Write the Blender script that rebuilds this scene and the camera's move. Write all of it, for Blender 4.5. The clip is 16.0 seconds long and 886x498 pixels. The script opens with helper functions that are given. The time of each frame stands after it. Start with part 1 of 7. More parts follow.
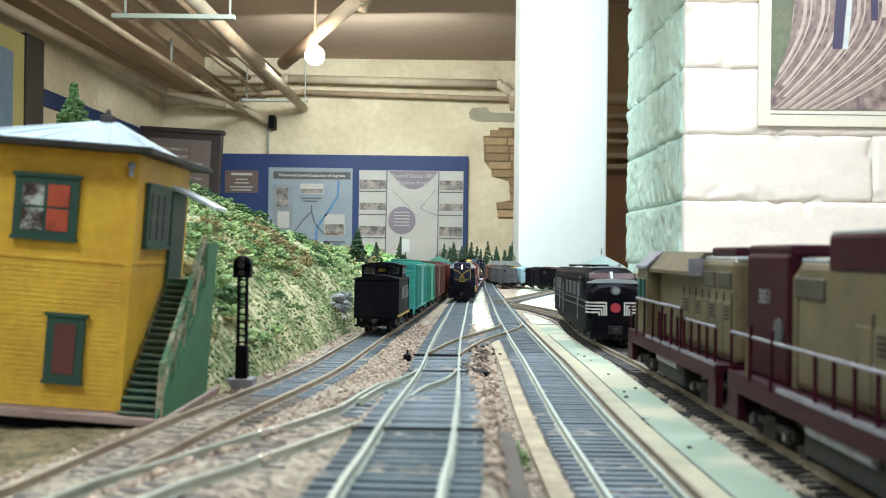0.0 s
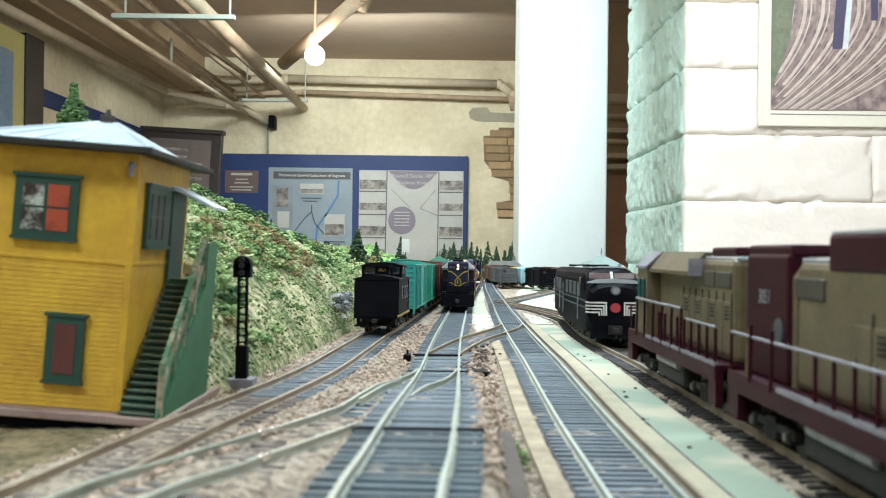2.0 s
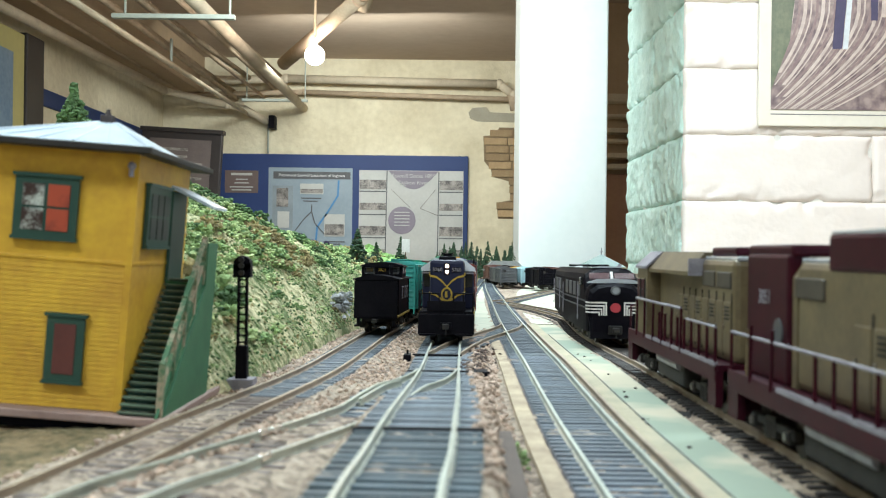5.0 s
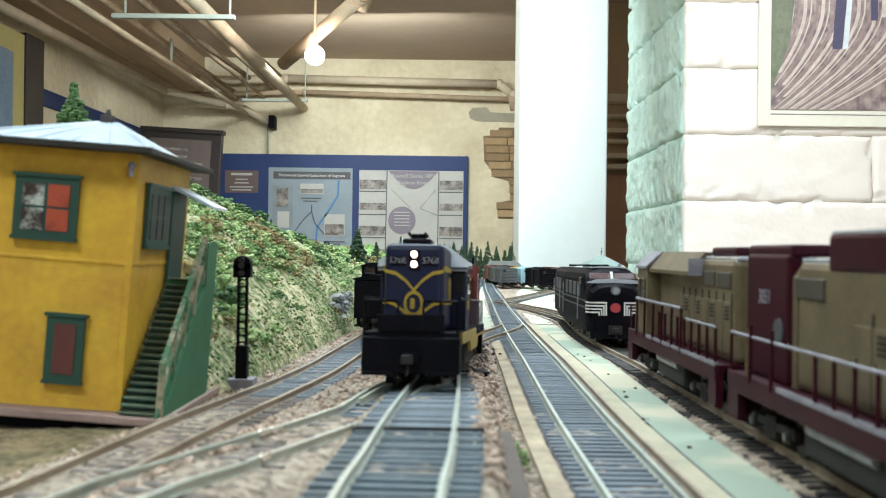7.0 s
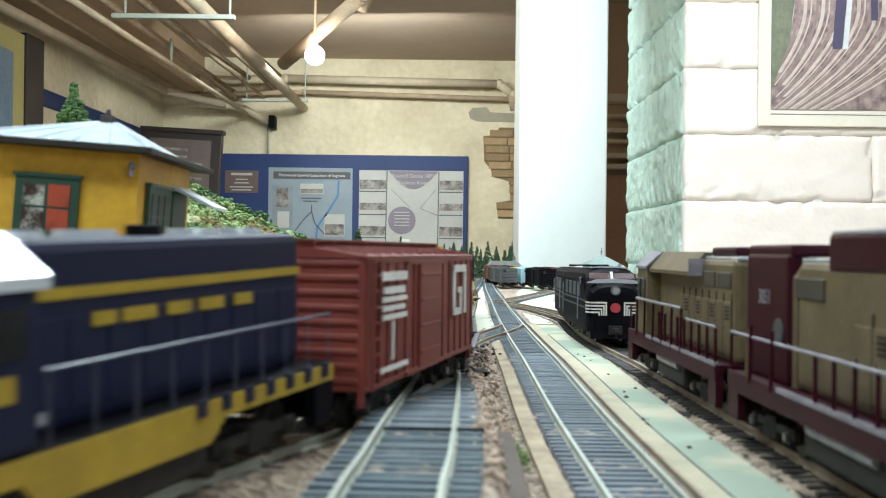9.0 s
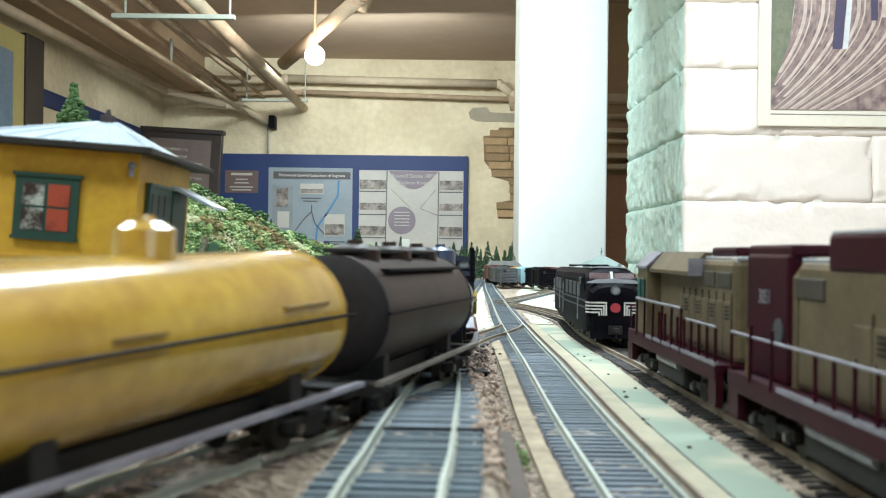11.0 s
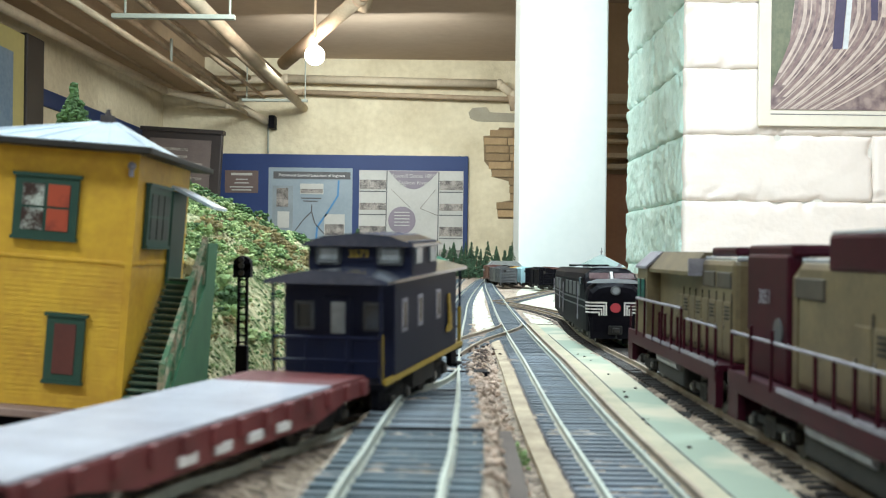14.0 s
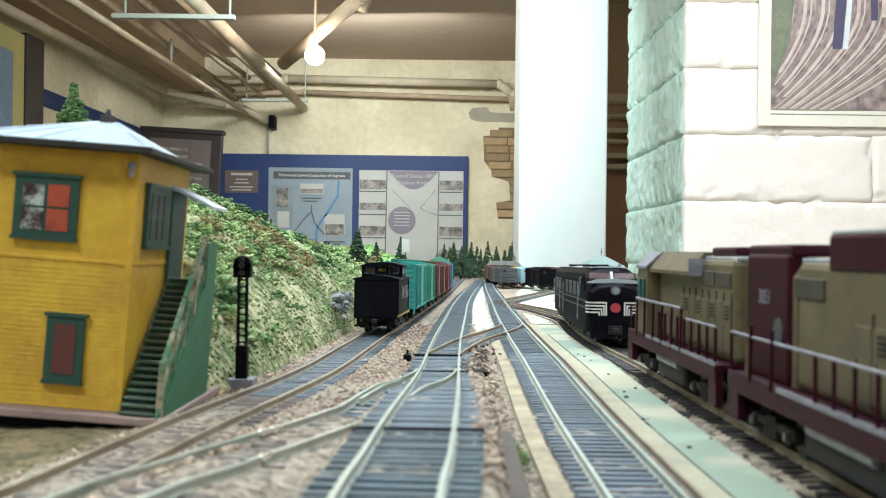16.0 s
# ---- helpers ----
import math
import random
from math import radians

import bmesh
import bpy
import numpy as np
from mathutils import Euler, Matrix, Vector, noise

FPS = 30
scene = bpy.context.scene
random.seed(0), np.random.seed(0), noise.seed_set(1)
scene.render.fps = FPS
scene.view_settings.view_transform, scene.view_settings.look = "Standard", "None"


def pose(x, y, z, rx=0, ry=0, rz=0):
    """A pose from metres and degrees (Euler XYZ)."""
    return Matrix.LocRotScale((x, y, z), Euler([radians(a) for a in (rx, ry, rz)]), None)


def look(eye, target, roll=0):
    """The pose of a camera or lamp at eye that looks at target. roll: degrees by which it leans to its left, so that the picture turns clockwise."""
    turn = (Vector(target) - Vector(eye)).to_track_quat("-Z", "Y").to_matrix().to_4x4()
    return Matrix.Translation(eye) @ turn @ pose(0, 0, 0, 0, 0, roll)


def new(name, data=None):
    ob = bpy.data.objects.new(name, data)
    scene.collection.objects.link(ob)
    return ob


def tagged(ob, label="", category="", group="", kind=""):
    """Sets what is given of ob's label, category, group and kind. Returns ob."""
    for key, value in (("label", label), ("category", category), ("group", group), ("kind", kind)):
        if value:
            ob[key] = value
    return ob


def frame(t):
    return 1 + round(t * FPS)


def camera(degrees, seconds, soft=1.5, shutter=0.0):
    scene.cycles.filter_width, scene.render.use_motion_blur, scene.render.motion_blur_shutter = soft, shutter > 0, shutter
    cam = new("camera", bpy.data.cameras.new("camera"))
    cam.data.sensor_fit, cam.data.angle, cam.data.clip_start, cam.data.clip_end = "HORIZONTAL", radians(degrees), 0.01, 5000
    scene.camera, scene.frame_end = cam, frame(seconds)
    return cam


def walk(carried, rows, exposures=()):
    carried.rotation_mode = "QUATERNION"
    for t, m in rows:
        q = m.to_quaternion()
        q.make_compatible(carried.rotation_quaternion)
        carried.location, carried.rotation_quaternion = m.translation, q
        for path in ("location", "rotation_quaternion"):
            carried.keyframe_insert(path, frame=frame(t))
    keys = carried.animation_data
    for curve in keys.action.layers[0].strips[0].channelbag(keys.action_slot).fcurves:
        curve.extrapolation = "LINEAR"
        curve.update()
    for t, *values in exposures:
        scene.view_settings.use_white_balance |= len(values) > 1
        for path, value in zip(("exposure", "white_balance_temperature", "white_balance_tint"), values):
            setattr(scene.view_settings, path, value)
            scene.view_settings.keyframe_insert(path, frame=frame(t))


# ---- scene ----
# A model railway (scale 1:87) in a basement room. Rail heads of the main yard lie at z = 0.
EYE_Z = 0.055
cam = camera(45, 16.0, soft=0.9, shutter=0.5)
cam.data.dof.use_dof = True
cam.data.dof.focus_distance = 1.3
cam.data.dof.aperture_fstop = 34
STAND = look((0, 0, EYE_Z), (0, 10, EYE_Z + 0.0211), 0.7)
walk(cam, [(0, STAND), (16.0, STAND)], [(0, 0.70, 6500, 10), (16.0, 0.70, 6500, 10)])

# ---- light: the bare bulb, and unseen lamps added above and behind the layout ----
world = bpy.data.worlds.new("world")
world.use_nodes = True
world.node_tree.nodes["Background"].inputs[0].default_value = (0.75, 0.85, 1.0, 1)
world.node_tree.nodes["Background"].inputs[1].default_value = 0.05
scene.world = world


def area_lamp(name, x, y, z, sx, sy, watts, colour, target):
    data = bpy.data.lights.new(name, "AREA")
    data.shape, data.size, data.size_y, data.energy, data.color = "RECTANGLE", sx, sy, watts, colour
    ob = new(name, data)
    ob.matrix_world = look((x, y, z), target)
    return ob


def bulb_lamp(name, x, y, z, r, watts, colour):
    data = bpy.data.lights.new(name, "POINT")
    data.shadow_soft_size, data.energy, data.color = r, watts, colour
    ob = new(name, data)
    ob.location = (x, y, z)
    return ob


# added area lamps without fittings, each placed to brighten one stretch
area_lamp("added_area_light", 0.75, 0.60, 1.6, 0.25, 1.2, 17.0, (0.838, 1.00, 1.083), (0.0, 0.50, 0))
area_lamp("added_area_light", 0.15, 1.8, 1.6, 0.25, 1.2, 26.0, (0.818, 1.00, 1.092), (0.15, 1.81, 0))
area_lamp("added_area_light", -0.9, 1.6, 1.58, 0.25, 1.2, 29.0, (0.808, 1.00, 1.071), (-0.6, 1.9, 0))
area_lamp("added_area_light", 1.3, 1.7, 1.58, 1.2, 0.25, 14.5, (0.962, 0.97, 0.997), (1.2, 3.35, 0.2))
area_lamp("added_area_light", -0.3, 4.2, 1.5, 0.25, 1.2, 37.74, (0.847, 1.00, 1.050), (-0.3, 7.2, 0.0))
area_lamp("added_area_light", -0.6, 7.2, 1.5, 1.2, 0.25, 28.56, (0.914, 1.00, 0.997), (-0.4, 9.2, -0.6))
area_lamp("added_area_light", -0.7, -0.7, 1.58, 1.2, 0.25, 16.32, (0.847, 1.00, 1.029), (-0.2, 0.6, 0.03))
# cool fill added to lift faces turned this way; no window stands here
area_lamp("added_fill_light", 1.7, -2.3, 0.75, 1.4, 1.0, 15.0, (0.770, 0.96, 1.050), (0.2, 2.0, 0.1))
bulb_lamp("bulb_light", -0.733, 5.9, 1.12, 0.05, 6, (1.0, 0.85, 0.72))


# ---- materials ----
def rgb(c):
    return (c[0], c[1], c[2], 1)


def mat(name, c1, c2=None, scale=60.0, rough=0.6, metal=0.0, bump=0.0, bscale=None, fine=0.35, dist=0.001, coat=0.0, coat_rough=0.05, spec=0.5, rand=0.0, island=False, lo=0.36, hi=0.64):
    m = bpy.data.materials.new(name)
    m.use_nodes = True
    nt = m.node_tree
    N, K = nt.nodes, nt.links
    b = N["Principled BSDF"]
    b.inputs["Roughness"].default_value, b.inputs["Metallic"].default_value = rough, metal
    b.inputs["Coat Weight"].default_value, b.inputs["Coat Roughness"].default_value = coat, coat_rough
    b.inputs["Specular IOR Level"].default_value = spec
    c2 = c2 or tuple(v * 0.75 for v in c1)
    tc = N.new("ShaderNodeTexCoord")
    n1 = N.new("ShaderNodeTexNoise")
    n1.inputs["Scale"].default_value, n1.inputs["Detail"].default_value = scale, 5
    K.new(tc.outputs["Object"], n1.inputs["Vector"])
    n2 = N.new("ShaderNodeTexNoise")
    n2.inputs["Scale"].default_value, n2.inputs["Detail"].default_value = scale * 9, 4
    K.new(tc.outputs["Object"], n2.inputs["Vector"])
    blend = N.new("ShaderNodeMix")
    blend.data_type = "FLOAT"
    blend.inputs[0].default_value = fine
    K.new(n1.outputs[0], blend.inputs[2])
    K.new(n2.outputs[0], blend.inputs[3])
    ramp = N.new("ShaderNodeValToRGB")
    ramp.color_ramp.elements[0].position, ramp.color_ramp.elements[1].position = lo, hi
    ramp.color_ramp.elements[0].color, ramp.color_ramp.elements[1].color = rgb(c2), rgb(c1)
    K.new(blend.outputs[0], ramp.inputs[0])
    out = ramp.outputs[0]
    if rand or island:
        hsv = N.new("ShaderNodeHueSaturation")
        if island:
            src = N.new("ShaderNodeNewGeometry").outputs["Random Per Island"]
        else:
            src = N.new("ShaderNodeObjectInfo").outputs["Random"]
        mr = N.new("ShaderNodeMapRange")
        mr.inputs[3].default_value, mr.inputs[4].default_value = 1 - (rand or 0.3), 1 + (rand or 0.3)
        K.new(src, mr.inputs[0])
        K.new(mr.outputs[0], hsv.inputs["Value"])
        K.new(out, hsv.inputs["Color"])
        out = hsv.outputs[0]
    K.new(out, b.inputs["Base Color"])
    if bump:
        n3 = N.new("ShaderNodeTexNoise")
        n3.inputs["Scale"].default_value, n3.inputs["Detail"].default_value = bscale or scale * 5, 6
        K.new(tc.outputs["Object"], n3.inputs["Vector"])
        bp = N.new("ShaderNodeBump")
        bp.inputs["Strength"].default_value, bp.inputs["Distance"].default_value = bump, dist
        K.new(n3.outputs[0], bp.inputs["Height"])
        K.new(bp.outputs[0], b.inputs["Normal"])
    return m


def glow(name, c, strength):
    m = bpy.data.materials.new(name)
    m.use_nodes = True
    b = m.node_tree.nodes["Principled BSDF"]
    b.inputs["Base Color"].default_value = rgb(c)
    b.inputs["Emission Color"].default_value, b.inputs["Emission Strength"].default_value = rgb(c), strength
    return m


def glass_pane(name, c, rough=0.08):
    return mat(name, c, tuple(v * 0.7 for v in c), 300, rough, 0, 0)


# scale-model paints
BLUE = mat("navy_paint", (0.009, 0.011, 0.038), (0.012, 0.014, 0.037), 45, 0.5, bump=0.05, bscale=900, dist=0.0002, spec=0.22)
YELLOW = mat("yellow_stripe_paint", (0.42, 0.28, 0.028), (0.30, 0.195, 0.024), 80, 0.45)
BLACK = mat("black_paint", (0.004, 0.004, 0.006), (0.009, 0.008, 0.011), 70, 0.5, spec=0.04)
GLOSS_BLACK = mat("glossy_black_paint", (0.004, 0.004, 0.006), (0.007, 0.006, 0.009), 70, 0.45, spec=0.02)
DARK = mat("grimy_underframe", (0.007, 0.006, 0.006), (0.020, 0.016, 0.014), 130, 0.75, bump=0.3, bscale=1500, dist=0.0003)
STEEL = mat("wheel_steel", (0.35, 0.34, 0.33), (0.16, 0.13, 0.11), 200, 0.35, 0.9)
WHEEL = mat("dark_wheel", (0.05, 0.045, 0.04), (0.03, 0.025, 0.02), 200, 0.5, 0.6)
RED_CAR = mat("boxcar_red_paint", (0.21, 0.040, 0.030), (0.155, 0.028, 0.023), 45, 0.5, bump=0.05, bscale=700, dist=0.0002)
WHITE = mat("white_lettering", (0.75, 0.72, 0.70), (0.6, 0.57, 0.55), 150, 0.55)
TANK_YELLOW = mat("tank_yellow_paint", (0.66, 0.42, 0.06), (0.42, 0.23, 0.035), 26, 0.24, coat=1.0, coat_rough=0.12)
TANK_BLACK = mat("weathered_tank_black", (0.009, 0.007, 0.009), (0.036, 0.020, 0.016), 30, 0.45, spec=0.2, bump=0.15, bscale=400, dist=0.0003, lo=0.44, hi=0.60)
TANK_BLUE = mat("tank_blue_paint", (0.026, 0.050, 0.125), (0.036, 0.058, 0.115), 40, 0.35, coat=0.9, coat_rough=0.2)
FLAT_RED = mat("flatcar_oxide_red", (0.17, 0.035, 0.036), (0.11, 0.026, 0.027), 70, 0.55)
DECK = mat("pale_deck_boards", (0.46, 0.47, 0.53), (0.34, 0.34, 0.39), 60, 0.35, rand=0.08)
TEAL = mat("teal_paint", (0.03, 0.33, 0.29), (0.04, 0.26, 0.24), 60, 0.5)
CREAM = mat("loco_tan_yellow", (0.175, 0.135, 0.072), (0.105, 0.078, 0.045), 55, 0.45, bump=0.05, bscale=700, dist=0.0002)
MAROON = mat("loco_maroon", (0.046, 0.0055, 0.013), (0.028, 0.0045, 0.010), 60, 0.45, spec=0.12)
GREY_RAIL = mat("pale_handrail", (0.30, 0.29, 0.33), (0.17, 0.155, 0.19), 200, 0.45)
WINDOW = glass_pane("dark_glass", (0.02, 0.022, 0.025))
PALE_GLASS = glass_pane("pale_glass", (0.32, 0.34, 0.36))
# pale base colour holds the lamp sheen on roof tops
ROOF_SHINE = mat("painted_roof_shine", (0.46, 0.49, 0.54), (0.36, 0.39, 0.44), 70, 0.15, coat=1.0)
NAVY_ROOF = mat("dark_shiny_navy_roof", (0.03, 0.035, 0.06), (0.05, 0.055, 0.085), 60, 0.2, coat=0.9)
DIM_RAIL = mat("dull_navy_handrail", (0.05, 0.055, 0.09), (0.08, 0.08, 0.11), 200, 0.4)
# lamp glint on the cab roof, put into a near-white base colour
CAB_TOP = mat("cab_roof_painted_glint", (0.62, 0.65, 0.70), (0.50, 0.53, 0.58), 70, 0.2, coat=0.8)
LAMP = glow("headlight_glow", (1.0, 0.66, 0.52), 3.5)
BROWN_CAR = mat("boxcar_brown", (0.13, 0.050, 0.035), (0.09, 0.036, 0.028), 60, 0.55)
GREY_CAR = mat("grey_car_paint", (0.085, 0.09, 0.095), (0.055, 0.056, 0.062), 60, 0.5)
ICE_BLUE = mat("pale_blue_paint", (0.42, 0.62, 0.66), (0.35, 0.52, 0.56), 60, 0.5)
RUST_RED = mat("badge_red", (0.45, 0.03, 0.05), (0.35, 0.03, 0.04), 60, 0.5)
# track and scenery
RAIL = mat("nickel_rail_head", (0.54, 0.57, 0.50), (0.38, 0.40, 0.34), 60, 0.35, 0.45)
RAIL_RUST = mat("oxidised_rail", (0.42, 0.34, 0.25), (0.28, 0.21, 0.15), 90, 0.42, 0.35)
TIE = mat("grey_plastic_tie", (0.125, 0.158, 0.195), (0.070, 0.090, 0.112), 120, 0.55, bump=0.35, bscale=900, dist=0.0003, rand=0.25)
TIE_TEAL = mat("dark_teal_tie", (0.044, 0.078, 0.100), (0.026, 0.048, 0.062), 120, 0.5, bump=0.35, bscale=900, dist=0.0003, rand=0.2)
TIE_DUSTY = mat("dusty_brown_tie", (0.15, 0.115, 0.10), (0.095, 0.072, 0.062), 120, 0.7, bump=0.35, bscale=900, dist=0.0003, rand=0.3)
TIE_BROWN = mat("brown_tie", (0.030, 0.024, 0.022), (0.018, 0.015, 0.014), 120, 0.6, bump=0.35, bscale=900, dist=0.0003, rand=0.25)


# ---- mesh helpers ----
class Bm:
    """A bmesh that gathers simple solids."""

    def __init__(self):
        self.bm = bmesh.new()

    def box(self, x0, x1, y0, y1, z0, z1, bev=0.0, m=None):
        r = bmesh.ops.create_cube(self.bm, size=1.0)
        vs = r["verts"]
        bmesh.ops.scale(self.bm, vec=(x1 - x0, y1 - y0, z1 - z0), verts=vs)
        bmesh.ops.translate(self.bm, vec=((x0 + x1) / 2, (y0 + y1) / 2, (z0 + z1) / 2), verts=vs)
        if bev:
            es = list({e for v in vs for e in v.link_edges})
            out = bmesh.ops.bevel(self.bm, geom=es, offset=bev, segments=2, profile=0.5, affect="EDGES")
            vs = list(set(out["verts"]) | {v for v in vs if v.is_valid})
        if m is not None:
            bmesh.ops.transform(self.bm, matrix=m, verts=vs)
        return self

    def cyl(self, p, q, r, r2=None, seg=12):
        p, q = Vector(p), Vector(q)
        d = q - p
        m = Matrix.Translation((p + q) / 2) @ d.to_track_quat("Z", "Y").to_matrix().to_4x4()
        bmesh.ops.create_cone(self.bm, cap_ends=True, segments=seg, radius1=r, radius2=r if r2 is None else r2, depth=d.length, matrix=m)
        return self

    def ball(self, c, r, sz=1.0, u=12, v=8):
        bmesh.ops.create_uvsphere(self.bm, u_segments=u, v_segments=v, radius=r, matrix=Matrix.Translation(c) @ Matrix.Diagonal((1, 1, sz, 1)))
        return self

    def prism(self, pts, axis, a, b):
        """A polygon of (u, v) drawn out along axis 0, 1 or 2 from a to b."""
        def place(u, v, w):
            return ((w, u, v), (u, w, v), (u, v, w))[axis]
        lo = [self.bm.verts.new(place(u, v, a)) for u, v in pts]
        hi = [self.bm.verts.new(place(u, v, b)) for u, v in pts]
        n = len(pts)
        self.bm.faces.new(lo)
        self.bm.faces.new(hi[::-1])
        for i in range(n):
            self.bm.faces.new((lo[i], hi[i], hi[(i + 1) % n], lo[(i + 1) % n]))
        return self

    def mesh(self, name, material, smooth=False):
        bmesh.ops.recalc_face_normals(self.bm, faces=self.bm.faces)
        me = bpy.data.meshes.new(name)
        self.bm.to_mesh(me)
        self.bm.free()
        if material:
            me.materials.append(material)
        if smooth:
            me.shade_smooth()
        return me


def part(name, b, material, parent=None, label="", smooth=False):
    ob = new(name, b.mesh(name, material, smooth) if isinstance(b, Bm) else b)
    if parent:
        ob.parent = parent
    if label:
        ob["label"] = label
    return ob


def thing(name, label, category, group="", m=None, kind=""):
    ob = tagged(new(name), label, category, group, kind)
    ob.empty_display_size = 0.01
    if m is not None:
        ob.matrix_world = m
    return ob


def solid(name, b, material, label, category, group="", kind="", smooth=False):
    return tagged(part(name, b, material, smooth=smooth), label, category, group, kind)


def words(text, size, material, parent, m, name="lettering", align="CENTER"):
    cu = bpy.data.curves.new("text", "FONT")
    cu.body, cu.size, cu.extrude, cu.align_x, cu.align_y = text, size, size * 0.012, align, "CENTER"
    tmp = new("text_form", cu)
    me = bpy.data.meshes.new_from_object(tmp.evaluated_get(bpy.context.evaluated_depsgraph_get()))
    bpy.data.objects.remove(tmp)
    me.materials.clear()
    me.materials.append(material)
    ob = new(name, me)
    ob.parent = parent
    ob.matrix_local = m
    return ob


def from_arrays(name, verts, faces, material, smooth=False):
    me = bpy.data.meshes.new(name)
    me.from_pydata([tuple(v) for v in verts], [], [tuple(f) for f in faces])
    me.update()
    if material:
        me.materials.append(material)
    if smooth:
        me.shade_smooth()
    return me


def spline(pts, step):
    """Points at even steps along a smooth curve through pts."""
    P = [np.array(p, float) for p in pts]
    P = [2 * P[0] - P[1]] + P + [2 * P[-1] - P[-2]]
    fine = []
    for i in range(1, len(P) - 2):
        a, b, c, d = P[i - 1:i + 3]
        for t in np.linspace(0, 1, 40, endpoint=False):
            fine.append(0.5 * (2 * b + (c - a) * t + (2 * a - 5 * b + 4 * c - d) * t * t + (3 * b - a - 3 * c + d) * t ** 3))
    fine.append(P[-2])
    fine = np.array(fine)
    s = np.concatenate(([0], np.cumsum(np.linalg.norm(np.diff(fine, axis=0), axis=1))))
    n = max(2, int(s[-1] / step) + 1)
    q = np.linspace(0, s[-1], n)
    return np.stack([np.interp(q, s, fine[:, k]) for k in range(fine.shape[1])], axis=1), q


# ---- the lie of the land ----
def smooth01(t):
    t = max(0.0, min(1.0, t))
    return t * t * (3 - 2 * t)


CENTRE_LINE = [(-0.012, -0.40), (-0.0095, 0.10), (-0.0088, 0.1755), (-0.0066, 0.2184), (-0.0049, 0.2788), (-0.0032, 0.3549), (-0.0006, 0.5085),
               (0.0033, 0.6914), (0.0122, 0.9878), (0.0283, 1.4833), (0.0632, 2.182), (0.115, 3.0)]
SECOND_LINE = [(0.046, -0.40), (0.0465, 0.10), (0.0472, 0.2476), (0.0477, 0.3567), (0.0500, 0.4897), (0.0551, 0.7568), (0.0629, 1.0593), (0.0769, 1.4994), (0.0945, 2.109), (0.125, 3.0)]
LEFT_LINE = [(-0.3000, -0.4000), (-0.1306, 0.0402), (-0.0981, 0.1635), (-0.0832, 0.2296), (-0.0723, 0.3232), (-0.0624, 0.4129), (-0.0548, 0.5200), (-0.0457, 0.7380), (-0.0278, 1.1276), (0.0202, 2.2802), (0.0491, 2.9367)]
BRANCH_LINE = [(-0.0006, 0.5085), (-0.0038, 0.4580), (-0.0090, 0.4100), (-0.0183, 0.3653), (-0.0298, 0.3164), (-0.0418, 0.2762), (-0.0498, 0.2529), (-0.0538, 0.2394), (-0.0659, 0.2097), (-0.0871, 0.1364), (-0.1193, 0.0404), (-0.1850, -0.1200), (-0.2900, -0.3500)]
RIGHT_LINE = [(0.108, -0.40), (0.1080, 0.20), (0.1080, 0.50), (0.1068, 0.66), (0.1098, 0.79), (0.1165, 0.90), (0.1215, 1.00), (0.1140, 1.15), (0.0980, 1.28), (0.0800, 1.41)]
CROSSOVER = [(0.0012, 0.585), (0.0085, 0.635), (0.0205, 0.705), (0.0375, 0.775), (0.0530, 0.845), (0.0588, 0.90)]
LOOP_LINE = [(0.0760, 1.46), (0.0920, 1.50), (0.1288, 1.6591), (0.2137, 2.0035), (0.36, 2.35)]


def base(y):
    return float(np.interp(y, [-9, 0.55, 1.0, 1.45, 2.2, 9], [0, 0, -0.005, -0.011, -0.017, -0.02]))


def centre_x(y):
    return float(np.interp(y, [p[1] for p in CENTRE_LINE], [p[0] for p in CENTRE_LINE]))


def rail_z(x, y):
    """Height of the rail heads: the centre line climbs a low hump towards its near end."""
    u = x - centre_x(y)
    g = float(np.interp(u, [-0.13, -0.085, -0.055, -0.020, -0.011, 0.010, 0.016, 0.028], [0, 0.18, 0.48, 0.52, 1, 1, 0.7, 0]))
    return base(y) + 0.0150 * g * smooth01((0.56 - y) / 0.36)


def left_x(y):
    return float(np.interp(y, [p[1] for p in LEFT_LINE], [p[0] for p in LEFT_LINE]))


def hill_z(x, y):
    u = left_x(y) - 0.026 - x
    crest = float(np.interp(y, [0.30, 0.5, 0.87, 1.0, 1.2, 1.4, 1.6, 1.85, 2.3, 2.9], [0.03, 0.092, 0.119, 0.098, 0.077, 0.060, 0.064, 0.074, 0.05, 0.01]))
    if u <= 0:
        return -1.0
    n = noise.fractal(Vector((x * 22, y * 22, 3)), 1.0, 2.0, 5)
    rise = crest * (1 - math.exp(-1.55 * u / max(crest, 0.01) * 1.0))
    rise *= 1 + 0.14 * n * smooth01(u / 0.03)
    rough = 0.0026 * noise.noise(Vector((x * 120, y * 120, 7))) + 0.0050 * noise.noise(Vector((x * 46, y * 46, 9)))
    return base(y) - 0.004 + rise + rough * smooth01(u / 0.025)


BEDS = []
for _line in (CENTRE_LINE, SECOND_LINE, LEFT_LINE, BRANCH_LINE, RIGHT_LINE, CROSSOVER):
    _p, _q = spline(_line, 0.008)
    BEDS.append((_p, np.array([rail_z(*p) for p in _p])))


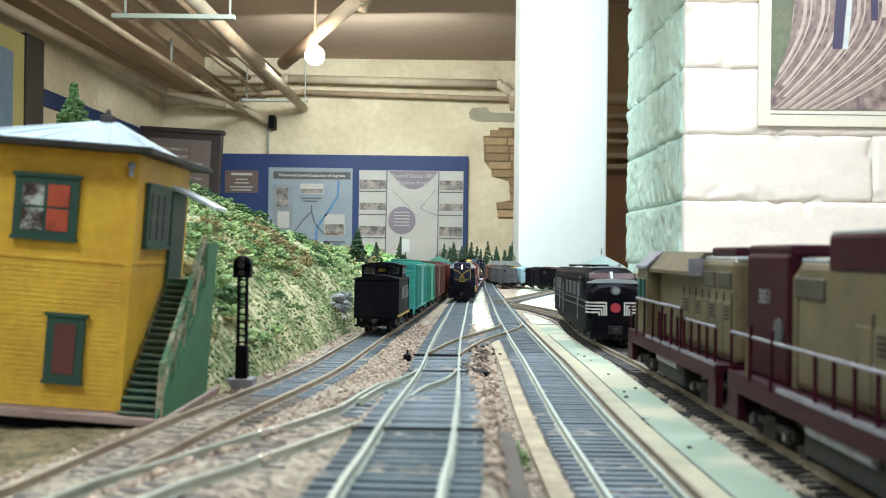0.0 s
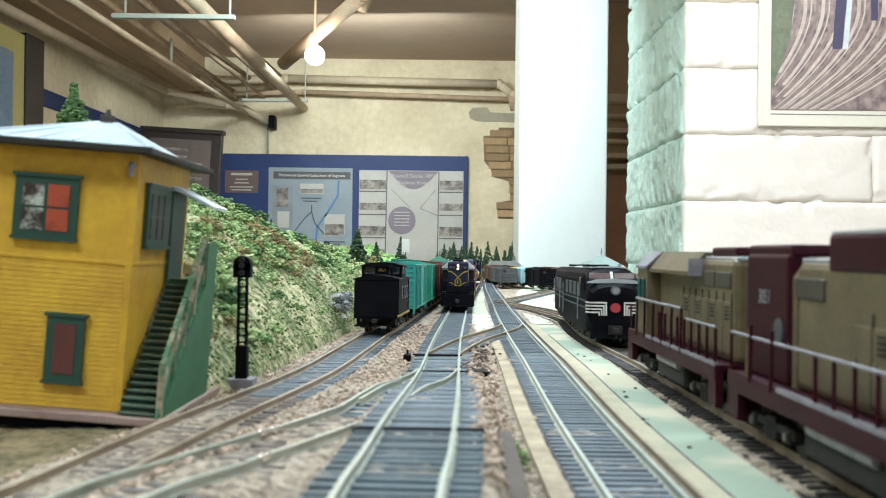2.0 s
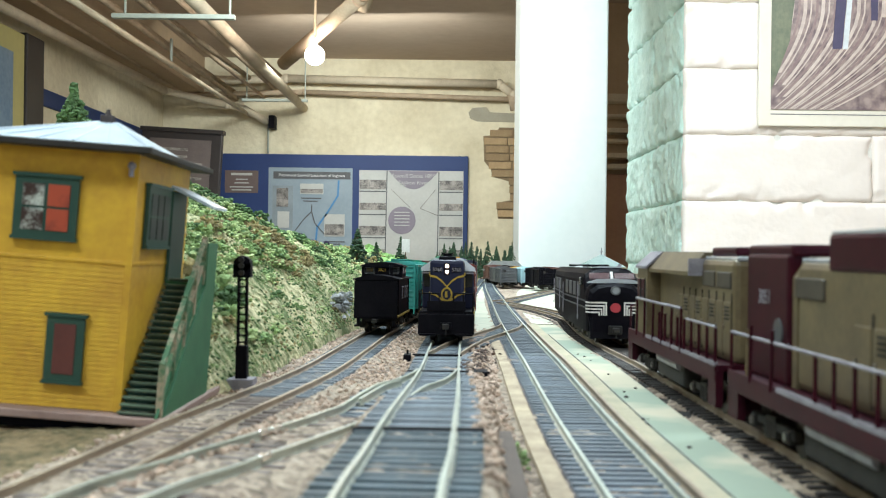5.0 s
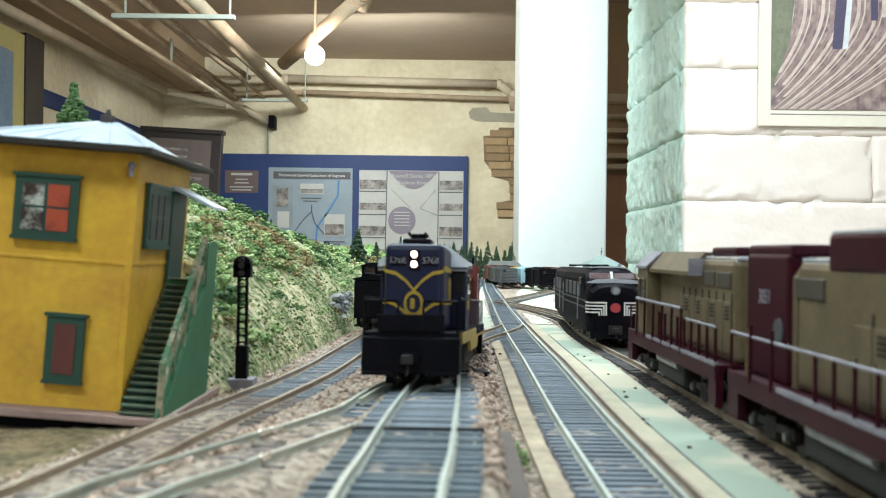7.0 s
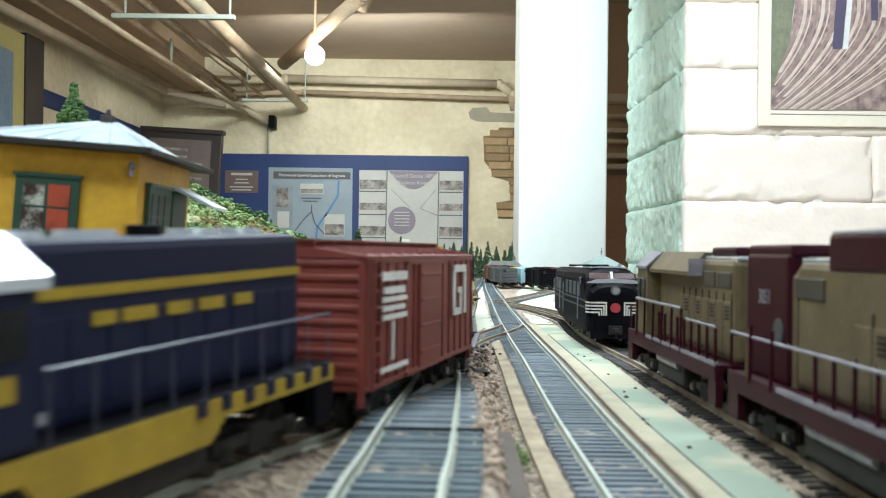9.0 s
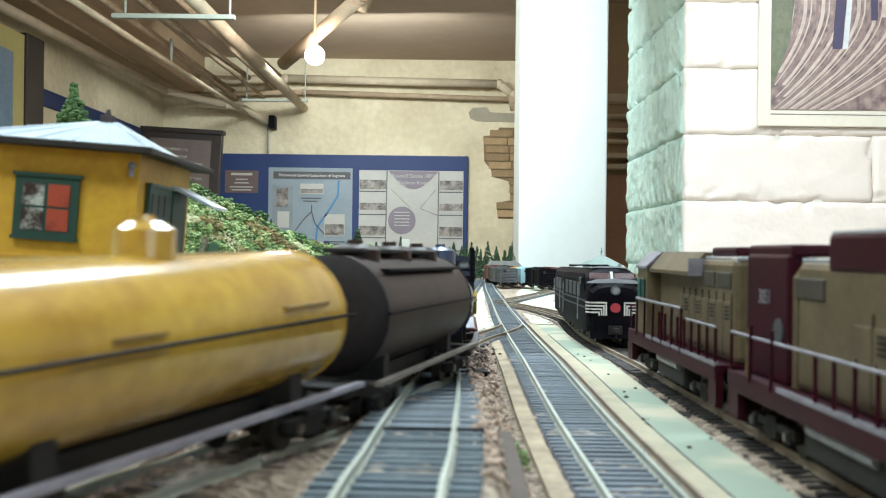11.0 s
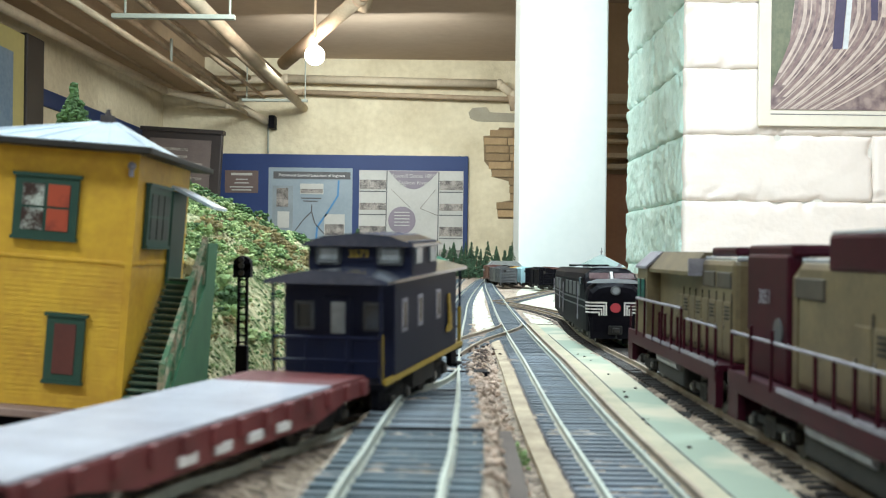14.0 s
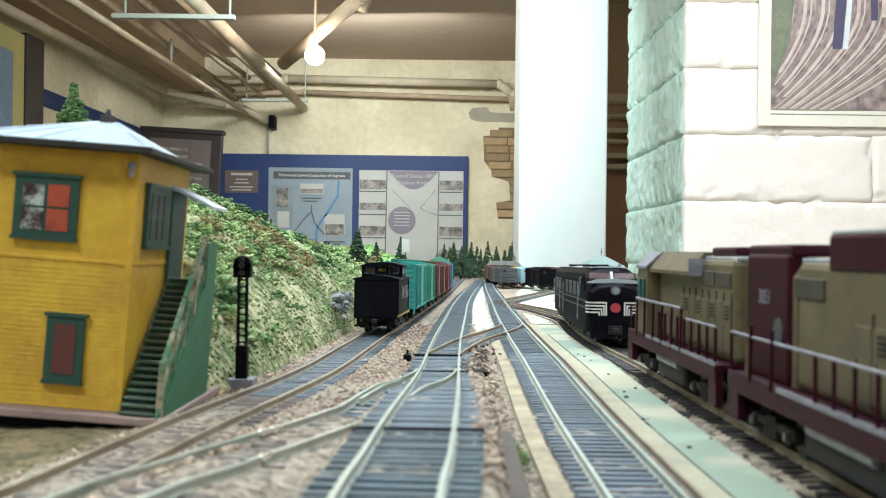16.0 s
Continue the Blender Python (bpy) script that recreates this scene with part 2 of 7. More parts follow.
def bed_z(x, y):
    """Height of the ballast: full under the nearest line, falling away beside it."""
    low, best = rail_z(x, y) - 0.0046, None
    for n, (p, z) in enumerate(BEDS):
        d2 = (p[:, 0] - x) ** 2 + (p[:, 1] - y) ** 2
        i = int(np.argmin(d2))
        d = math.sqrt(d2[i])
        k = 1 - smooth01((d - 0.0165) / 0.007)
        if k > 0:
            deep = float(np.interp(y, [0.30, 0.42], [0.0023, 0.0030])) if n in (2, 3) else 0.0031
            h = low + (z[i] - deep - low) * k
            best = h if best is None else max(best, h) if p is not BEDS[0][0] else h
    return low if best is None else best


def land_z(x, y):
    bump = 0.0009 * noise.noise(Vector((x * 260, y * 260, 1))) + 0.0008 * noise.noise(Vector((x * 60, y * 60, 5)))
    return bed_z(x, y) + bump


# ---- ground ----
def ground_material():
    m = bpy.data.materials.new("layout_ground_cover")
    m.use_nodes = True
    nt = m.node_tree
    N, K = nt.nodes, nt.links
    b = N["Principled BSDF"]
    b.inputs["Roughness"].default_value = 0.85
    tc = N.new("ShaderNodeTexCoord")
    vor = N.new("ShaderNodeTexVoronoi")
    vor.inputs["Scale"].default_value = 430
    K.new(tc.outputs["Object"], vor.inputs["Vector"])
    sep = N.new("ShaderNodeSeparateColor")
    K.new(vor.outputs["Color"], sep.inputs[0])
    stone = N.new("ShaderNodeValToRGB")
    e = stone.color_ramp.elements
    e[0].position, e[0].color = 0.0, (0.07, 0.048, 0.034, 1)
    e[1].position, e[1].color = 1.0, (0.44, 0.35, 0.27, 1)
    k = e.new(0.45)
    k.color = (0.215, 0.155, 0.115, 1)
    K.new(sep.outputs[0], stone.inputs[0])
    big = N.new("ShaderNodeTexNoise")
    big.inputs["Scale"].default_value, big.inputs["Detail"].default_value = 16, 5
    K.new(tc.outputs["Object"], big.inputs["Vector"])
    r2 = N.new("ShaderNodeValToRGB")
    r2.color_ramp.elements[0].position, r2.color_ramp.elements[1].position = 0.42, 0.62
    K.new(big.outputs[0], r2.inputs[0])
    mix = N.new("ShaderNodeMix")
    mix.data_type, mix.blend_type = "RGBA", "MIX"
    K.new(r2.outputs[0], mix.inputs[0])
    K.new(stone.outputs[0], mix.inputs[6])
    pale = N.new("ShaderNodeMix")
    pale.data_type, pale.blend_type = "RGBA", "MIX"
    pale.inputs[0].default_value = 0.38
    K.new(stone.outputs[0], pale.inputs[6])
    pale.inputs[7].default_value = (0.42, 0.35, 0.26, 1)
    K.new(pale.outputs[2], mix.inputs[7])
    K.new(mix.outputs[2], b.inputs["Base Color"])
    bp = N.new("ShaderNodeBump")
    bp.inputs["Strength"].default_value, bp.inputs["Distance"].default_value = 0.9, 0.0012
    K.new(vor.outputs["Distance"], bp.inputs["Height"])
    K.new(bp.outputs[0], b.inputs["Normal"])
    return m


GROUND = ground_material()
FIELD = mat("painted_plaster_roadway", (0.50, 0.455, 0.335), (0.27, 0.325, 0.25), 11, 0.8, bump=0.3, bscale=300, dist=0.0004, fine=0.08, lo=0.47, hi=0.56)
FIELD_PALE = mat("pale_plaster_ground", (0.55, 0.54, 0.43), (0.33, 0.36, 0.28), 12, 0.8, bump=0.3, bscale=300, dist=0.0004)
TAN_EDGE = mat("worn_tan_roadbed_edge", (0.47, 0.40, 0.28), (0.33, 0.31, 0.22), 45, 0.8, bump=0.3, bscale=500, dist=0.0004)
SCRUB = mat("hillside_ground_foam", (0.60, 0.54, 0.32), (0.11, 0.16, 0.05), 26, 0.95, bump=1.0, bscale=260, dist=0.007, fine=0.5, lo=0.42, hi=0.59)


def sheet(xs, ys, zf):
    verts = [(x, y, zf(x, y)) for y in ys for x in xs]
    w = len(xs)
    faces = [(j * w + i, j * w + i + 1, (j + 1) * w + i + 1, (j + 1) * w + i) for j in range(len(ys) - 1) for i in range(w - 1)]
    return verts, faces


gx = np.concatenate([np.linspace(-1.3, -0.22, 22), np.linspace(-0.21, 0.14, 141), np.linspace(0.15, 1.6, 28)])
gy = np.concatenate([np.linspace(-0.8, 0.12, 14), np.linspace(0.13, 0.75, 200), np.linspace(0.76, 2.2, 120), np.linspace(2.25, 4.4, 24)])
ground = tagged(new("ground", from_arrays("ground", *sheet(gx, gy, land_z), GROUND, True)), "gravel and dirt scenery top of the layout", "ground", kind="structure")

# the table below the scenery, closed to the room's floor
tagged(part("layout_fascia", Bm().box(-1.3, 1.6, -0.8, 4.4, -1.03, -0.045), mat("fascia_board", (0.10, 0.12, 0.08), (0.08, 0.09, 0.06), 3, 0.6)), "dark painted fascia below the layout", "fascia", kind="structure")


def ribbon(line, a, b, lo, hi, dz, step=0.01):
    """A strip along line from y = lo to hi, from a to b metres off it."""
    P, q = spline(line, step)
    V, F = [], []
    for i in range(len(P)):
        j, k = min(i + 1, len(P) - 1), max(i - 1, 0)
        t = P[j] - P[k]
        t /= np.linalg.norm(t)
        if t[1] < 0:
            t = -t
        n = np.array([t[1], -t[0]])
        if not lo <= P[i][1] <= hi:
            continue
        for w in (a, b):
            x, y = P[i] + n * w
            V.append((x, y, rail_z(*P[i]) + dz))
        for w in (b, a):
            x, y = P[i] + n * w
            V.append((x, y, rail_z(*P[i]) + dz - 0.004))
    n = len(V) // 4
    for i in range(n - 1):
        for k in range(4):
            F.append((4 * i + k, 4 * i + (k + 1) % 4, 4 * i + 4 + (k + 1) % 4, 4 * i + 4 + k))
    F += [(0, 1, 2, 3), (4 * n - 1, 4 * n - 2, 4 * n - 3, 4 * n - 4)]
    return V, F


# pale roadway between the second line and the siding, and the strips beside the second line
tagged(new("roadway", from_arrays("roadway", *ribbon(SECOND_LINE, 0.0165, 0.0385, 0.05, 0.93, -0.0030), FIELD)), "pale painted roadway strip between two tracks", "road", kind="structure")
tagged(new("roadbed_edge", from_arrays("roadbed_edge", *ribbon(SECOND_LINE, -0.0212, -0.0158, 0.05, 0.74, -0.0027), mat("bare_roadbed_edge", (0.46, 0.37, 0.25), (0.25, 0.19, 0.13), 60, 0.8, bump=0.3, bscale=500, dist=0.0004))), "bare tan roadbed edge beside the track", "roadbed", kind="structure")
tagged(new("roadbed_edge", from_arrays("roadbed_edge", *ribbon(SECOND_LINE, 0.0160, 0.0216, 0.05, 0.93, -0.0024), TAN_EDGE)), "worn tan edge between the track and the roadway", "roadbed", kind="structure")
WIRE = mat("thin_dark_wire", (0.09, 0.08, 0.07), (0.05, 0.045, 0.04), 90, 0.6)
tagged(new("wire", from_arrays("wire", *ribbon(SECOND_LINE, 0.0226, 0.0230, 0.08, 0.80, -0.0027), WIRE)), "thin dark wire lying on the pale roadway", "wire")
tagged(new("dark_strip", from_arrays("dark_strip", *ribbon(CENTRE_LINE, 0.0205, 0.0245, 0.17, 0.315, -0.0085), mat("dark_brown_stain", (0.10, 0.07, 0.055), (0.06, 0.045, 0.035), 60, 0.8, bump=0.3, bscale=500, dist=0.0004))), "dark brown stained strip beside the hump", "strip", kind="structure")
tagged(new("pale_field", from_arrays("pale_field", *ribbon([(0.033, 0.72), (0.034, 0.95), (0.048, 1.5), (0.076, 2.1), (0.10, 2.6)], -0.011, 0.011, 0.7, 2.7, -0.0030), FIELD_PALE)), "pale painted ground between the tracks", "ground", kind="structure")
tagged(new("pale_field", from_arrays("pale_field", *ribbon([(0.13, 0.95), (0.14, 1.2), (0.16, 1.5), (0.19, 2.0), (0.26, 2.6)], -0.05, 0.14, 0.9, 2.7, -0.0042), FIELD_PALE)), "pale painted ground of the yard", "ground", kind="structure")


DIRT = mat("brown_dirt", (0.34, 0.25, 0.14), (0.105, 0.095, 0.045), 42, 0.95, bump=1.0, bscale=420, dist=0.003, fine=0.5, lo=0.40, hi=0.60)


def dirt_z(x, y):
    gap = left_x(y) - 0.021 - x
    return land_z(x, y) + 0.0009 * smooth01((gap + 0.003 * noise.noise(Vector((x * 150, y * 150, 4)))) / 0.006) - 0.0005


tagged(new("dirt_patch", from_arrays("dirt_patch", *sheet(np.linspace(-0.34, -0.07, 90), np.linspace(0.10, 0.44, 110), dirt_z), DIRT, True)), "brown dirt round the signal tower", "dirt", kind="structure")
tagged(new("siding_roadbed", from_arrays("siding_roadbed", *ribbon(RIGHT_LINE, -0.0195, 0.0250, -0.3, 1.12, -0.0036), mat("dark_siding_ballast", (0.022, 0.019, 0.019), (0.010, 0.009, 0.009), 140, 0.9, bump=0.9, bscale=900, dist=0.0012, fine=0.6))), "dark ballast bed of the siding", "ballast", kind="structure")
# small dark crumbs on the roadway
crumb_rng = random.Random(8)
for _k in range(16):
    _y = crumb_rng.uniform(0.30, 0.62)
    _r = crumb_rng.uniform(0.0004, 0.0011)
    _x = 0.048 + crumb_rng.uniform(0.020, 0.037)
    _b = Bm().ball((_x, _y, rail_z(_x, _y) - 0.0030 + _r * 0.3), _r, 0.6, 7, 5)
    solid("crumb", _b, WIRE, "small dark crumb lying on the roadway", "crumb", "crumbs on the roadway")

# ---- tracks ----
GAUGE = 0.0165


def rail_strip(line, off, lo, hi, wide=0.0011, tall=0.0024):
    P, q = spline(line, 0.006)
    V, F = [], []
    for i in range(len(P)):
        j, k = min(i + 1, len(P) - 1), max(i - 1, 0)
        t = P[j] - P[k]
        t /= np.linalg.norm(t)
        if t[1] < 0:
            t = -t
        n = np.array([t[1], -t[0]])
        if not lo <= P[i][1] <= hi:
            continue
        z = rail_z(*P[i])
        prof = ((-0.5 * wide, 0), (0.5 * wide, 0), (0.5 * wide, -0.0007), (0.2 * wide, -0.0010), (0.25 * wide, -tall + 0.0004), (0.9 * wide, -tall), (-0.9 * wide, -tall), (-0.25 * wide, -tall + 0.0004), (-0.2 * wide, -0.0010), (-0.5 * wide, -0.0007))
        for w, h in prof:
            x, y = P[i] + n * (off + w)
            V.append((x, y, z + h))
    m = 10
    n = len(V) // m
    for i in range(n - 1):
        for k in range(m):
            F.append((m * i + k, m * i + (k + 1) % m, m * i + m + (k + 1) % m, m * i + m + k))
    F += [tuple(range(m)), tuple(range(m * n - 1, m * n - m - 1, -1))]
    return V, F


TIE_MESH = {}


def tie_mesh(length, material):
    key = (length, material.name)
    if key not in TIE_MESH:
        TIE_MESH[key] = Bm().box(-length / 2, length / 2, -0.0015, 0.0015, -0.0046, -0.0022, 0.0002).mesh("tie", material)
    return TIE_MESH[key]


def track(label, line, lo, hi, near_hi, rail_mat, tie_mat, tie_len=0.029, pitch=0.0064, rails=(-1, 1), end_mat=None, end_y=0.0):
    """A length of track: two rails, single ties as far as near_hi, the far ones joined."""
    t = thing("railway_track", label, "track", kind="structure")
    for side in rails:
        part("rail", from_arrays("rail", *rail_strip(line, side * (GAUGE / 2 + 0.0005), lo, hi), rail_mat), None, t)
    P, q = spline(line, pitch)
    far_v, far_f = [], []
    rnd = random.Random(len(label))
    for i in range(len(P) - 1):
        x, y = P[i]
        if not lo <= y <= hi:
            continue
        d = P[i + 1] - P[i]
        if d[1] < 0:
            d = -d
        ang = math.atan2(-d[0], d[1]) + rnd.uniform(-0.012, 0.012)
        z = rail_z(x, y)
        dy = P[i + 1][1] - P[i][1]
        dz = (rail_z(*(P[i + 1])) - z) / dy if abs(dy) > 1e-5 else 0
        m = Matrix.Translation((x, y, z + rnd.uniform(-0.0002, 0.0001))) @ Matrix.Rotation(ang, 4, "Z") @ Matrix.Rotation(math.atan(dz), 4, "X")
        if y < near_hi:
            ob = new("tie", tie_mesh(tie_len, end_mat if end_mat and y < end_y else tie_mat))
            ob.parent, ob.matrix_local = t, m
        else:
            k = len(far_v)
            for sx in (-1, 1):
                for sy in (-1, 1):
                    for h in (-0.0046, -0.0022):
                        far_v.append(m @ Vector((sx * tie_len / 2, sy * 0.0014, h)))
            far_f += [(k + a, k + b, k + c, k + d2) for a, b, c, d2 in ((0, 1, 3, 2), (4, 6, 7, 5), (0, 4, 5, 1), (2, 3, 7, 6), (1, 5, 7, 3))]
    if far_v:
        tagged(part("far_ties", from_arrays("far_ties", far_v, far_f, tie_mat), None, t), kind="stuff")
    return t


track("straight track with grey ties on a low hump", CENTRE_LINE, 0.06, 2.9, 0.62, RAIL, TIE, tie_len=0.031, pitch=0.0058, end_mat=TIE_TEAL, end_y=0.2585)
track("straight track with grey ties beside a pale roadway", SECOND_LINE, 0.06, 2.9, 0.62, RAIL, TIE)
track("curving track below the hillside with rusty rails", LEFT_LINE, 0.02, 2.9, 0.60, RAIL_RUST, TIE, end_mat=TIE_DUSTY, end_y=0.40)
track("diverging turnout track with worn bright rails", BRANCH_LINE, 0.02, 0.49, 0.40, RAIL, TIE, end_mat=TIE_DUSTY, end_y=0.335)
DARK_BED = mat("dark_track_bed", (0.026, 0.036, 0.044), (0.012, 0.017, 0.021), 120, 0.8, bump=0.5, bscale=900, dist=0.0004)
GREY_BED = mat("grey_track_bed", (0.085, 0.085, 0.095), (0.045, 0.045, 0.055), 90, 0.85, bump=0.5, bscale=900, dist=0.0005)
tagged(new("track_bed", from_arrays("track_bed", *ribbon(CENTRE_LINE, -0.0150, 0.0150, 0.05, 0.2585, -0.0028), DARK_BED)), "dark teal bed under the near track panel", "track bed", kind="structure")
tagged(new("track_bed", from_arrays("track_bed", *ribbon(SECOND_LINE, -0.0150, 0.0150, 0.05, 0.75, -0.0028), GREY_BED)), "grey bed under the track", "track bed", kind="structure")
for _y in (0.2585, 0.497):
    _x, _z = centre_x(_y), rail_z(centre_x(_y), _y)
    solid("track_joint", Bm().box(_x - 0.0160, _x + 0.0160, _y - 0.0011, _y + 0.0011, _z - 0.0040, _z - 0.0016, 0.0002), BLACK, "black joint strip between two track panels", "track joint", "track joints", kind="structure")
tagged(new("guard_rail", from_arrays("guard_rail", *rail_strip(SECOND_LINE, GAUGE / 2 + 0.0046, 0.06, 0.90, 0.0014), RAIL_RUST)), "worn guard rail beside the running rail", "rail", kind="structure")
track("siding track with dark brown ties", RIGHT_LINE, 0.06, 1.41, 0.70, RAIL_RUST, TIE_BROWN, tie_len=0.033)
track("short crossover track between two lines", CROSSOVER, 0.585, 0.90, 0.60, RAIL_RUST, TIE, tie_len=0.026)
track("curved far yard track", LOOP_LINE, 1.46, 2.35, 1.0, RAIL_RUST, TIE)


# ---- the room ----
PLASTER = mat("cream_wall_plaster", (0.78, 0.69, 0.49), (0.60, 0.51, 0.34), 2.2, 0.8, bump=0.8, bscale=7, dist=0.035, fine=0.3)
CEIL = mat("ceiling_tan_paint", (0.52, 0.40, 0.29), (0.44, 0.33, 0.24), 1.3, 0.75, bump=0.15, bscale=12, dist=0.01)
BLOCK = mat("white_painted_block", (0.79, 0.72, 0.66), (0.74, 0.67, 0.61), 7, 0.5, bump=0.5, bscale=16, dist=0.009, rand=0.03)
# same blocks on the turned face, cool daylight shading put into the colour
BLOCK_SIDE = mat("block_side_daylight_tint", (0.60, 0.76, 0.69), (0.46, 0.63, 0.56), 7, 0.6, bump=1.0, bscale=17, dist=0.022, rand=0.05)
PILLAR = mat("white_pillar_paint", (0.86, 0.90, 0.87), (0.81, 0.86, 0.83), 3, 0.55, bump=0.2, bscale=14, dist=0.006)
BRICK = mat("bare_tan_brick", (0.42, 0.29, 0.15), (0.31, 0.20, 0.105), 12, 0.85, bump=0.5, bscale=60, dist=0.004, rand=0.22)
MORTAR = mat("brick_mortar", (0.26, 0.18, 0.10), (0.20, 0.14, 0.08), 20, 0.9)
NAVY_BOARD = mat("navy_display_board", (0.006, 0.026, 0.115), (0.009, 0.032, 0.13), 4, 0.6)
PIPE = mat("cream_painted_pipe", (0.64, 0.54, 0.39), (0.50, 0.41, 0.29), 9, 0.7, spec=0.25)
PIPE_TAN = mat("tan_painted_pipe", (0.50, 0.38, 0.26), (0.36, 0.27, 0.18), 9, 0.75, spec=0.2)
STRUT = mat("grey_green_strut", (0.42, 0.45, 0.38), (0.34, 0.36, 0.31), 9, 0.5)
DOOR_BROWN = mat("brown_door_paint", (0.40, 0.21, 0.125), (0.33, 0.165, 0.10), 4, 0.55)
FLOOR = mat("basement_floor", (0.16, 0.15, 0.14), (0.11, 0.105, 0.10), 2, 0.6)

FAR, LEFT, RIGHT, BACK, TOP, BOTTOM = 9.2, -2.42, 3.6, -3.2, 1.70, -1.03
tagged(part("floor", Bm().box(LEFT - 0.2, RIGHT + 0.2, BACK - 0.2, FAR + 0.2, BOTTOM - 0.1, BOTTOM), FLOOR), "grey basement floor", "floor", kind="structure")
tagged(part("ceiling", Bm().box(LEFT - 0.2, RIGHT + 0.2, BACK - 0.2, FAR + 0.2, TOP, TOP + 0.1), CEIL), "tan painted ceiling", "ceiling", kind="structure")
wall_far = tagged(part("wall_north", Bm().box(LEFT - 0.2, RIGHT + 0.2, FAR, FAR + 0.2, BOTTOM, TOP), PLASTER), "cream plaster wall, peeled to the brick in one spot", "wall", kind="structure")
tagged(part("wall_west", Bm().box(LEFT - 0.2, LEFT, BACK, FAR, BOTTOM, TOP), PLASTER), "cream plaster side wall", "wall", kind="structure")
tagged(part("wall_east", Bm().box(RIGHT, RIGHT + 0.2, BACK, FAR, BOTTOM, TOP), PLASTER), "cream plaster side wall", "wall", kind="structure")
tagged(part("wall_south", Bm().box(LEFT - 0.2, RIGHT + 0.2, BACK - 0.2, BACK, BOTTOM, TOP), PLASTER), "cream plaster wall behind the layout", "wall", kind="structure")

# near wall of large painted blocks, its corner towards the aisle
NX, NY, ND = 0.748, 3.35, 1.04
near_wall = tagged(part("wall_blocks", Bm().box(NX + 0.016, RIGHT, NY + 0.016, NY + ND - 0.014, BOTTOM, TOP), mat("filled_joint", (0.66, 0.64, 0.58), (0.58, 0.57, 0.52), 8, 0.7)), "wall of large white painted blocks, green daylight shading painted on its side", "wall", kind="structure")


def rough_block(length, height, seed, material, side=False):
    """Face of one hewn block: wavy outline, chipped rim, uneven swell; runs along x, or along y for a side face."""
    o = Vector((seed * 1.37, seed * 0.71, 3.1))
    nu, nv = max(12, int(length / 0.009)), int(height / 0.009)
    V, F = [], []
    for j in range(nv + 1):
        for i in range(nu + 1):
            u, v = length * i / nu, height * j / nv
            q = Vector((u, v, 0))
            rim = min(u, length - u, v, height - v)
            pull = max(0.0, 1 - rim / 0.03)
            wob = 0.0045 * pull
            du = wob * noise.noise(q * 16 + o)
            dv = wob * noise.noise(q * 13 + o * 2)
            chip = max(0.0, noise.noise(q * 19 + o * 3) - 0.12)
            wide = 0.0045 + 0.05 * chip
            swell = (0.0055 if side else 0.0035) * noise.fractal(q * 9 + o, 1.0, 2.0, 4) + (0.006 * noise.fractal(q * 26 + o, 1.0, 2.0, 3) if side else 0.0)
            w = -swell + (0.010 + 0.03 * chip) * math.exp(-(rim / wide) ** 1.5) + 0.006 * max(0.0, noise.noise(q * 5 + o * 5) - 0.55)
            V.append((w, u + du, v + dv) if side else (u + du, w, v + dv))
    for j in range(nv):
        for i in range(nu):
            k = j * (nu + 1) + i
            f = (k, k + 1, k + nu + 2, k + nu + 1)
            F.append(f[::-1] if side else f)
    # rim drawn back into the wall
    loop = [i for i in range(nu + 1)] + [j * (nu + 1) + nu for j in range(1, nv + 1)] + [nv * (nu + 1) + i for i in range(nu - 1, -1, -1)] + [j * (nu + 1) for j in range(nv - 1, 0, -1)]
    n0 = len(V)
    for k in loop:
        x, y, z = V[k]
        V.append((0.034, y, z) if side else (x, 0.034, z))
    n = len(loop)
    for i in range(n):
        f = (loop[i], n0 + i, n0 + (i + 1) % n, loop[(i + 1) % n])
        F.append(f[::-1] if side else f)
    return from_arrays("block", V, F, material, True)


COURSE = 0.2085
for k in range(-2, 7):
    z0 = 0.0155 + (k - 0) * COURSE
    if z0 + COURSE > TOP + 0.1:
        continue
    x = NX + 0.004
    first = 0.594 if k % 2 else 0.92
    n = 0
    while x < 2.4:
        w = first if n == 0 else 0.594
        ob = new("block", rough_block(w - 0.001, COURSE - 0.001, k * 31 + n + 200, BLOCK))
        ob.parent, ob.matrix_local = near_wall, Matrix.Translation((x, NY, z0))
        x += w
        n += 1
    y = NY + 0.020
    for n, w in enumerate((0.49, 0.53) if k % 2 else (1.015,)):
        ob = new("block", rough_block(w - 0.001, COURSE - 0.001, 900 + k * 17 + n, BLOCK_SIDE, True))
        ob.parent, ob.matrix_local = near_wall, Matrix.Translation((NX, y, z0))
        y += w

# framed aerial photograph of a rail yard on the near wall
def photo_material():
    m = bpy.data.materials.new("aerial_photo_print")
    m.use_nodes = True
    nt = m.node_tree
    N, K = nt.nodes, nt.links
    b = N["Principled BSDF"]
    b.inputs["Roughness"].default_value = 0.35
    tc = N.new("ShaderNodeTexCoord")
    n1 = N.new("ShaderNodeTexNoise")
    n1.inputs["Scale"].default_value, n1.inputs["Detail"].default_value = 30, 8
    K.new(tc.outputs["Object"], n1.inputs["Vector"])
    r = N.new("ShaderNodeValToRGB")
    r.color_ramp.elements[0].position, r.color_ramp.elements[0].color = 0.35, (0.13, 0.09, 0.10, 1)
    r.color_ramp.elements[1].position, r.color_ramp.elements[1].color = 0.65, (0.36, 0.28, 0.25, 1)
    K.new(n1.outputs[0], r.inputs[0])
    K.new(r.outputs[0], b.inputs["Base Color"])
    return m


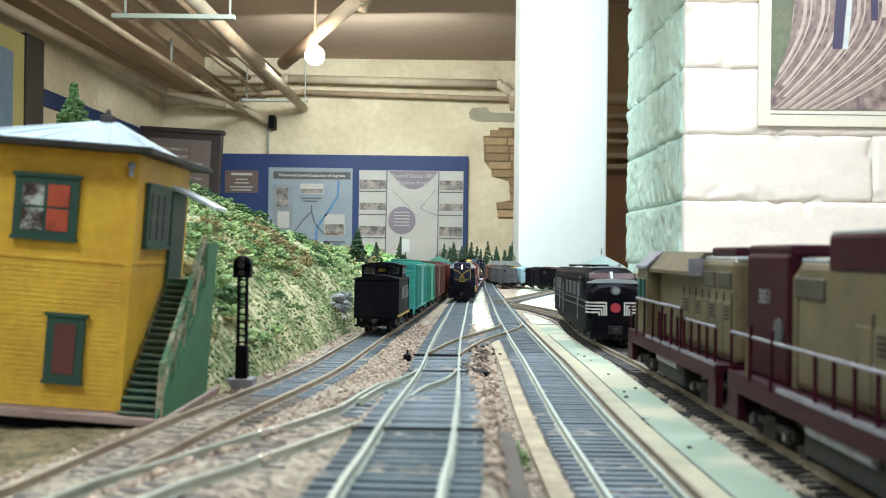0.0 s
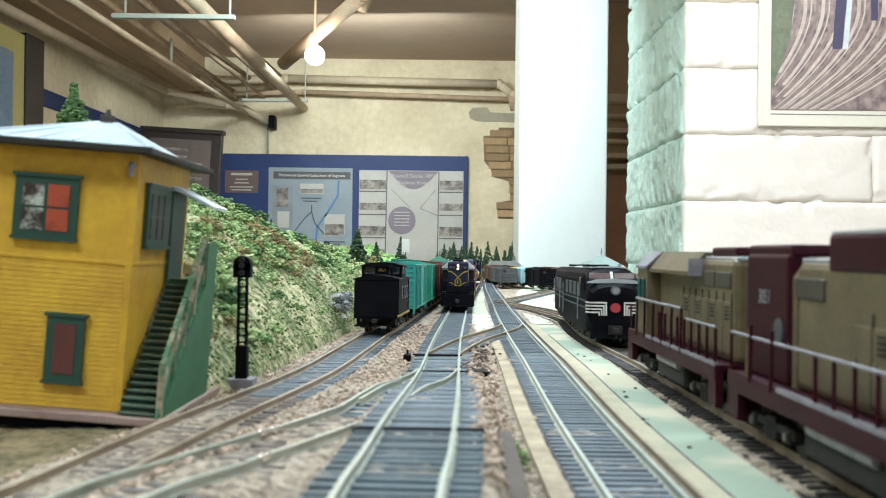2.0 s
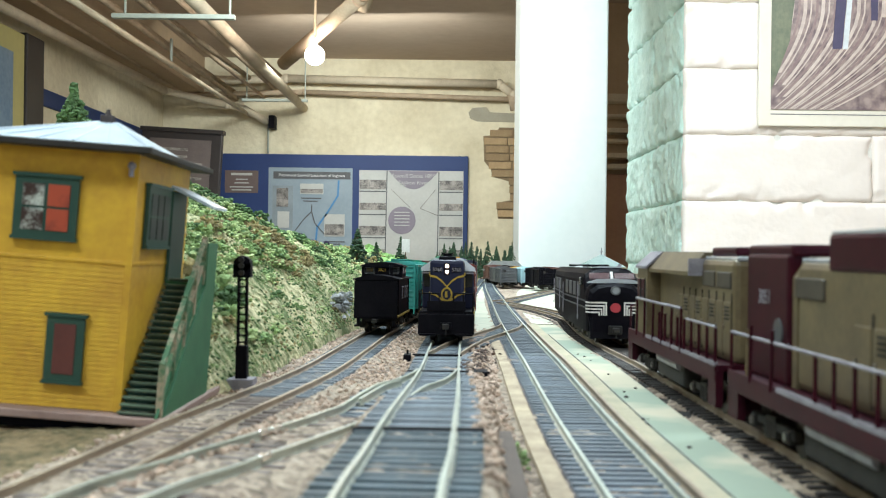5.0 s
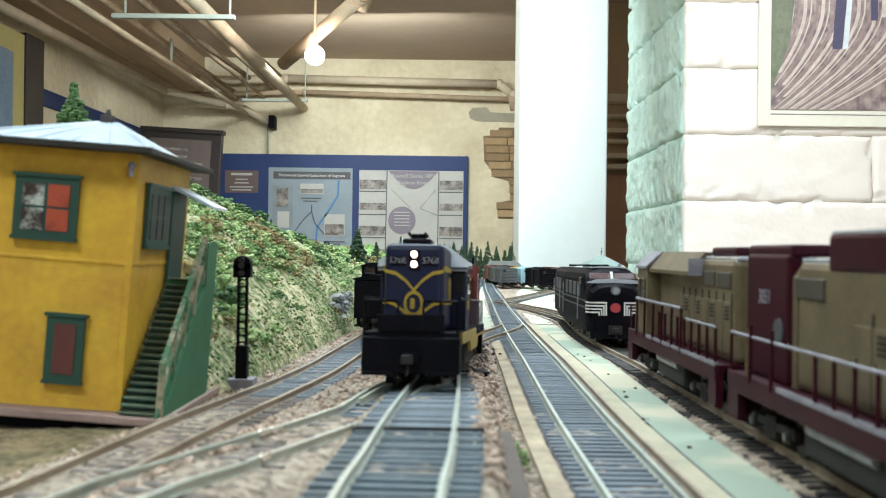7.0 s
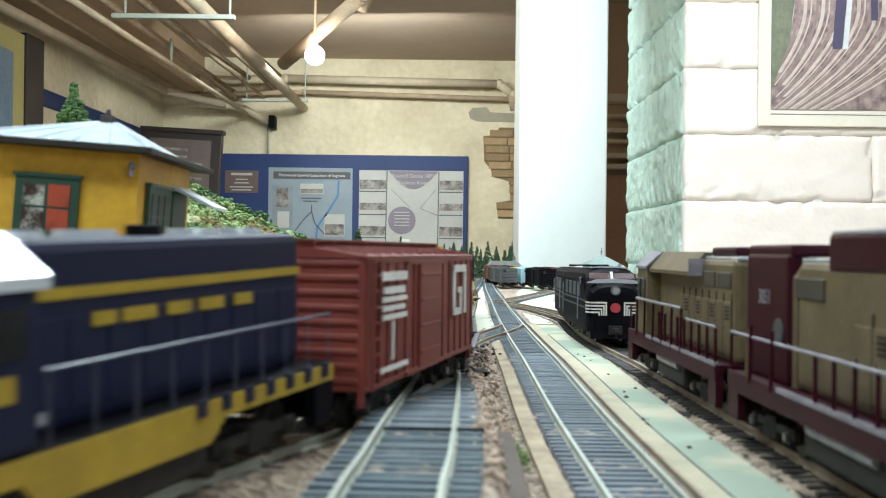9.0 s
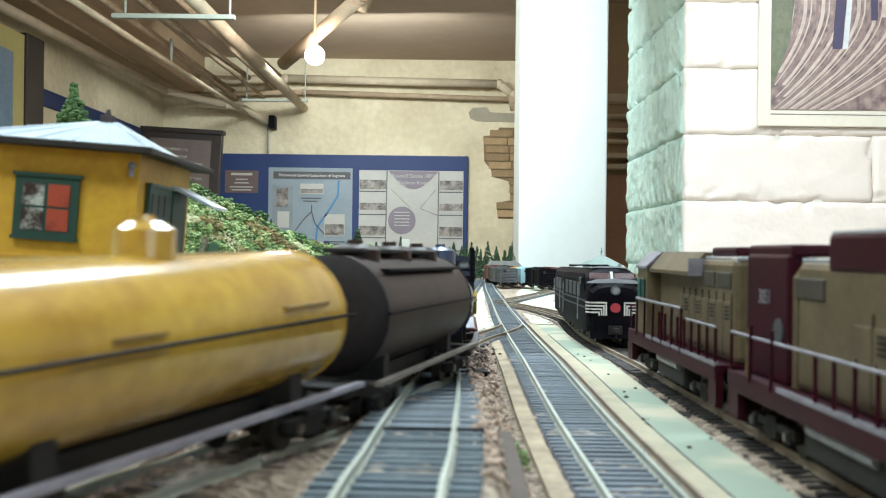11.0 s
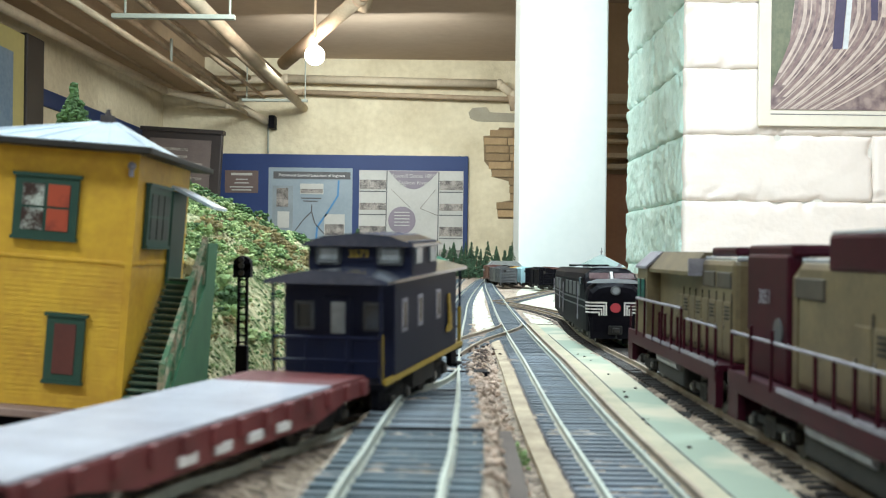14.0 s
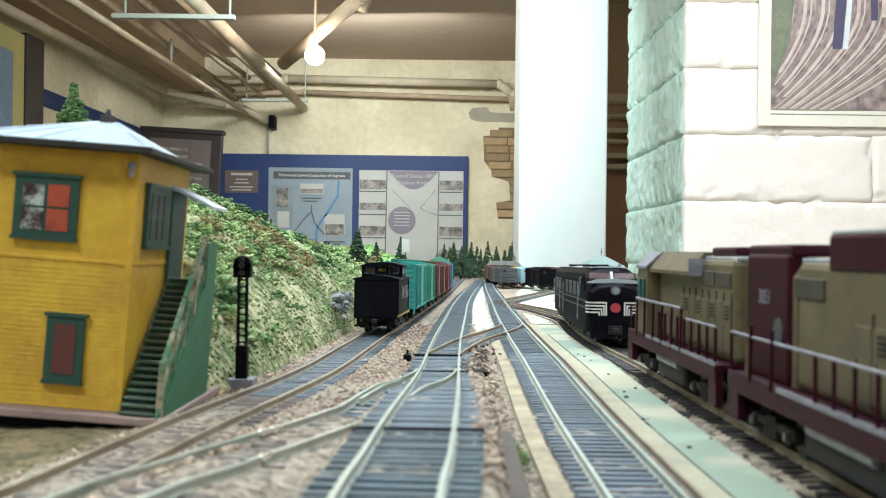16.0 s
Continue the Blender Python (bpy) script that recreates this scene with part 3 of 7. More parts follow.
photo = thing("framed_photograph", "framed aerial photograph of a curved railway yard on the block wall", "picture")
PX0, PX1, PZ0, PZ1 = 1.016, 1.75, 0.510, 1.04
part("mount", Bm().box(PX0 - 0.038, PX1 + 0.038, NY - 0.016, NY - 0.004, PZ0 - 0.052, PZ1 + 0.04, 0.003), mat("cream_mount", (0.72, 0.68, 0.58), (0.66, 0.62, 0.52), 6, 0.5), photo)
part("print", Bm().box(PX0, PX1, NY - 0.019, NY - 0.016, PZ0, PZ1), photo_material(), photo)
TRACK_PALE = mat("photo_pale_track", (0.60, 0.51, 0.45), (0.44, 0.36, 0.32), 40, 0.4)
TRACK_MID = mat("photo_brown_track", (0.22, 0.15, 0.15), (0.30, 0.22, 0.2), 40, 0.4)
for i in range(27):
    x_top = PX0 + 0.055 + i * 0.0185
    bend = 0.115 + 0.0066 * i
    wd = 0.0022 + 0.0016 * ((i * 7) % 3)
    V, F = [], []
    for k in range(15):
        t = k / 14
        z = PZ1 - (PZ1 - PZ0) * t
        x = x_top - 0.02 * t + 0.02 - bend * max(0.0, t - 0.42) ** 1.7 * 3.1
        if x - wd < PX0:
            break
        x = min(x, PX1 - wd)
        for dx, dy in ((-wd, -0.0205), (wd, -0.0205), (wd, -0.0188), (-wd, -0.0188)):
            V.append((x + dx, NY + dy, z))
    n = len(V) // 4
    for k in range(n - 1):
        for q in range(4):
            F.append((4 * k + q, 4 * k + (q + 1) % 4, 4 * k + 4 + (q + 1) % 4, 4 * k + 4 + q))
    part("printed_track", from_arrays("printed_track", V, F, TRACK_PALE if i % 3 != 1 else TRACK_MID), None, photo)
part("printed_forest", Bm().prism([(PX0, PZ0 + 0.06), (PX0 + 0.055, PZ0 + 0.21), (PX0 + 0.07, PZ0 + 0.34), (PX0 + 0.075, PZ1), (PX0, PZ1)], 1, NY - 0.0212, NY - 0.019), mat("photo_woods", (0.17, 0.19, 0.12), (0.10, 0.12, 0.08), 50, 0.5), photo)
part("printed_shadow", Bm().prism([(1.205, 0.70), (1.235, 0.70), (1.262, 1.04), (1.228, 1.04)], 1, NY - 0.0216, NY - 0.019), mat("photo_shadow", (0.045, 0.04, 0.09), (0.06, 0.05, 0.11), 40, 0.5), photo)
part("printed_train", Bm().prism([(1.237, 0.70), (1.253, 0.70), (1.278, 1.01), (1.262, 1.02)], 1, NY - 0.0220, NY - 0.019), mat("photo_train", (0.62, 0.66, 0.68), (0.5, 0.55, 0.56), 60, 0.5), photo)
part("printed_shadow", Bm().prism([(1.325, 0.79), (1.345, 0.79), (1.352, 1.04), (1.318, 1.04)], 1, NY - 0.0216, NY - 0.019), bpy.data.materials["photo_shadow"], photo)
part("printed_train", Bm().prism([(1.357, 0.80), (1.378, 0.80), (1.383, 0.93), (1.362, 0.93)], 1, NY - 0.0220, NY - 0.019), bpy.data.materials["photo_pale_track"], photo)
part("caption", Bm().box(PX0, PX1 - 0.1, NY - 0.0168, NY - 0.0158, PZ0 - 0.016, PZ0 - 0.013), mat("caption_ink", (0.22, 0.2, 0.2), None, 30, 0.6), photo)

# white pillar
tagged(part("pillar", Bm().box(0.374, 0.808, 5.3, 5.72, BOTTOM, TOP - 0.002, 0.008), PILLAR), "white painted square pillar", "pillar", kind="structure")
# brown door frame and shelves seen between pillar and block wall
tagged(part("wall_return", Bm().box(1.02, RIGHT, 7.0, 7.12, BOTTOM, TOP - 0.003), mat("tan_return_wall", (0.45, 0.32, 0.2), (0.38, 0.27, 0.17), 3, 0.7)), "tan painted return wall behind the pillar", "wall", kind="structure")
tagged(part("door_1", Bm().box(1.00, 1.45, 6.95, 6.99, BOTTOM, 0.57, 0.006), DOOR_BROWN), "closed brown door in the return wall", "door", kind="structure")
shelf = thing("wall_shelf", "cream shelf boards on the return wall", "shelf")
for zz, tall in ((1.03, 0.05), (0.93, 0.02), (0.83, 0.03), (0.77, 0.02), (0.67, 0.03), (0.60, 0.03)):
    part("board", Bm().box(0.98, 1.40, 6.86, 6.998, zz, zz + tall, 0.003), PIPE, shelf)

# peeled plaster: single bricks proud of a mortar bed
patch = tagged(part("peeled_brickwork", Bm().prism([(0.335, 1.05), (0.44, 1.06), (0.47, 1.125), (0.70, 1.125), (0.70, 0.34), (0.47, 0.34), (0.455, 0.475), (0.57, 0.50), (0.57, 0.66), (0.42, 0.70), (0.40, 0.77), (0.345, 0.83)], 1, FAR - 0.002, FAR + 0.01), MORTAR), "bare tan brickwork where plaster has fallen off", "brickwork", kind="structure")
BRICKS = [Bm().box(0, w, -0.012, 0.0, 0, 0.058, 0.003).mesh("brick", BRICK) for w in (0.195, 0.125, 0.09)]
rb = random.Random(4)
for k in range(11):
    z = 0.355 + k * 0.069
    left = float(np.interp(z + 0.03, [0.34, 0.47, 0.50, 0.66, 0.70, 0.83, 1.05, 1.125], [0.47, 0.455, 0.565, 0.565, 0.42, 0.35, 0.34, 0.47]))
    x = left + rb.uniform(-0.005, 0.02)
    while x < 0.70:
        w, me = ((0.195, BRICKS[0]), (0.125, BRICKS[1]), (0.09, BRICKS[2]))[rb.choice((0, 0, 0, 1, 2)) if x == left else 0]
        ob = new("brick", me)
        ob.parent, ob.matrix_local = patch, Matrix.Translation((x, FAR - 0.004, z))
        x += w + 0.011
tagged(part("plaster_patch", Bm().prism([(0.205, 1.25), (0.24, 1.29), (0.36, 1.30), (0.39, 1.255), (0.66, 1.245), (0.66, 1.17), (0.28, 1.175), (0.22, 1.20)], 1, FAR - 0.006, FAR + 0.01), mat("grey_plaster_patch", (0.40, 0.36, 0.27), (0.34, 0.30, 0.22), 8, 0.85)), "grey mended plaster patch on the wall", "plaster patch", kind="structure")

# display board with its posters
board = thing("display_board", "navy blue display board on the far wall", "display board")
part("panel", Bm().box(-1.962, 0.208, FAR - 0.035, FAR - 0.001, -0.45, 0.871, 0.004), NAVY_BOARD, board)
PAPER = mat("poster_paper", (0.50, 0.49, 0.45), (0.43, 0.42, 0.385), 5, 0.5)
GREY_BLUE = mat("poster_grey_blue", (0.26, 0.315, 0.35), (0.215, 0.27, 0.305), 5, 0.5)
MAUVE = mat("poster_mauve", (0.22, 0.18, 0.22), (0.19, 0.16, 0.19), 9, 0.5)
INK = mat("poster_ink", (0.07, 0.07, 0.075), (0.10, 0.10, 0.10), 20, 0.6)
PHOTO_GREY = mat("poster_photo", (0.36, 0.32, 0.28), (0.07, 0.06, 0.055), 14, 0.5, fine=0.45, lo=0.42, hi=0.58)
RIVER = mat("poster_river_blue", (0.05, 0.20, 0.42), (0.045, 0.18, 0.36), 20, 0.5)
YB = FAR - 0.035
FACE = Euler((radians(90), 0, 0)).to_matrix().to_4x4()


def poster_box(name, x0, x1, z0, z1, lay, material, parent):
    return part(name, Bm().box(x0, x1, YB - 0.0045 * lay, YB - 0.0045 * (lay - 1) + 0.0005, z0, z1), material, parent)


def line_on(name, pts, w, lay, material, parent):
    b = Bm()
    for (xa, za), (xb, zb) in zip(pts, pts[1:]):
        d = Vector((xb - xa, zb - za)).normalized()
        nx, nz = -d.y * w / 2, d.x * w / 2
        b.prism([(xa + nx, za + nz), (xa - nx, za - nz), (xb - nx, zb - nz), (xb + nx, zb + nz)], 1, YB - 0.0045 * lay, YB - 0.0045 * (lay - 1))
    return part(name, b, material, parent)


p1 = thing("map_poster", "grey map poster of sawmill locations with a blue river", "poster")
poster_box("sheet", -1.502, -0.782, -0.30, 0.756, 1, GREY_BLUE, p1)
poster_box("title_band", -1.46, -0.80, 0.66, 0.722, 2, INK, p1)
words("Prominent Sawmill Locations of Saginaw", 0.035, WHITE, p1, Matrix.Translation((-1.13, YB - 0.011, 0.69)) @ FACE)
poster_box("inset_map", -1.465, -1.29, 0.10, 0.60, 2, mat("poster_inset", (0.25, 0.29, 0.31), None, 8, 0.5), p1)
poster_box("inset_photo", -1.43, -1.33, 0.42, 0.58, 3, PHOTO_GREY, p1)
poster_box("inset_note", -1.42, -1.32, 0.24, 0.38, 3, PAPER, p1)
poster_box("photo", -1.23, -1.03, 0.53, 0.62, 2, PAPER, p1)
poster_box("photo_picture", -1.225, -1.035, 0.54, 0.575, 3, PHOTO_GREY, p1)
poster_box("photo", -1.02, -0.845, 0.17, 0.36, 2, PAPER, p1)
poster_box("photo_picture", -1.015, -0.85, 0.18, 0.275, 3, PHOTO_GREY, p1)
line_on("river", [(-0.90, 0.65), (-0.905, 0.52), (-0.99, 0.38), (-1.08, 0.25), (-1.09, 0.12), (-1.10, -0.1)], 0.015, 2, RIVER, p1)
line_on("road_line", [(-1.28, 0.20), (-1.20, 0.31), (-1.13, 0.38), (-1.13, 0.44)], 0.010, 2, INK, p1)
line_on("road_line", [(-1.13, 0.38), (-1.10, 0.28), (-1.02, 0.19)], 0.010, 2, INK, p1)
for x0, z0, w in ((-1.22, 0.49, 0.17), (-1.2, 0.465, 0.12), (-1.0, 0.12, 0.16), (-1.0, 0.10, 0.12)):
    poster_box("caption", x0, x0 + w, z0, z0 + 0.010, 2, INK, p1)

p2 = thing("dock_poster", "cream poster of sawmill docks flanked by old photographs", "poster")
poster_box("sheet", -0.725, 0.168, -0.35, 0.742, 1, PAPER, p2)
arc = [(-0.475 + 0.43 * k / 16, 0.738 - 0.155 * math.sin(math.pi * k / 16)) for k in range(17)]
part("title_arc", Bm().prism(arc[::-1], 1, YB - 0.009, YB - 0.0042), MAUVE, p2)
words("Sawmill Docks 1895", 0.045, PAPER, p2, Matrix.Translation((-0.26, YB - 0.012, 0.695)) @ FACE)
words("Saginaw River", 0.045, PAPER, p2, Matrix.Translation((-0.26, YB - 0.012, 0.638)) @ FACE)
part("title_disc", Bm().cyl((-0.355, YB - 0.009, 0.315), (-0.355, YB - 0.004, 0.315), 0.118, seg=40), MAUVE, p2)
for k in range(5):
    poster_box("text_line", -0.42, -0.29, 0.38 - 0.028 * k, 0.388 - 0.028 * k, 3, PAPER, p2)
for k in range(5):
    zt = 0.735 - 0.198 * k
    for x0, x1 in ((-0.72, -0.495), (-0.035, 0.163)):
        poster_box("old_photo", x0, x1, zt - 0.155 + 0.02 * (k % 2), zt - 0.075, 2, PHOTO_GREY, p2)
        poster_box("photo_edge", x0, x1, zt - 0.178, zt - 0.17, 2, INK, p2)
line_on("border_line", [(-0.487, 0.735), (-0.497, -0.2)], 0.008, 2, INK, p2)
line_on("border_line", [(-0.043, 0.735), (-0.049, -0.2)], 0.008, 2, INK, p2)
line_on("sketch_line", [(-0.45, 0.58), (-0.28, 0.42)], 0.005, 2, PHOTO_GREY, p2)
line_on("sketch_line", [(-0.07, 0.58), (-0.20, 0.42), (-0.05, 0.36)], 0.005, 2, PHOTO_GREY, p2)

p3 = thing("small_plaque", "small brown text plaque on the blue board", "plaque")
poster_box("sheet", -1.875, -1.59, 0.535, 0.727, 1, mat("plaque_brown", (0.15, 0.10, 0.085), (0.12, 0.08, 0.07), 9, 0.5), p3)
for k, (w, z) in enumerate(((0.18, 0.685), (0.10, 0.645), (0.12, 0.615), (0.2, 0.58), (0.17, 0.555))):
    poster_box("text_line", -1.732 - w / 2, -1.732 + w / 2, z, z + (0.02 if k == 0 else 0.010), 2, PAPER, p3)

# dark standing sign beside the board
sign = thing("standing_sign", "dark brown framed information sign", "sign", m=pose(-2.07, 8.30, 0.01, 0, 3, -2))
DARK_BROWN = mat("dark_brown_frame", (0.018, 0.012, 0.011), (0.028, 0.02, 0.018), 6, 0.5)
part("frame", Bm().box(-0.33, 0.30, 0, 0.06, -1.03, 0.965, 0.006).box(-0.34, 0.31, -0.02, 0.07, 0.945, 0.975), DARK_BROWN, sign)
part("face", Bm().box(-0.26, 0.22, -0.012, 0, 0.2, 0.89), mat("sign_brown_face", (0.13, 0.10, 0.09), (0.10, 0.075, 0.07), 8, 0.5), sign)
for k in range(7):
    part("text_line", Bm().box(-0.20, 0.04 if k < 2 else 0.16, -0.016, -0.010, 0.80 - 0.055 * k, 0.82 - 0.055 * k), PHOTO_GREY, sign)

# pale yellow panel with a dark post on the side wall
yp = thing("side_panel", "pale yellow panel with a dark brown post", "panel")
part("panel", Bm().box(-2.415, -2.262, 4.6, 5.748, -0.4, 1.19, 0.004), mat("pale_yellow_panel", (0.40, 0.34, 0.12), (0.34, 0.29, 0.11), 3, 0.6), yp)
part("post", Bm().box(-2.41, -2.25, 5.752, 6.0, BOTTOM, 1.205, 0.004), DARK_BROWN, yp)
part("poster", Bm().box(-2.263, -2.256, 4.7, 5.585, 0.4, 1.07), mat("blue_print", (0.07, 0.13, 0.20), (0.16, 0.22, 0.28), 5, 0.5), yp)
tagged(part("wall_stripe", Bm().box(LEFT, LEFT + 0.02, 6.0, FAR, 0.90, 1.00), NAVY_BOARD), "navy blue stripe along the side wall", "stripe", kind="structure")
# drop beam along the side wall
tagged(part("trim", Bm().box(LEFT, LEFT + 0.35, BACK, FAR, 1.38, TOP - 0.004), mat("tan_soffit", (0.47, 0.33, 0.2), (0.40, 0.28, 0.17), 2.5, 0.7)), "tan painted soffit along the side wall", "soffit", kind="structure")


# ---- pipes under the ceiling ----
def pipe(pts, r, material, label, group="ceiling pipes"):
    t = thing("ceiling_pipe", label, "pipe", group)
    for p, q in zip(pts, pts[1:]):
        part("pipe_run", Bm().cyl(p, q, r, seg=14), material, t, smooth=True)
    for p in pts[1:-1]:
        part("elbow", Bm().ball(p, r * 1.18), material, t, smooth=True)
    return t


pipe([(-1.246, 3.200, 1.270), (-1.210, 9.190, 1.270)], 0.037, PIPE, "thick cream painted pipe under the ceiling")
pipe([(-1.764, 3.200, 1.200), (-1.669, 9.190, 1.200)], 0.017, PIPE, "thin cream painted pipe under the ceiling")
pipe([(-2.364, 3.774, 1.300), (-2.219, 8.475, 1.300), (-1.831, 8.950, 1.258), (-1.717, 9.000, 1.252), (-1.507, 9.120, 1.136)], 0.030, PIPE, "pale pipe along the side wall with an elbow")
pipe([(-1.774, 3.200, 1.340), (-1.790, 9.190, 1.340)], 0.018, PIPE_TAN, "tan painted pipe under the ceiling")
pipe([(-1.658, 3.200, 1.360), (-1.555, 9.190, 1.360)], 0.014, PIPE_TAN, "tan painted pipe under the ceiling")
pipe([(-1.499, 3.200, 1.420), (-1.457, 9.190, 1.420)], 0.014, PIPE_TAN, "tan painted pipe under the ceiling")
pipe([(-1.903, 3.200, 1.400), (-1.813, 9.190, 1.400)], 0.022, PIPE_TAN, "tan painted pipe under the ceiling")
pipe([(-2.228, 3.200, 1.380), (-2.224, 9.190, 1.380)], 0.016, PIPE_TAN, "tan painted pipe under the ceiling")
pipe([(-2.565, 3.200, 1.420), (-2.147, 9.190, 1.420)], 0.016, PIPE_TAN, "tan painted pipe under the ceiling")
pipe([(-1.907, 3.200, 1.500), (-1.646, 9.190, 1.500)], 0.020, PIPE_TAN, "tan painted pipe under the ceiling")
pipe([(-1.548, 3.200, 1.440), (-1.424, 9.190, 1.440)], 0.020, PIPE_TAN, "tan painted pipe under the ceiling")
pipe([(-1.579, 3.200, 1.520), (-1.381, 9.190, 1.520)], 0.012, PIPE_TAN, "tan painted pipe under the ceiling")
pipe([(-2.2, 9.05, 1.47), (-1.35, 9.05, 1.50), (0.46, 9.05, 1.475), (0.58, 9.05, 1.39), (1.0, 9.05, 1.385)], 0.036, PIPE, "cream pipe running along the far wall")
pipe([(-2.2, 9.10, 1.36), (-1.2, 9.10, 1.395), (1.0, 9.10, 1.345)], 0.022, PIPE_TAN, "thin tan pipe running along the far wall")
pipe([(0.57, 9.06, 1.40), (0.60, 9.06, 1.26)], 0.045, PIPE_TAN, "short tan pipe stub on the far wall")
pipe([(-0.97, 6.4, 1.165), (-0.46, 5.7, 1.40), (-0.2, 5.3, 1.58)], 0.040, PIPE_TAN, "tan slanting pipe beside the bare bulb")
pipe([(-0.52, 5.95, 1.455), (-0.43, 5.93, 1.415)], 0.05, PIPE, "cream pipe cap under the ceiling")
pipe([(-1.505, 9.14, 1.13), (-1.505, 9.14, 0.875)], 0.008, STRUT, "thin grey conduit down to the display board")


def hanger(x0, x1, y, z, rods):
    t = thing("pipe_hanger", "grey-green strut hanging from the ceiling on rods", "hanger", "pipe hangers")
    part("strut", Bm().box(x0, x1, y - 0.02, y + 0.02, z - 0.011, z + 0.011, 0.003), STRUT, t)
    for x in rods:
        part("rod", Bm().cyl((x, y, z), (x, y, TOP), 0.006, seg=8), STRUT, t)


hanger(-1.56, -0.985, 5.0, 1.136, (-1.01, -1.50))
hanger(-1.67, -1.13, 8.8, 1.28, (-1.15, -1.63))
hanger(-2.34, -2.16, 6.9, 1.42, (-2.2,))
pipe([(-1.710, 6.67, 1.18), (-1.710, 6.67, 1.36)], 0.009, STRUT, "thin grey hanger rod for a pipe")
junction = thing("junction_box", "small black box at the end of a pipe", "junction box")
part("box", Bm().box(-1.49, -1.44, 9.05, 9.19, 1.08, 1.19, 0.004), BLACK, junction)

# bare bulb
bulb = thing("light_bulb", "bare glowing bulb on a ceiling holder", "light bulb", m=pose(-0.733, 6.0, 1.146))
part("globe", Bm().ball((0, 0, 0), 0.056, 1.0, 20, 14), glow("bulb_glow", (1.0, 0.90, 0.86), 30), bulb, "glowing bulb", True)
part("holder", Bm().cyl((0, 0.0, 0.045), (0, 0, 0.09), 0.018, 0.015).cyl((0, 0, 0.1), (0, 0, TOP - 1.146), 0.008, seg=8), PIPE_TAN, bulb)


# ---- rolling stock: x forwards, z up from the rail heads ----
def truck_parts(parent, x, wheelbase=0.0195, r=0.0056, frame_mat=None, cap=None):
    frame_mat = frame_mat or DARK
    b = Bm()
    for s in (-1, 1):
        y = s * 0.0125
        b.box(x - wheelbase / 2 - 0.004, x + wheelbase / 2 + 0.004, y - 0.0012, y + 0.0012, r - 0.0005, r + 0.0022, 0.0004)
        b.box(x - 0.0045, x + 0.0045, y - 0.0016, y + 0.0016, r - 0.0028, r + 0.0036, 0.0004)
        for w in (-1, 1):
            b.box(x + w * wheelbase / 2 - 0.0022, x + w * wheelbase / 2 + 0.0022, y - 0.0020, y + 0.0020, r - 0.0020, r + 0.0020, 0.0005)
        for k in (-1, 0, 1):
            b.cyl((x + k * 0.0025, y + s * 0.0012, r - 0.0022), (x + k * 0.0025, y + s * 0.0012, r + 0.0022), 0.0009, seg=6)
    b.box(x - 0.003, x + 0.003, -0.013, 0.013, r, r + 0.003)
    t = part("truck", b, frame_mat, parent, "grimy black truck frame")
    for w in (-1, 1):
        ax = x + w * wheelbase / 2
        c = Bm().cyl((ax, -0.0105, r), (ax, 0.0105, r), 0.0012, seg=8)
        for s in (-1, 1):
            c.cyl((ax, s * 0.0078, r), (ax, s * 0.0102, r), r, seg=20)
            c.cyl((ax, s * 0.0072, r), (ax, s * 0.0079, r), r + 0.0006, seg=20)
        part("wheelset", c, WHEEL, t)
        if cap:
            for s in (-1, 1):
                part("bearing_cap", Bm().cyl((ax, s * 0.0144, r), (ax, s * 0.0152, r), 0.0013, seg=10), cap, t, "bright bearing cap")
    return t


def coupler(parent, x, sign):
    b = Bm().box(min(x, x + sign * 0.007), max(x, x + sign * 0.007), -0.0012, 0.0012, 0.0085, 0.0107, 0.0003)
    b.box(min(x + sign * 0.005, x + sign * 0.0095), max(x + sign * 0.005, x + sign * 0.0095), -0.0022, 0.0018, 0.0080, 0.0112, 0.0006)
    b.cyl((x + sign * 0.006, 0, 0.0085), (x + sign * 0.007, 0, 0.0045), 0.0005, seg=6)
    part("coupler", b, DARK, parent)


def ladder(parent, x, y, z0, z1, across, material, along="x"):
    b = Bm()
    n = int((z1 - z0) / 0.0042)
    for k in range(n + 1):
        z = z0 + (z1 - z0) * k / n
        if along == "x":
            b.box(x - across / 2, x + across / 2, y - 0.0003, y + 0.0003, z - 0.0003, z + 0.0003)
        else:
            b.box(x - 0.0003, x + 0.0003, y - across / 2, y + across / 2, z - 0.0003, z + 0.0003)
    for s in (-1, 1):
        if along == "x":
            b.box(x + s * across / 2 - 0.0003, x + s * across / 2 + 0.0003, y - 0.0003, y + 0.0003, z0 - 0.001, z1 + 0.001)
        else:
            b.box(x - 0.0003, x + 0.0003, y + s * across / 2 - 0.0003, y + s * across / 2 + 0.0003, z0 - 0.001, z1 + 0.001)
    part("ladder", b, material, parent)


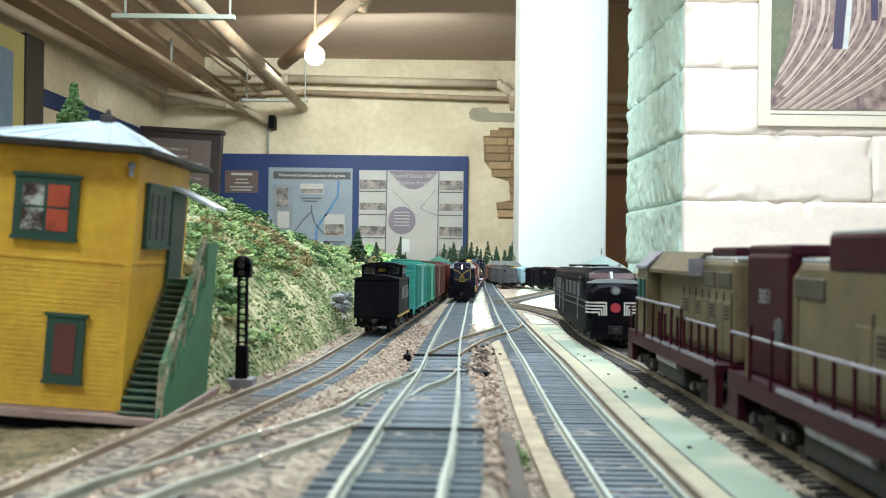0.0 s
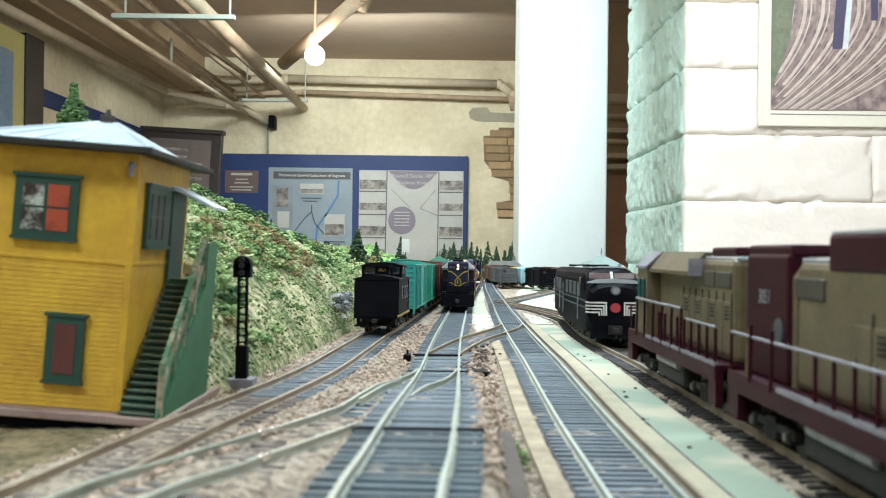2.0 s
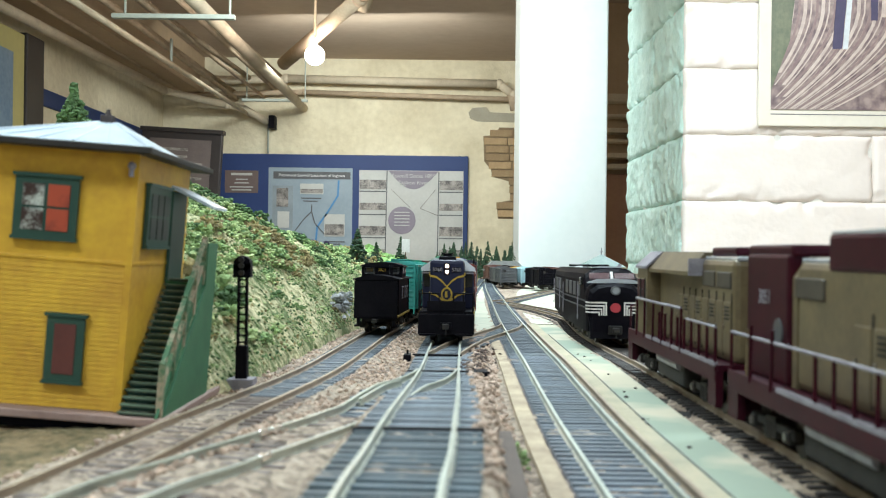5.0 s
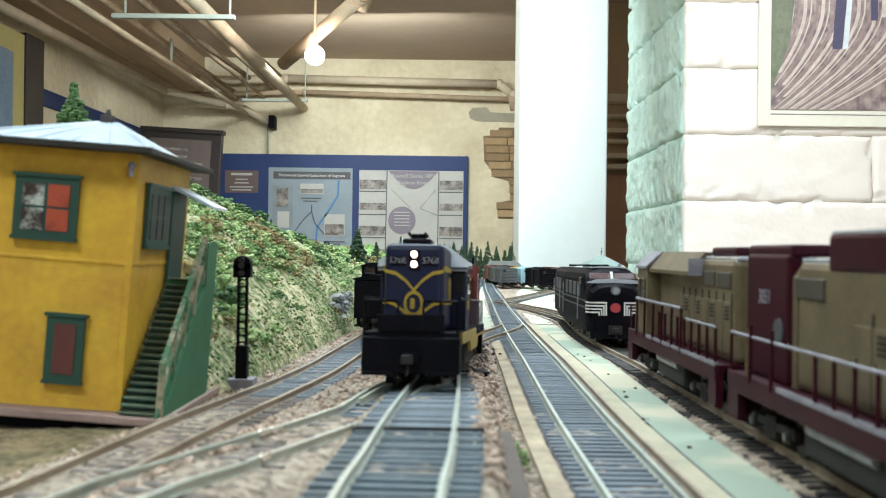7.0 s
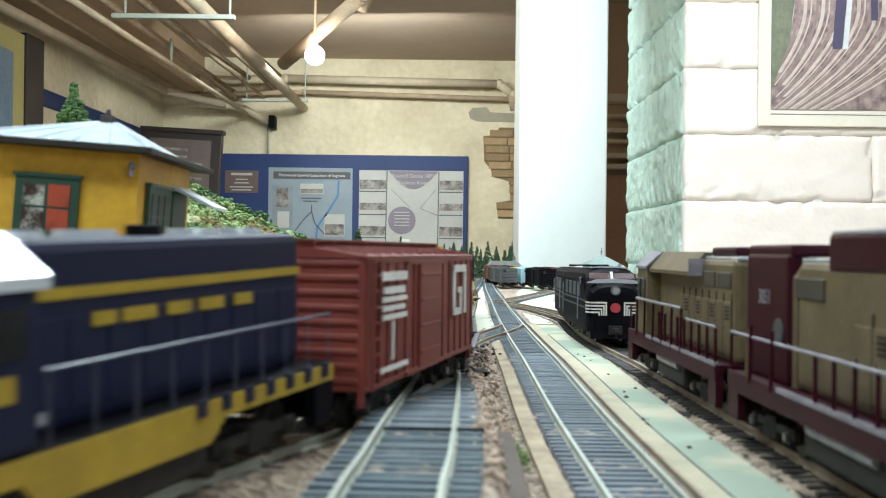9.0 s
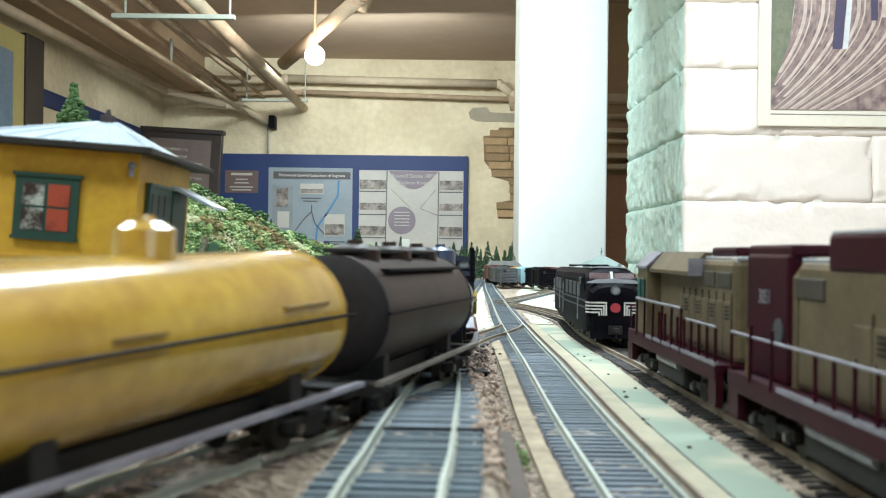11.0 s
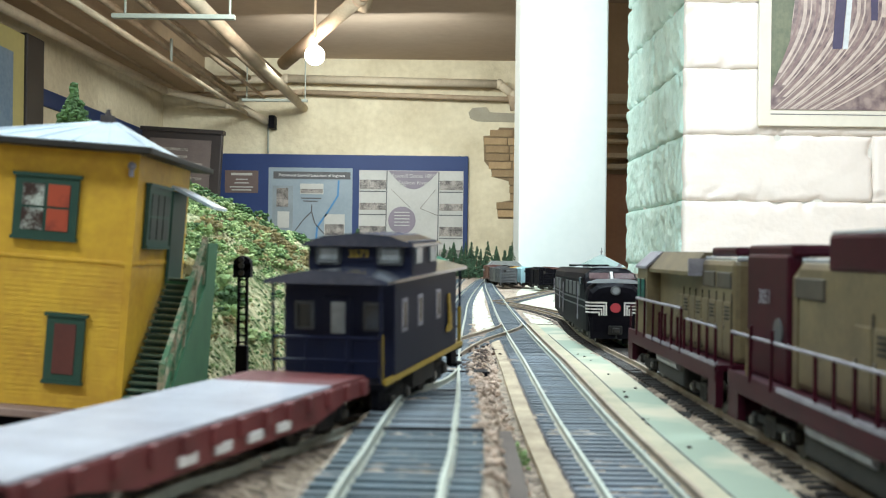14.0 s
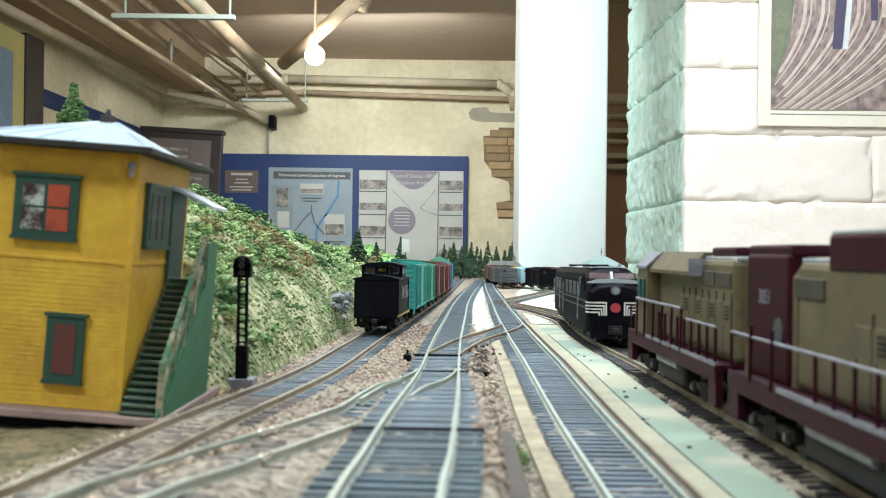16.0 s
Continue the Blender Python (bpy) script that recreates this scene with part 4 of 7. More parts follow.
def boxcar(label, paint, length=0.142, width=0.0345, eave=0.0475, roof=None, ribs=14, lettering=None, door=None, group=""):
    t = thing("boxcar", label, "railway wagon", group)
    h = length / 2
    z0 = 0.0112
    part("body", Bm().box(-h, h, -width / 2, width / 2, z0, eave, 0.0004), paint, t)
    for s in (-1, 1):
        part("side_plate", Bm().box(-h, h, s * width / 2 - 0.0005, s * width / 2 + 0.0005, eave - 0.002, eave, 0.0002), paint, t)
        part("side_sill", Bm().box(-h, h, s * width / 2 - 0.0006, s * width / 2 + 0.0006, z0, z0 + 0.0016, 0.0002), paint, t)
        for k in range(ribs + 1):
            x = -h + 0.001 + (length - 0.002) * k / ribs
            if abs(x) > 0.017:
                part("side_rib", Bm().box(x - 0.0004, x + 0.0004, s * width / 2 - 0.0005, s * width / 2 + 0.0005, z0, eave), paint, t)
        for k in range(9):
            z = z0 + 0.003 + (eave - z0 - 0.005) * k / 8
            part("end_rib", Bm().box(s * h - 0.0008, s * h + 0.0008, -width / 2 + 0.0015, width / 2 - 0.0015, z - 0.0009, z + 0.0009, 0.0005), paint, t)
        for e in (-1, 1):
            part("corner_post", Bm().box(e * h - 0.0012, e * h + 0.0006, s * (width / 2 - 0.001) - 0.0008, s * (width / 2 - 0.001) + 0.0008, z0 - 0.004, eave), paint, t)
    r = Bm()
    rise = 0.0026
    r.prism([(-width / 2 - 0.0007, eave), (0, eave + rise), (width / 2 + 0.0007, eave), (width / 2 + 0.0007, eave - 0.0007), (-width / 2 - 0.0007, eave - 0.0007)], 0, -h - 0.001, h + 0.001)
    for k in range(12):
        x = -h + 0.004 + (length - 0.008) * k / 11
        for s in (-1, 1):
            m = Matrix.Translation((x, s * width / 4, eave + rise / 2)) @ Matrix.Rotation(-s * math.atan(rise / (width / 2)), 4, "X")
            r.box(-0.0007, 0.0007, -width / 4 + 0.0006, width / 4 - 0.0006, -0.0002, 0.0007, 0, m)
    part("roof", r, roof or paint, t)
    w = Bm()
    for k in (-1, 0, 1):
        w.box(-h - 0.002, h + 0.002, k * 0.0022 - 0.0009, k * 0.0022 + 0.0009, eave + rise + 0.0012, eave + rise + 0.0018)
    for k in range(10):
        x = -h + length * k / 9
        w.box(x - 0.0005, x + 0.0005, -0.003, 0.003, eave + rise - 0.0006, eave + rise + 0.0013)
    part("running_board", w, roof or paint, t)
    for s in (-1, 1):
        d = Bm().box(-0.0145, 0.0145, s * (width / 2 + 0.0004) - 0.0007, s * (width / 2 + 0.0004) + 0.0007, z0 + 0.001, eave - 0.0025, 0.0003)
        for k in range(4):
            z = z0 + 0.006 + k * (eave - z0 - 0.012) / 3
            d.box(-0.0137, 0.0137, s * (width / 2 + 0.001) - 0.0005, s * (width / 2 + 0.001) + 0.0005, z - 0.0005, z + 0.0005, 0.0002)
        d.box(-0.017, 0.031, s * (width / 2 + 0.0010) - 0.0004, s * (width / 2 + 0.0010) + 0.0004, eave - 0.0026, eave - 0.0017)
        d.box(-0.017, 0.031, s * (width / 2 + 0.0010) - 0.0004, s * (width / 2 + 0.0010) + 0.0004, z0 + 0.0003, z0 + 0.0012)
        part("door", d, door or paint, t)
        ladder(t, s * (h - 0.006), s * (width / 2 + 0.0014), z0 + 0.001, eave - 0.001, 0.006, paint)
        ladder(t, s * (h + 0.0016), -s * (width / 2 - 0.005), z0 + 0.001, eave - 0.001, 0.006, paint, "y")
        coupler(t, s * h, s)
        truck_parts(t, s * (h - 0.021), cap=STEEL)
    part("underframe", Bm().box(-h + 0.004, h - 0.004, -0.0045, 0.0045, 0.0075, z0).box(-0.02, 0.02, -0.015, 0.015, 0.0095, z0).cyl((-0.012, 0.006, 0.0085), (0.006, 0.006, 0.0085), 0.0022), DARK, t)
    part("brake_wheel", Bm().cyl((h + 0.001, -0.008, 0.041), (h + 0.0028, -0.008, 0.041), 0.0005, seg=6).cyl((h + 0.0026, -0.008, 0.041), (h + 0.0030, -0.008, 0.041), 0.0030, seg=16), DARK, t)
    return t


def side_bars(parent, boxes, width, material, name="lettering", sides=(-1, 1)):
    """Flat marks (x0, x1, z0, z1) on a car's sides, mirrored so that they read the same way from each."""
    for s in sides:
        b = Bm()
        for x0, x1, z0, z1 in boxes:
            xa, xb = (x0, x1) if s < 0 else (-x1, -x0)
            b.box(xa, xb, s * width / 2 - 0.0003, s * width / 2 + 0.0003, z0, z1)
        part(name, b, material, parent)


def gp_loco(label):
    """Road switcher with a high short hood leading."""
    t = thing("diesel_locomotive", label, "locomotive")
    hw, top = 0.0108, 0.0490
    zf = 0.0185
    # long hood behind the cab, short hood before it
    b = Bm().box(-0.085, 0.024, -hw, hw, zf, top, 0.0020)
    for k in range(9):
        x = -0.083 + k * 0.0115
        for s in (-1, 1):
            part("hood_door", Bm().box(x, x + 0.0105, s * hw - 0.0003, s * hw + 0.0003, zf + 0.003, top - 0.0125, 0.0002), BLUE, t)
    part("long_hood", b, BLUE, t, "navy long hood")
    part("short_hood", Bm().box(0.045, 0.0805, -hw, hw, zf, top, 0.0022), BLUE, t, "navy high short hood")
    c = Bm().box(0.0235, 0.0455, -0.0168, 0.0168, zf, top - 0.006, 0.0008)
    part("cab", c, BLUE, t, "navy cab")
    part("cab_roof", Bm().prism([(-0.0178, top - 0.007), (-0.0178, top - 0.005), (-0.009, top + 0.0012), (0.009, top + 0.0012), (0.0178, top - 0.005), (0.0178, top - 0.007)], 0, 0.0218, 0.0475), CAB_TOP, t, "cab roof with the lamp glint painted white")
    for s in (-1, 1):
        for x0, x1 in ((0.0265, 0.0335), (0.0355, 0.0425)):
            part("cab_window", Bm().box(x0, x1, s * 0.0168 - 0.0004, s * 0.0168 + 0.0004, 0.0320, 0.0395, 0.0003), WINDOW, t)
        for x in (0.0236, 0.0456):
            part("cab_window", Bm().box(x - 0.0004, x + 0.0004, s * 0.0138 - 0.0020, s * 0.0138 + 0.0020, 0.0320, 0.0400, 0.0003), WINDOW, t)
    # walkway, sill and its stripe
    part("walkway", Bm().box(-0.0905, 0.0885, -0.0170, 0.0170, 0.0165, zf, 0.0004), BLACK, t)
    for s in (-1, 1):
        e = Bm().box(-0.0900, 0.0760, s * 0.0172 - 0.0005, s * 0.0172 + 0.0005, 0.0142, 0.0180)
        part("sill_stripe", e, YELLOW, t, "yellow sill stripe")
        e = Bm().prism([(-0.034, 0.0142), (-0.028, 0.0100), (0.024, 0.0100), (0.029, 0.0142)], 1, s * 0.0172 - 0.0006, s * 0.0172 + 0.0006)
        part("tank_skirt", e, YELLOW, t, "yellow tank skirt")
        e = Bm()
        for k in range(7):
            x = -0.086 + k * 0.0100
            e.box(x, x + 0.0034, s * 0.0178 - 0.0004, s * 0.0178 + 0.0004, 0.0155, 0.0188)
        part("stripe_notch", e, BLUE, t)
        # handrails
        r = Bm()
        for k in range(10):
            x = -0.088 + k * 0.0122
            r.cyl((x, s * 0.0172, zf), (x, s * 0.0172, 0.0300), 0.00022, seg=6)
        r.cyl((-0.0885, s * 0.0172, 0.0300), (0.0230, s * 0.0172, 0.0300), 0.00032, seg=6)
        part("handrail", r, DIM_RAIL, t, "thin dark wire handrail")
        r = Bm()
        for x in (0.060, 0.072, 0.0860):
            r.cyl((x, s * 0.0172, zf), (x, s * 0.0172, 0.0300), 0.00022, seg=6)
        r.cyl((0.0460, s * 0.0172, 0.0300), (0.0870, s * 0.0172, 0.0300), 0.00045, seg=6)
        part("handrail", r, BLACK, t)
        for x0 in (0.0775, -0.0905):
            part("step_well", Bm().box(x0, x0 + 0.0108, s * 0.0160 - 0.0014, s * 0.0160 + 0.0014, 0.0045, 0.0165), BLACK, t)
        # yellow lines and lettering
        m = Bm().box(-0.084, 0.023, s * (hw + 0.0002) - 0.0003, s * (hw + 0.0002) + 0.0003, 0.0395, 0.0413)
        m.box(0.0475, 0.0800, s * (hw + 0.0002) - 0.0003, s * (hw + 0.0002) + 0.0003, 0.0395, 0.0413)
        m.box(0.0475, 0.0800, s * (hw + 0.0002) - 0.0003, s * (hw + 0.0002) + 0.0003, 0.0279, 0.0294)
        part("hood_stripe", m, YELLOW, t, "yellow hood stripe")
        m = Bm().cyl((0.0555, s * hw, 0.0335), (0.0555, s * (hw + 0.0005), 0.0335), 0.0042, seg=20)
        part("roundel", m, YELLOW, t)
        m = Bm().box(0.0295, 0.0395, s * 0.0168 - 0.0004, s * 0.0168 + 0.0004, 0.0262, 0.0300)
        part("cab_number_panel", m, YELLOW, t)
        m = Bm()
        for k, wd in enumerate((0.008, 0.010, 0.009, 0.011, 0.007)):
            m.box(-0.058 + k * 0.0132, -0.058 + k * 0.0132 + wd, s * (hw + 0.0005) - 0.0003, s * (hw + 0.0005) + 0.0003, 0.0345, 0.0368)
        part("lettering_bar", m, YELLOW, t)
        m = Bm().box(0.0200, 0.0230, s * 0.0150 - 0.0004, s * 0.0150 + 0.0004, 0.0215, 0.0232)
        part("side_lamp", m, GREY_RAIL, t)
    part("cab_visor", Bm().box(0.0457, 0.0525, -0.0172, -0.0115, 0.0405, 0.0412).box(0.0457, 0.0525, 0.0115, 0.0172, 0.0405, 0.0412), GREY_RAIL, t)
    # nose: chevron, roundel, number boards, lamps
    xf = 0.0805
    for s in (-1, 1):
        for rows in ([(s * 0.0106, 0.0388), (s * 0.0066, 0.0380), (s * 0.0030, 0.0355), (0, 0.0322)], [(s * 0.0106, 0.0284), (s * 0.0072, 0.0274), (s * 0.0035, 0.0248), (0, 0.0222)]):
            m = Bm()
            lower = [(y, z) for y, z in rows]
            upper = [(y, z + 0.0012) for y, z in rows]
            m.prism(lower + upper[::-1], 0, xf - 0.0002, xf + 0.0005)
            part("chevron", m, YELLOW, t, "curved yellow line on the nose")
    ring = Bm()
    for k in range(18):
        a, a2 = 2 * math.pi * k / 18, 2 * math.pi * (k + 1) / 18
        ring.prism([(0.0036 * math.cos(a), 0.0282 + 0.0044 * math.sin(a)), (0.0036 * math.cos(a2), 0.0282 + 0.0044 * math.sin(a2)), (0.0026 * math.cos(a2), 0.0282 + 0.0033 * math.sin(a2)), (0.0026 * math.cos(a), 0.0282 + 0.0033 * math.sin(a))], 0, xf - 0.0002, xf + 0.0006)
    ring.box(xf, xf + 0.0005, -0.0012, 0.0004, 0.0264, 0.0300)
    part("nose_roundel", ring, YELLOW, t)
    for s in (-1, 1):
        nb = part("number_board", Bm().box(xf - 0.001, xf + 0.0008, s * 0.0060 - 0.0030, s * 0.0060 + 0.0030, 0.0415, 0.0446, 0.0003), BLACK, t)
        words("5768", 0.0030, GREY_RAIL, nb, Matrix.Translation((xf + 0.001, s * 0.0060, 0.0430)) @ Euler((radians(90), 0, radians(90))).to_matrix().to_4x4())
    part("headlight_case", Bm().box(xf - 0.001, xf + 0.0008, -0.0020, 0.0020, 0.0398, 0.0470, 0.0006), BLACK, t)
    for z in (0.0418, 0.0452):
        part("headlight", Bm().cyl((xf + 0.0006, 0, z), (xf + 0.0014, 0, z), 0.00115, seg=14), LAMP, t, "lit headlight")
    # pilot
    p = Bm().box(0.0865, 0.0905, -0.0172, 0.0172, 0.0045, 0.0168, 0.0006)
    for s in (-1, 1):
        part("footboard", Bm().box(0.0900, 0.0945, s * 0.01125 - 0.00525, s * 0.01125 + 0.00525, 0.0040, 0.0052, 0.0002), BLACK, t)
    p.box(0.0895, 0.0925, -0.0035, 0.0035, 0.0078, 0.0118, 0.0004)
    part("pilot", p, BLACK, t, "black pilot")
    for y in (-0.0165, -0.0105, -0.0045, 0.0045, 0.0105, 0.0165):
        part("end_post", Bm().cyl((0.0890, y, 0.0165), (0.0890, y, 0.0290), 0.0004, seg=6), BLACK, t)
    for s in (-1, 1):
        part("end_rail", Bm().cyl((0.0890, s * 0.0165, 0.0290), (0.0890, s * 0.0045, 0.0290), 0.0005, seg=6), BLACK, t)
    part("drop_step", Bm().box(0.0880, 0.0892, -0.0120, 0.0120, 0.0185, 0.0245, 0.0004), BLACK, t)
    # roof gear
    f = Bm().box(0.060, 0.0735, -0.0055, 0.0055, top - 0.0005, top + 0.0022, 0.0010).cyl((0.067, 0, top + 0.002), (0.067, 0, top + 0.0040), 0.0030, seg=16)
    f.cyl((0.063, -0.003, top + 0.0035), (0.072, -0.003, top + 0.0040), 0.0006, seg=8).cyl((0.063, 0.003, top + 0.0035), (0.072, 0.003, top + 0.0040), 0.0006, seg=8)
    part("bell_and_horn", f, BLACK, t)
    for x in (-0.072, -0.052, -0.012, 0.010):
        g = part("roof_fan", Bm().cyl((x, 0, top - 0.0005), (x, 0, top + 0.0014), 0.0062, 0.0058, 24), ROOF_SHINE, t)
    part("exhaust_stack", Bm().box(-0.036, -0.028, -0.002, 0.002, top - 0.0005, top + 0.0022, 0.0004), BLACK, t)
    part("fuel_tank", Bm().box(-0.031, 0.027, -0.0155, 0.0155, 0.0040, 0.0160, 0.0012), DARK, t)
    for s in (-1, 1):
        truck_parts(t, s * 0.0565, 0.0315, 0.0058, cap=WHEEL)
        coupler(t, s * 0.0895, s)
    part("rear_platform", Bm().box(-0.0925, -0.0885, -0.0168, 0.0168, 0.0045, 0.0185, 0.0006), BLACK, t)
    return t


def tank_body(length, r, zc, dish=0.25, seg=28):
    """A lying tank with domed ends as one lathe form."""
    b = Bm()
    rings = []
    prof = [(-length / 2 - r * dish, 0.02), (-length / 2 - r * dish * 0.92, 0.35), (-length / 2 - r * dish * 0.68, 0.68), (-length / 2 - r * dish * 0.3, 0.92), (-length / 2, 1.0), (-length / 2 + 0.0005, 1.0), (length / 2 - 0.0005, 1.0), (length / 2, 1.0), (length / 2 + r * dish * 0.3, 0.92), (length / 2 + r * dish * 0.68, 0.68), (length / 2 + r * dish * 0.92, 0.35), (length / 2 + r * dish, 0.02)]
    for x, k in prof:
        rings.append([b.bm.verts.new((x, r * k * math.cos(2 * math.pi * i / seg), zc + r * k * math.sin(2 * math.pi * i / seg))) for i in range(seg)])
    for a, c in zip(rings, rings[1:]):
        for i in range(seg):
            b.bm.faces.new((a[i], a[(i + 1) % seg], c[(i + 1) % seg], c[i]))
    b.bm.faces.new(rings[0])
    b.bm.faces.new(rings[-1][::-1])
    return b


def tank_car(label, paint, rail_mat, r=0.0168, length=0.122, domes=((0, 0.0078, 0.0075),), posts=False, flat_dome=False, diamond=False, zc=0.0305, ends=None):
    t = thing("tank_car", label, "railway wagon")
    part("tank", tank_body(length, r, zc), paint, t, smooth=True)
    for e in (-1, 1):
        part("end_seam", Bm().cyl((e * length * 0.497 - 0.0005, 0, zc), (e * length * 0.497 + 0.0005, 0, zc), r + 0.0003, seg=28), ends or paint, t)
        # end caps in a darker copy of the tank colour, standing for their shade
        if ends:
            cap = Bm()
            rows = [[cap.bm.verts.new((e * (length / 2 + r * 0.25 * g + 0.0003), r * q * math.cos(math.pi * i / 14), zc + r * q * math.sin(math.pi * i / 14))) for i in range(28)] for g, q in ((0, 1.004), (0.3, 0.93), (0.68, 0.69), (0.92, 0.36), (1.0, 0.03))]
            for lo, hi in zip(rows, rows[1:]):
                for i in range(28):
                    cap.bm.faces.new((lo[i], lo[(i + 1) % 28], hi[(i + 1) % 28], hi[i]))
            cap.bm.faces.new(rows[-1])
            part("tank_end", cap, ends, t, "tank end with its shade painted dark", True)
    if len(domes) > 1:
        part("roof_platform", Bm().box(-length * 0.42, length * 0.42, -0.0060, 0.0060, zc + r + 0.0008, zc + r + 0.0022, 0.0003), DARK, t, "dark platform along the tank top")
        for q in (-1, 1):
            part("top_walk", Bm().box(-length * 0.40, length * 0.40, q * 0.0125 - 0.0016, q * 0.0125 + 0.0016, zc + r * 0.72, zc + r * 0.78, 0.0002), BLACK, t, "dark walkway along the tank top")
    for x, dr, dh in domes:
        d = Bm().cyl((x, 0, zc + r - 0.003), (x, 0, zc + r + dh), dr, dr * 0.96, 20)
        d.cyl((x, 0, zc + r + dh), (x, 0, zc + r + dh + 0.0016), dr * 0.96, dr * 0.6, 20)
        d.cyl((x, 0, zc + r + dh + 0.0012), (x, 0, zc + r + dh + 0.0030), dr * 0.35, dr * 0.3, 12)
        part("dome", d, paint, t)
    if posts:
        x, dr, dh = domes[0]
        for s in (-1, 1):
            part("platform", Bm().box(x - 0.020, x + 0.020, s * 0.0125 - 0.0045, s * 0.0125 + 0.0045, zc + r - 0.0045, zc + r - 0.0035), BLACK, t)
            for e in (-1, 1):
                part("platform_post", Bm().box(x + e * 0.0195 - 0.0012, x + e * 0.0195 + 0.0012, s * 0.0155 - 0.0010, s * 0.0155 + 0.0010, zc + r - 0.006, zc + r + 0.0095, 0.0003), BLACK, t)
    # side sill, walkway rails and ladders
    f = Bm().box(-length / 2 - 0.011, length / 2 + 0.011, -0.0042, 0.0042, 0.0075, 0.0128)
    for s in (-1, 1):
        f.box(s * (length / 2 + 0.006) - 0.0045, s * (length / 2 + 0.006) + 0.0045, -0.0162, 0.0162, 0.0092, 0.0125, 0.0004)
        f.box(s * length * 0.36 - 0.003, s * length * 0.36 + 0.003, -0.0120, 0.0120, 0.0100, zc - r * 0.62)
    part("underframe", f, DARK, t)
    for s in (-1, 1):
        part("running_board", Bm().box(-length / 2 - 0.010, length / 2 + 0.010, s * 0.0172 - 0.0012, s * 0.0172 + 0.0012, 0.0118, 0.0132, 0.0002), rail_mat, t, "weathered side running board")
        w = Bm().cyl((-length / 2 - 0.003, s * (r + 0.0012), zc + 0.001), (length / 2 + 0.003, s * (r + 0.0012), zc + 0.001), 0.00045, seg=6)
        part("side_rail", w, BLACK, t)
        coupler(t, s * (length / 2 + 0.0105), s)
        truck_parts(t, s * (length / 2 - 0.011), cap=STEEL)
    part("brake_cylinder", Bm().cyl((-0.012, -0.010, 0.0085), (0.004, -0.010, 0.0085), 0.0026).box(0.010, 0.022, -0.0135, -0.0075, 0.0055, 0.0105, 0.0006), GREY_RAIL if not diamond else DARK, t)
    if diamond:
        for s in (-1, 1):
            m = Matrix.Translation((-length * 0.40, s * (r + 0.0004), zc - 0.0005)) @ Matrix.Rotation(radians(45), 4, "Y")
            part("placard", Bm().box(-0.0042, 0.0042, -0.0008, 0.0008, -0.0042, 0.0042, 0, m), YELLOW, t, "yellow diamond placard")
    return t


def flat_car(label):
    t = thing("flat_car", label, "railway wagon")
    part("deck", Bm().box(-0.068, 0.068, -0.0172, 0.0172, 0.0128, 0.0140, 0.0002), FLAT_RED, t)
    for k in range(38):
        x = -0.067 + k * 0.00355
        part("deck_board", Bm().box(x, x + 0.00335, -0.0168, 0.0168, 0.0140, 0.0146), DECK if k > 5 else FLAT_RED, t)
    for s in (-1, 1):
        b = Bm().prism([(-0.068, 0.0135), (0.068, 0.0135), (0.068, 0.0098), (0.052, 0.0095), (0.036, 0.0066), (-0.036, 0.0066), (-0.052, 0.0095), (-0.068, 0.0098)], 1, s * 0.0170 - 0.0006, s * 0.0170 + 0.0006)
        part("side_sill", b, FLAT_RED, t, "oxide red fish-belly side sill")
        for k in range(13):
            x = -0.064 + k * 0.01065
            part("stake_pocket", Bm().box(x - 0.0014, x + 0.0014, s * 0.0178 - 0.0008, s * 0.0178 + 0.0008, 0.0098, 0.0138, 0.0003), FLAT_RED, t)
        side_bars(t, [(-0.05 + k * 0.013, -0.044 + k * 0.013, 0.0080, 0.0100) for k in range(2, 6)], 0.0362, WHITE, sides=(s,))
        coupler(t, s * 0.068, s)
        truck_parts(t, s * 0.049, cap=STEEL)
    part("underframe", Bm().box(-0.065, 0.065, -0.005, 0.005, 0.0070, 0.0128).box(-0.02, 0.015, -0.013, 0.013, 0.0080, 0.0110), DARK, t)
    return t


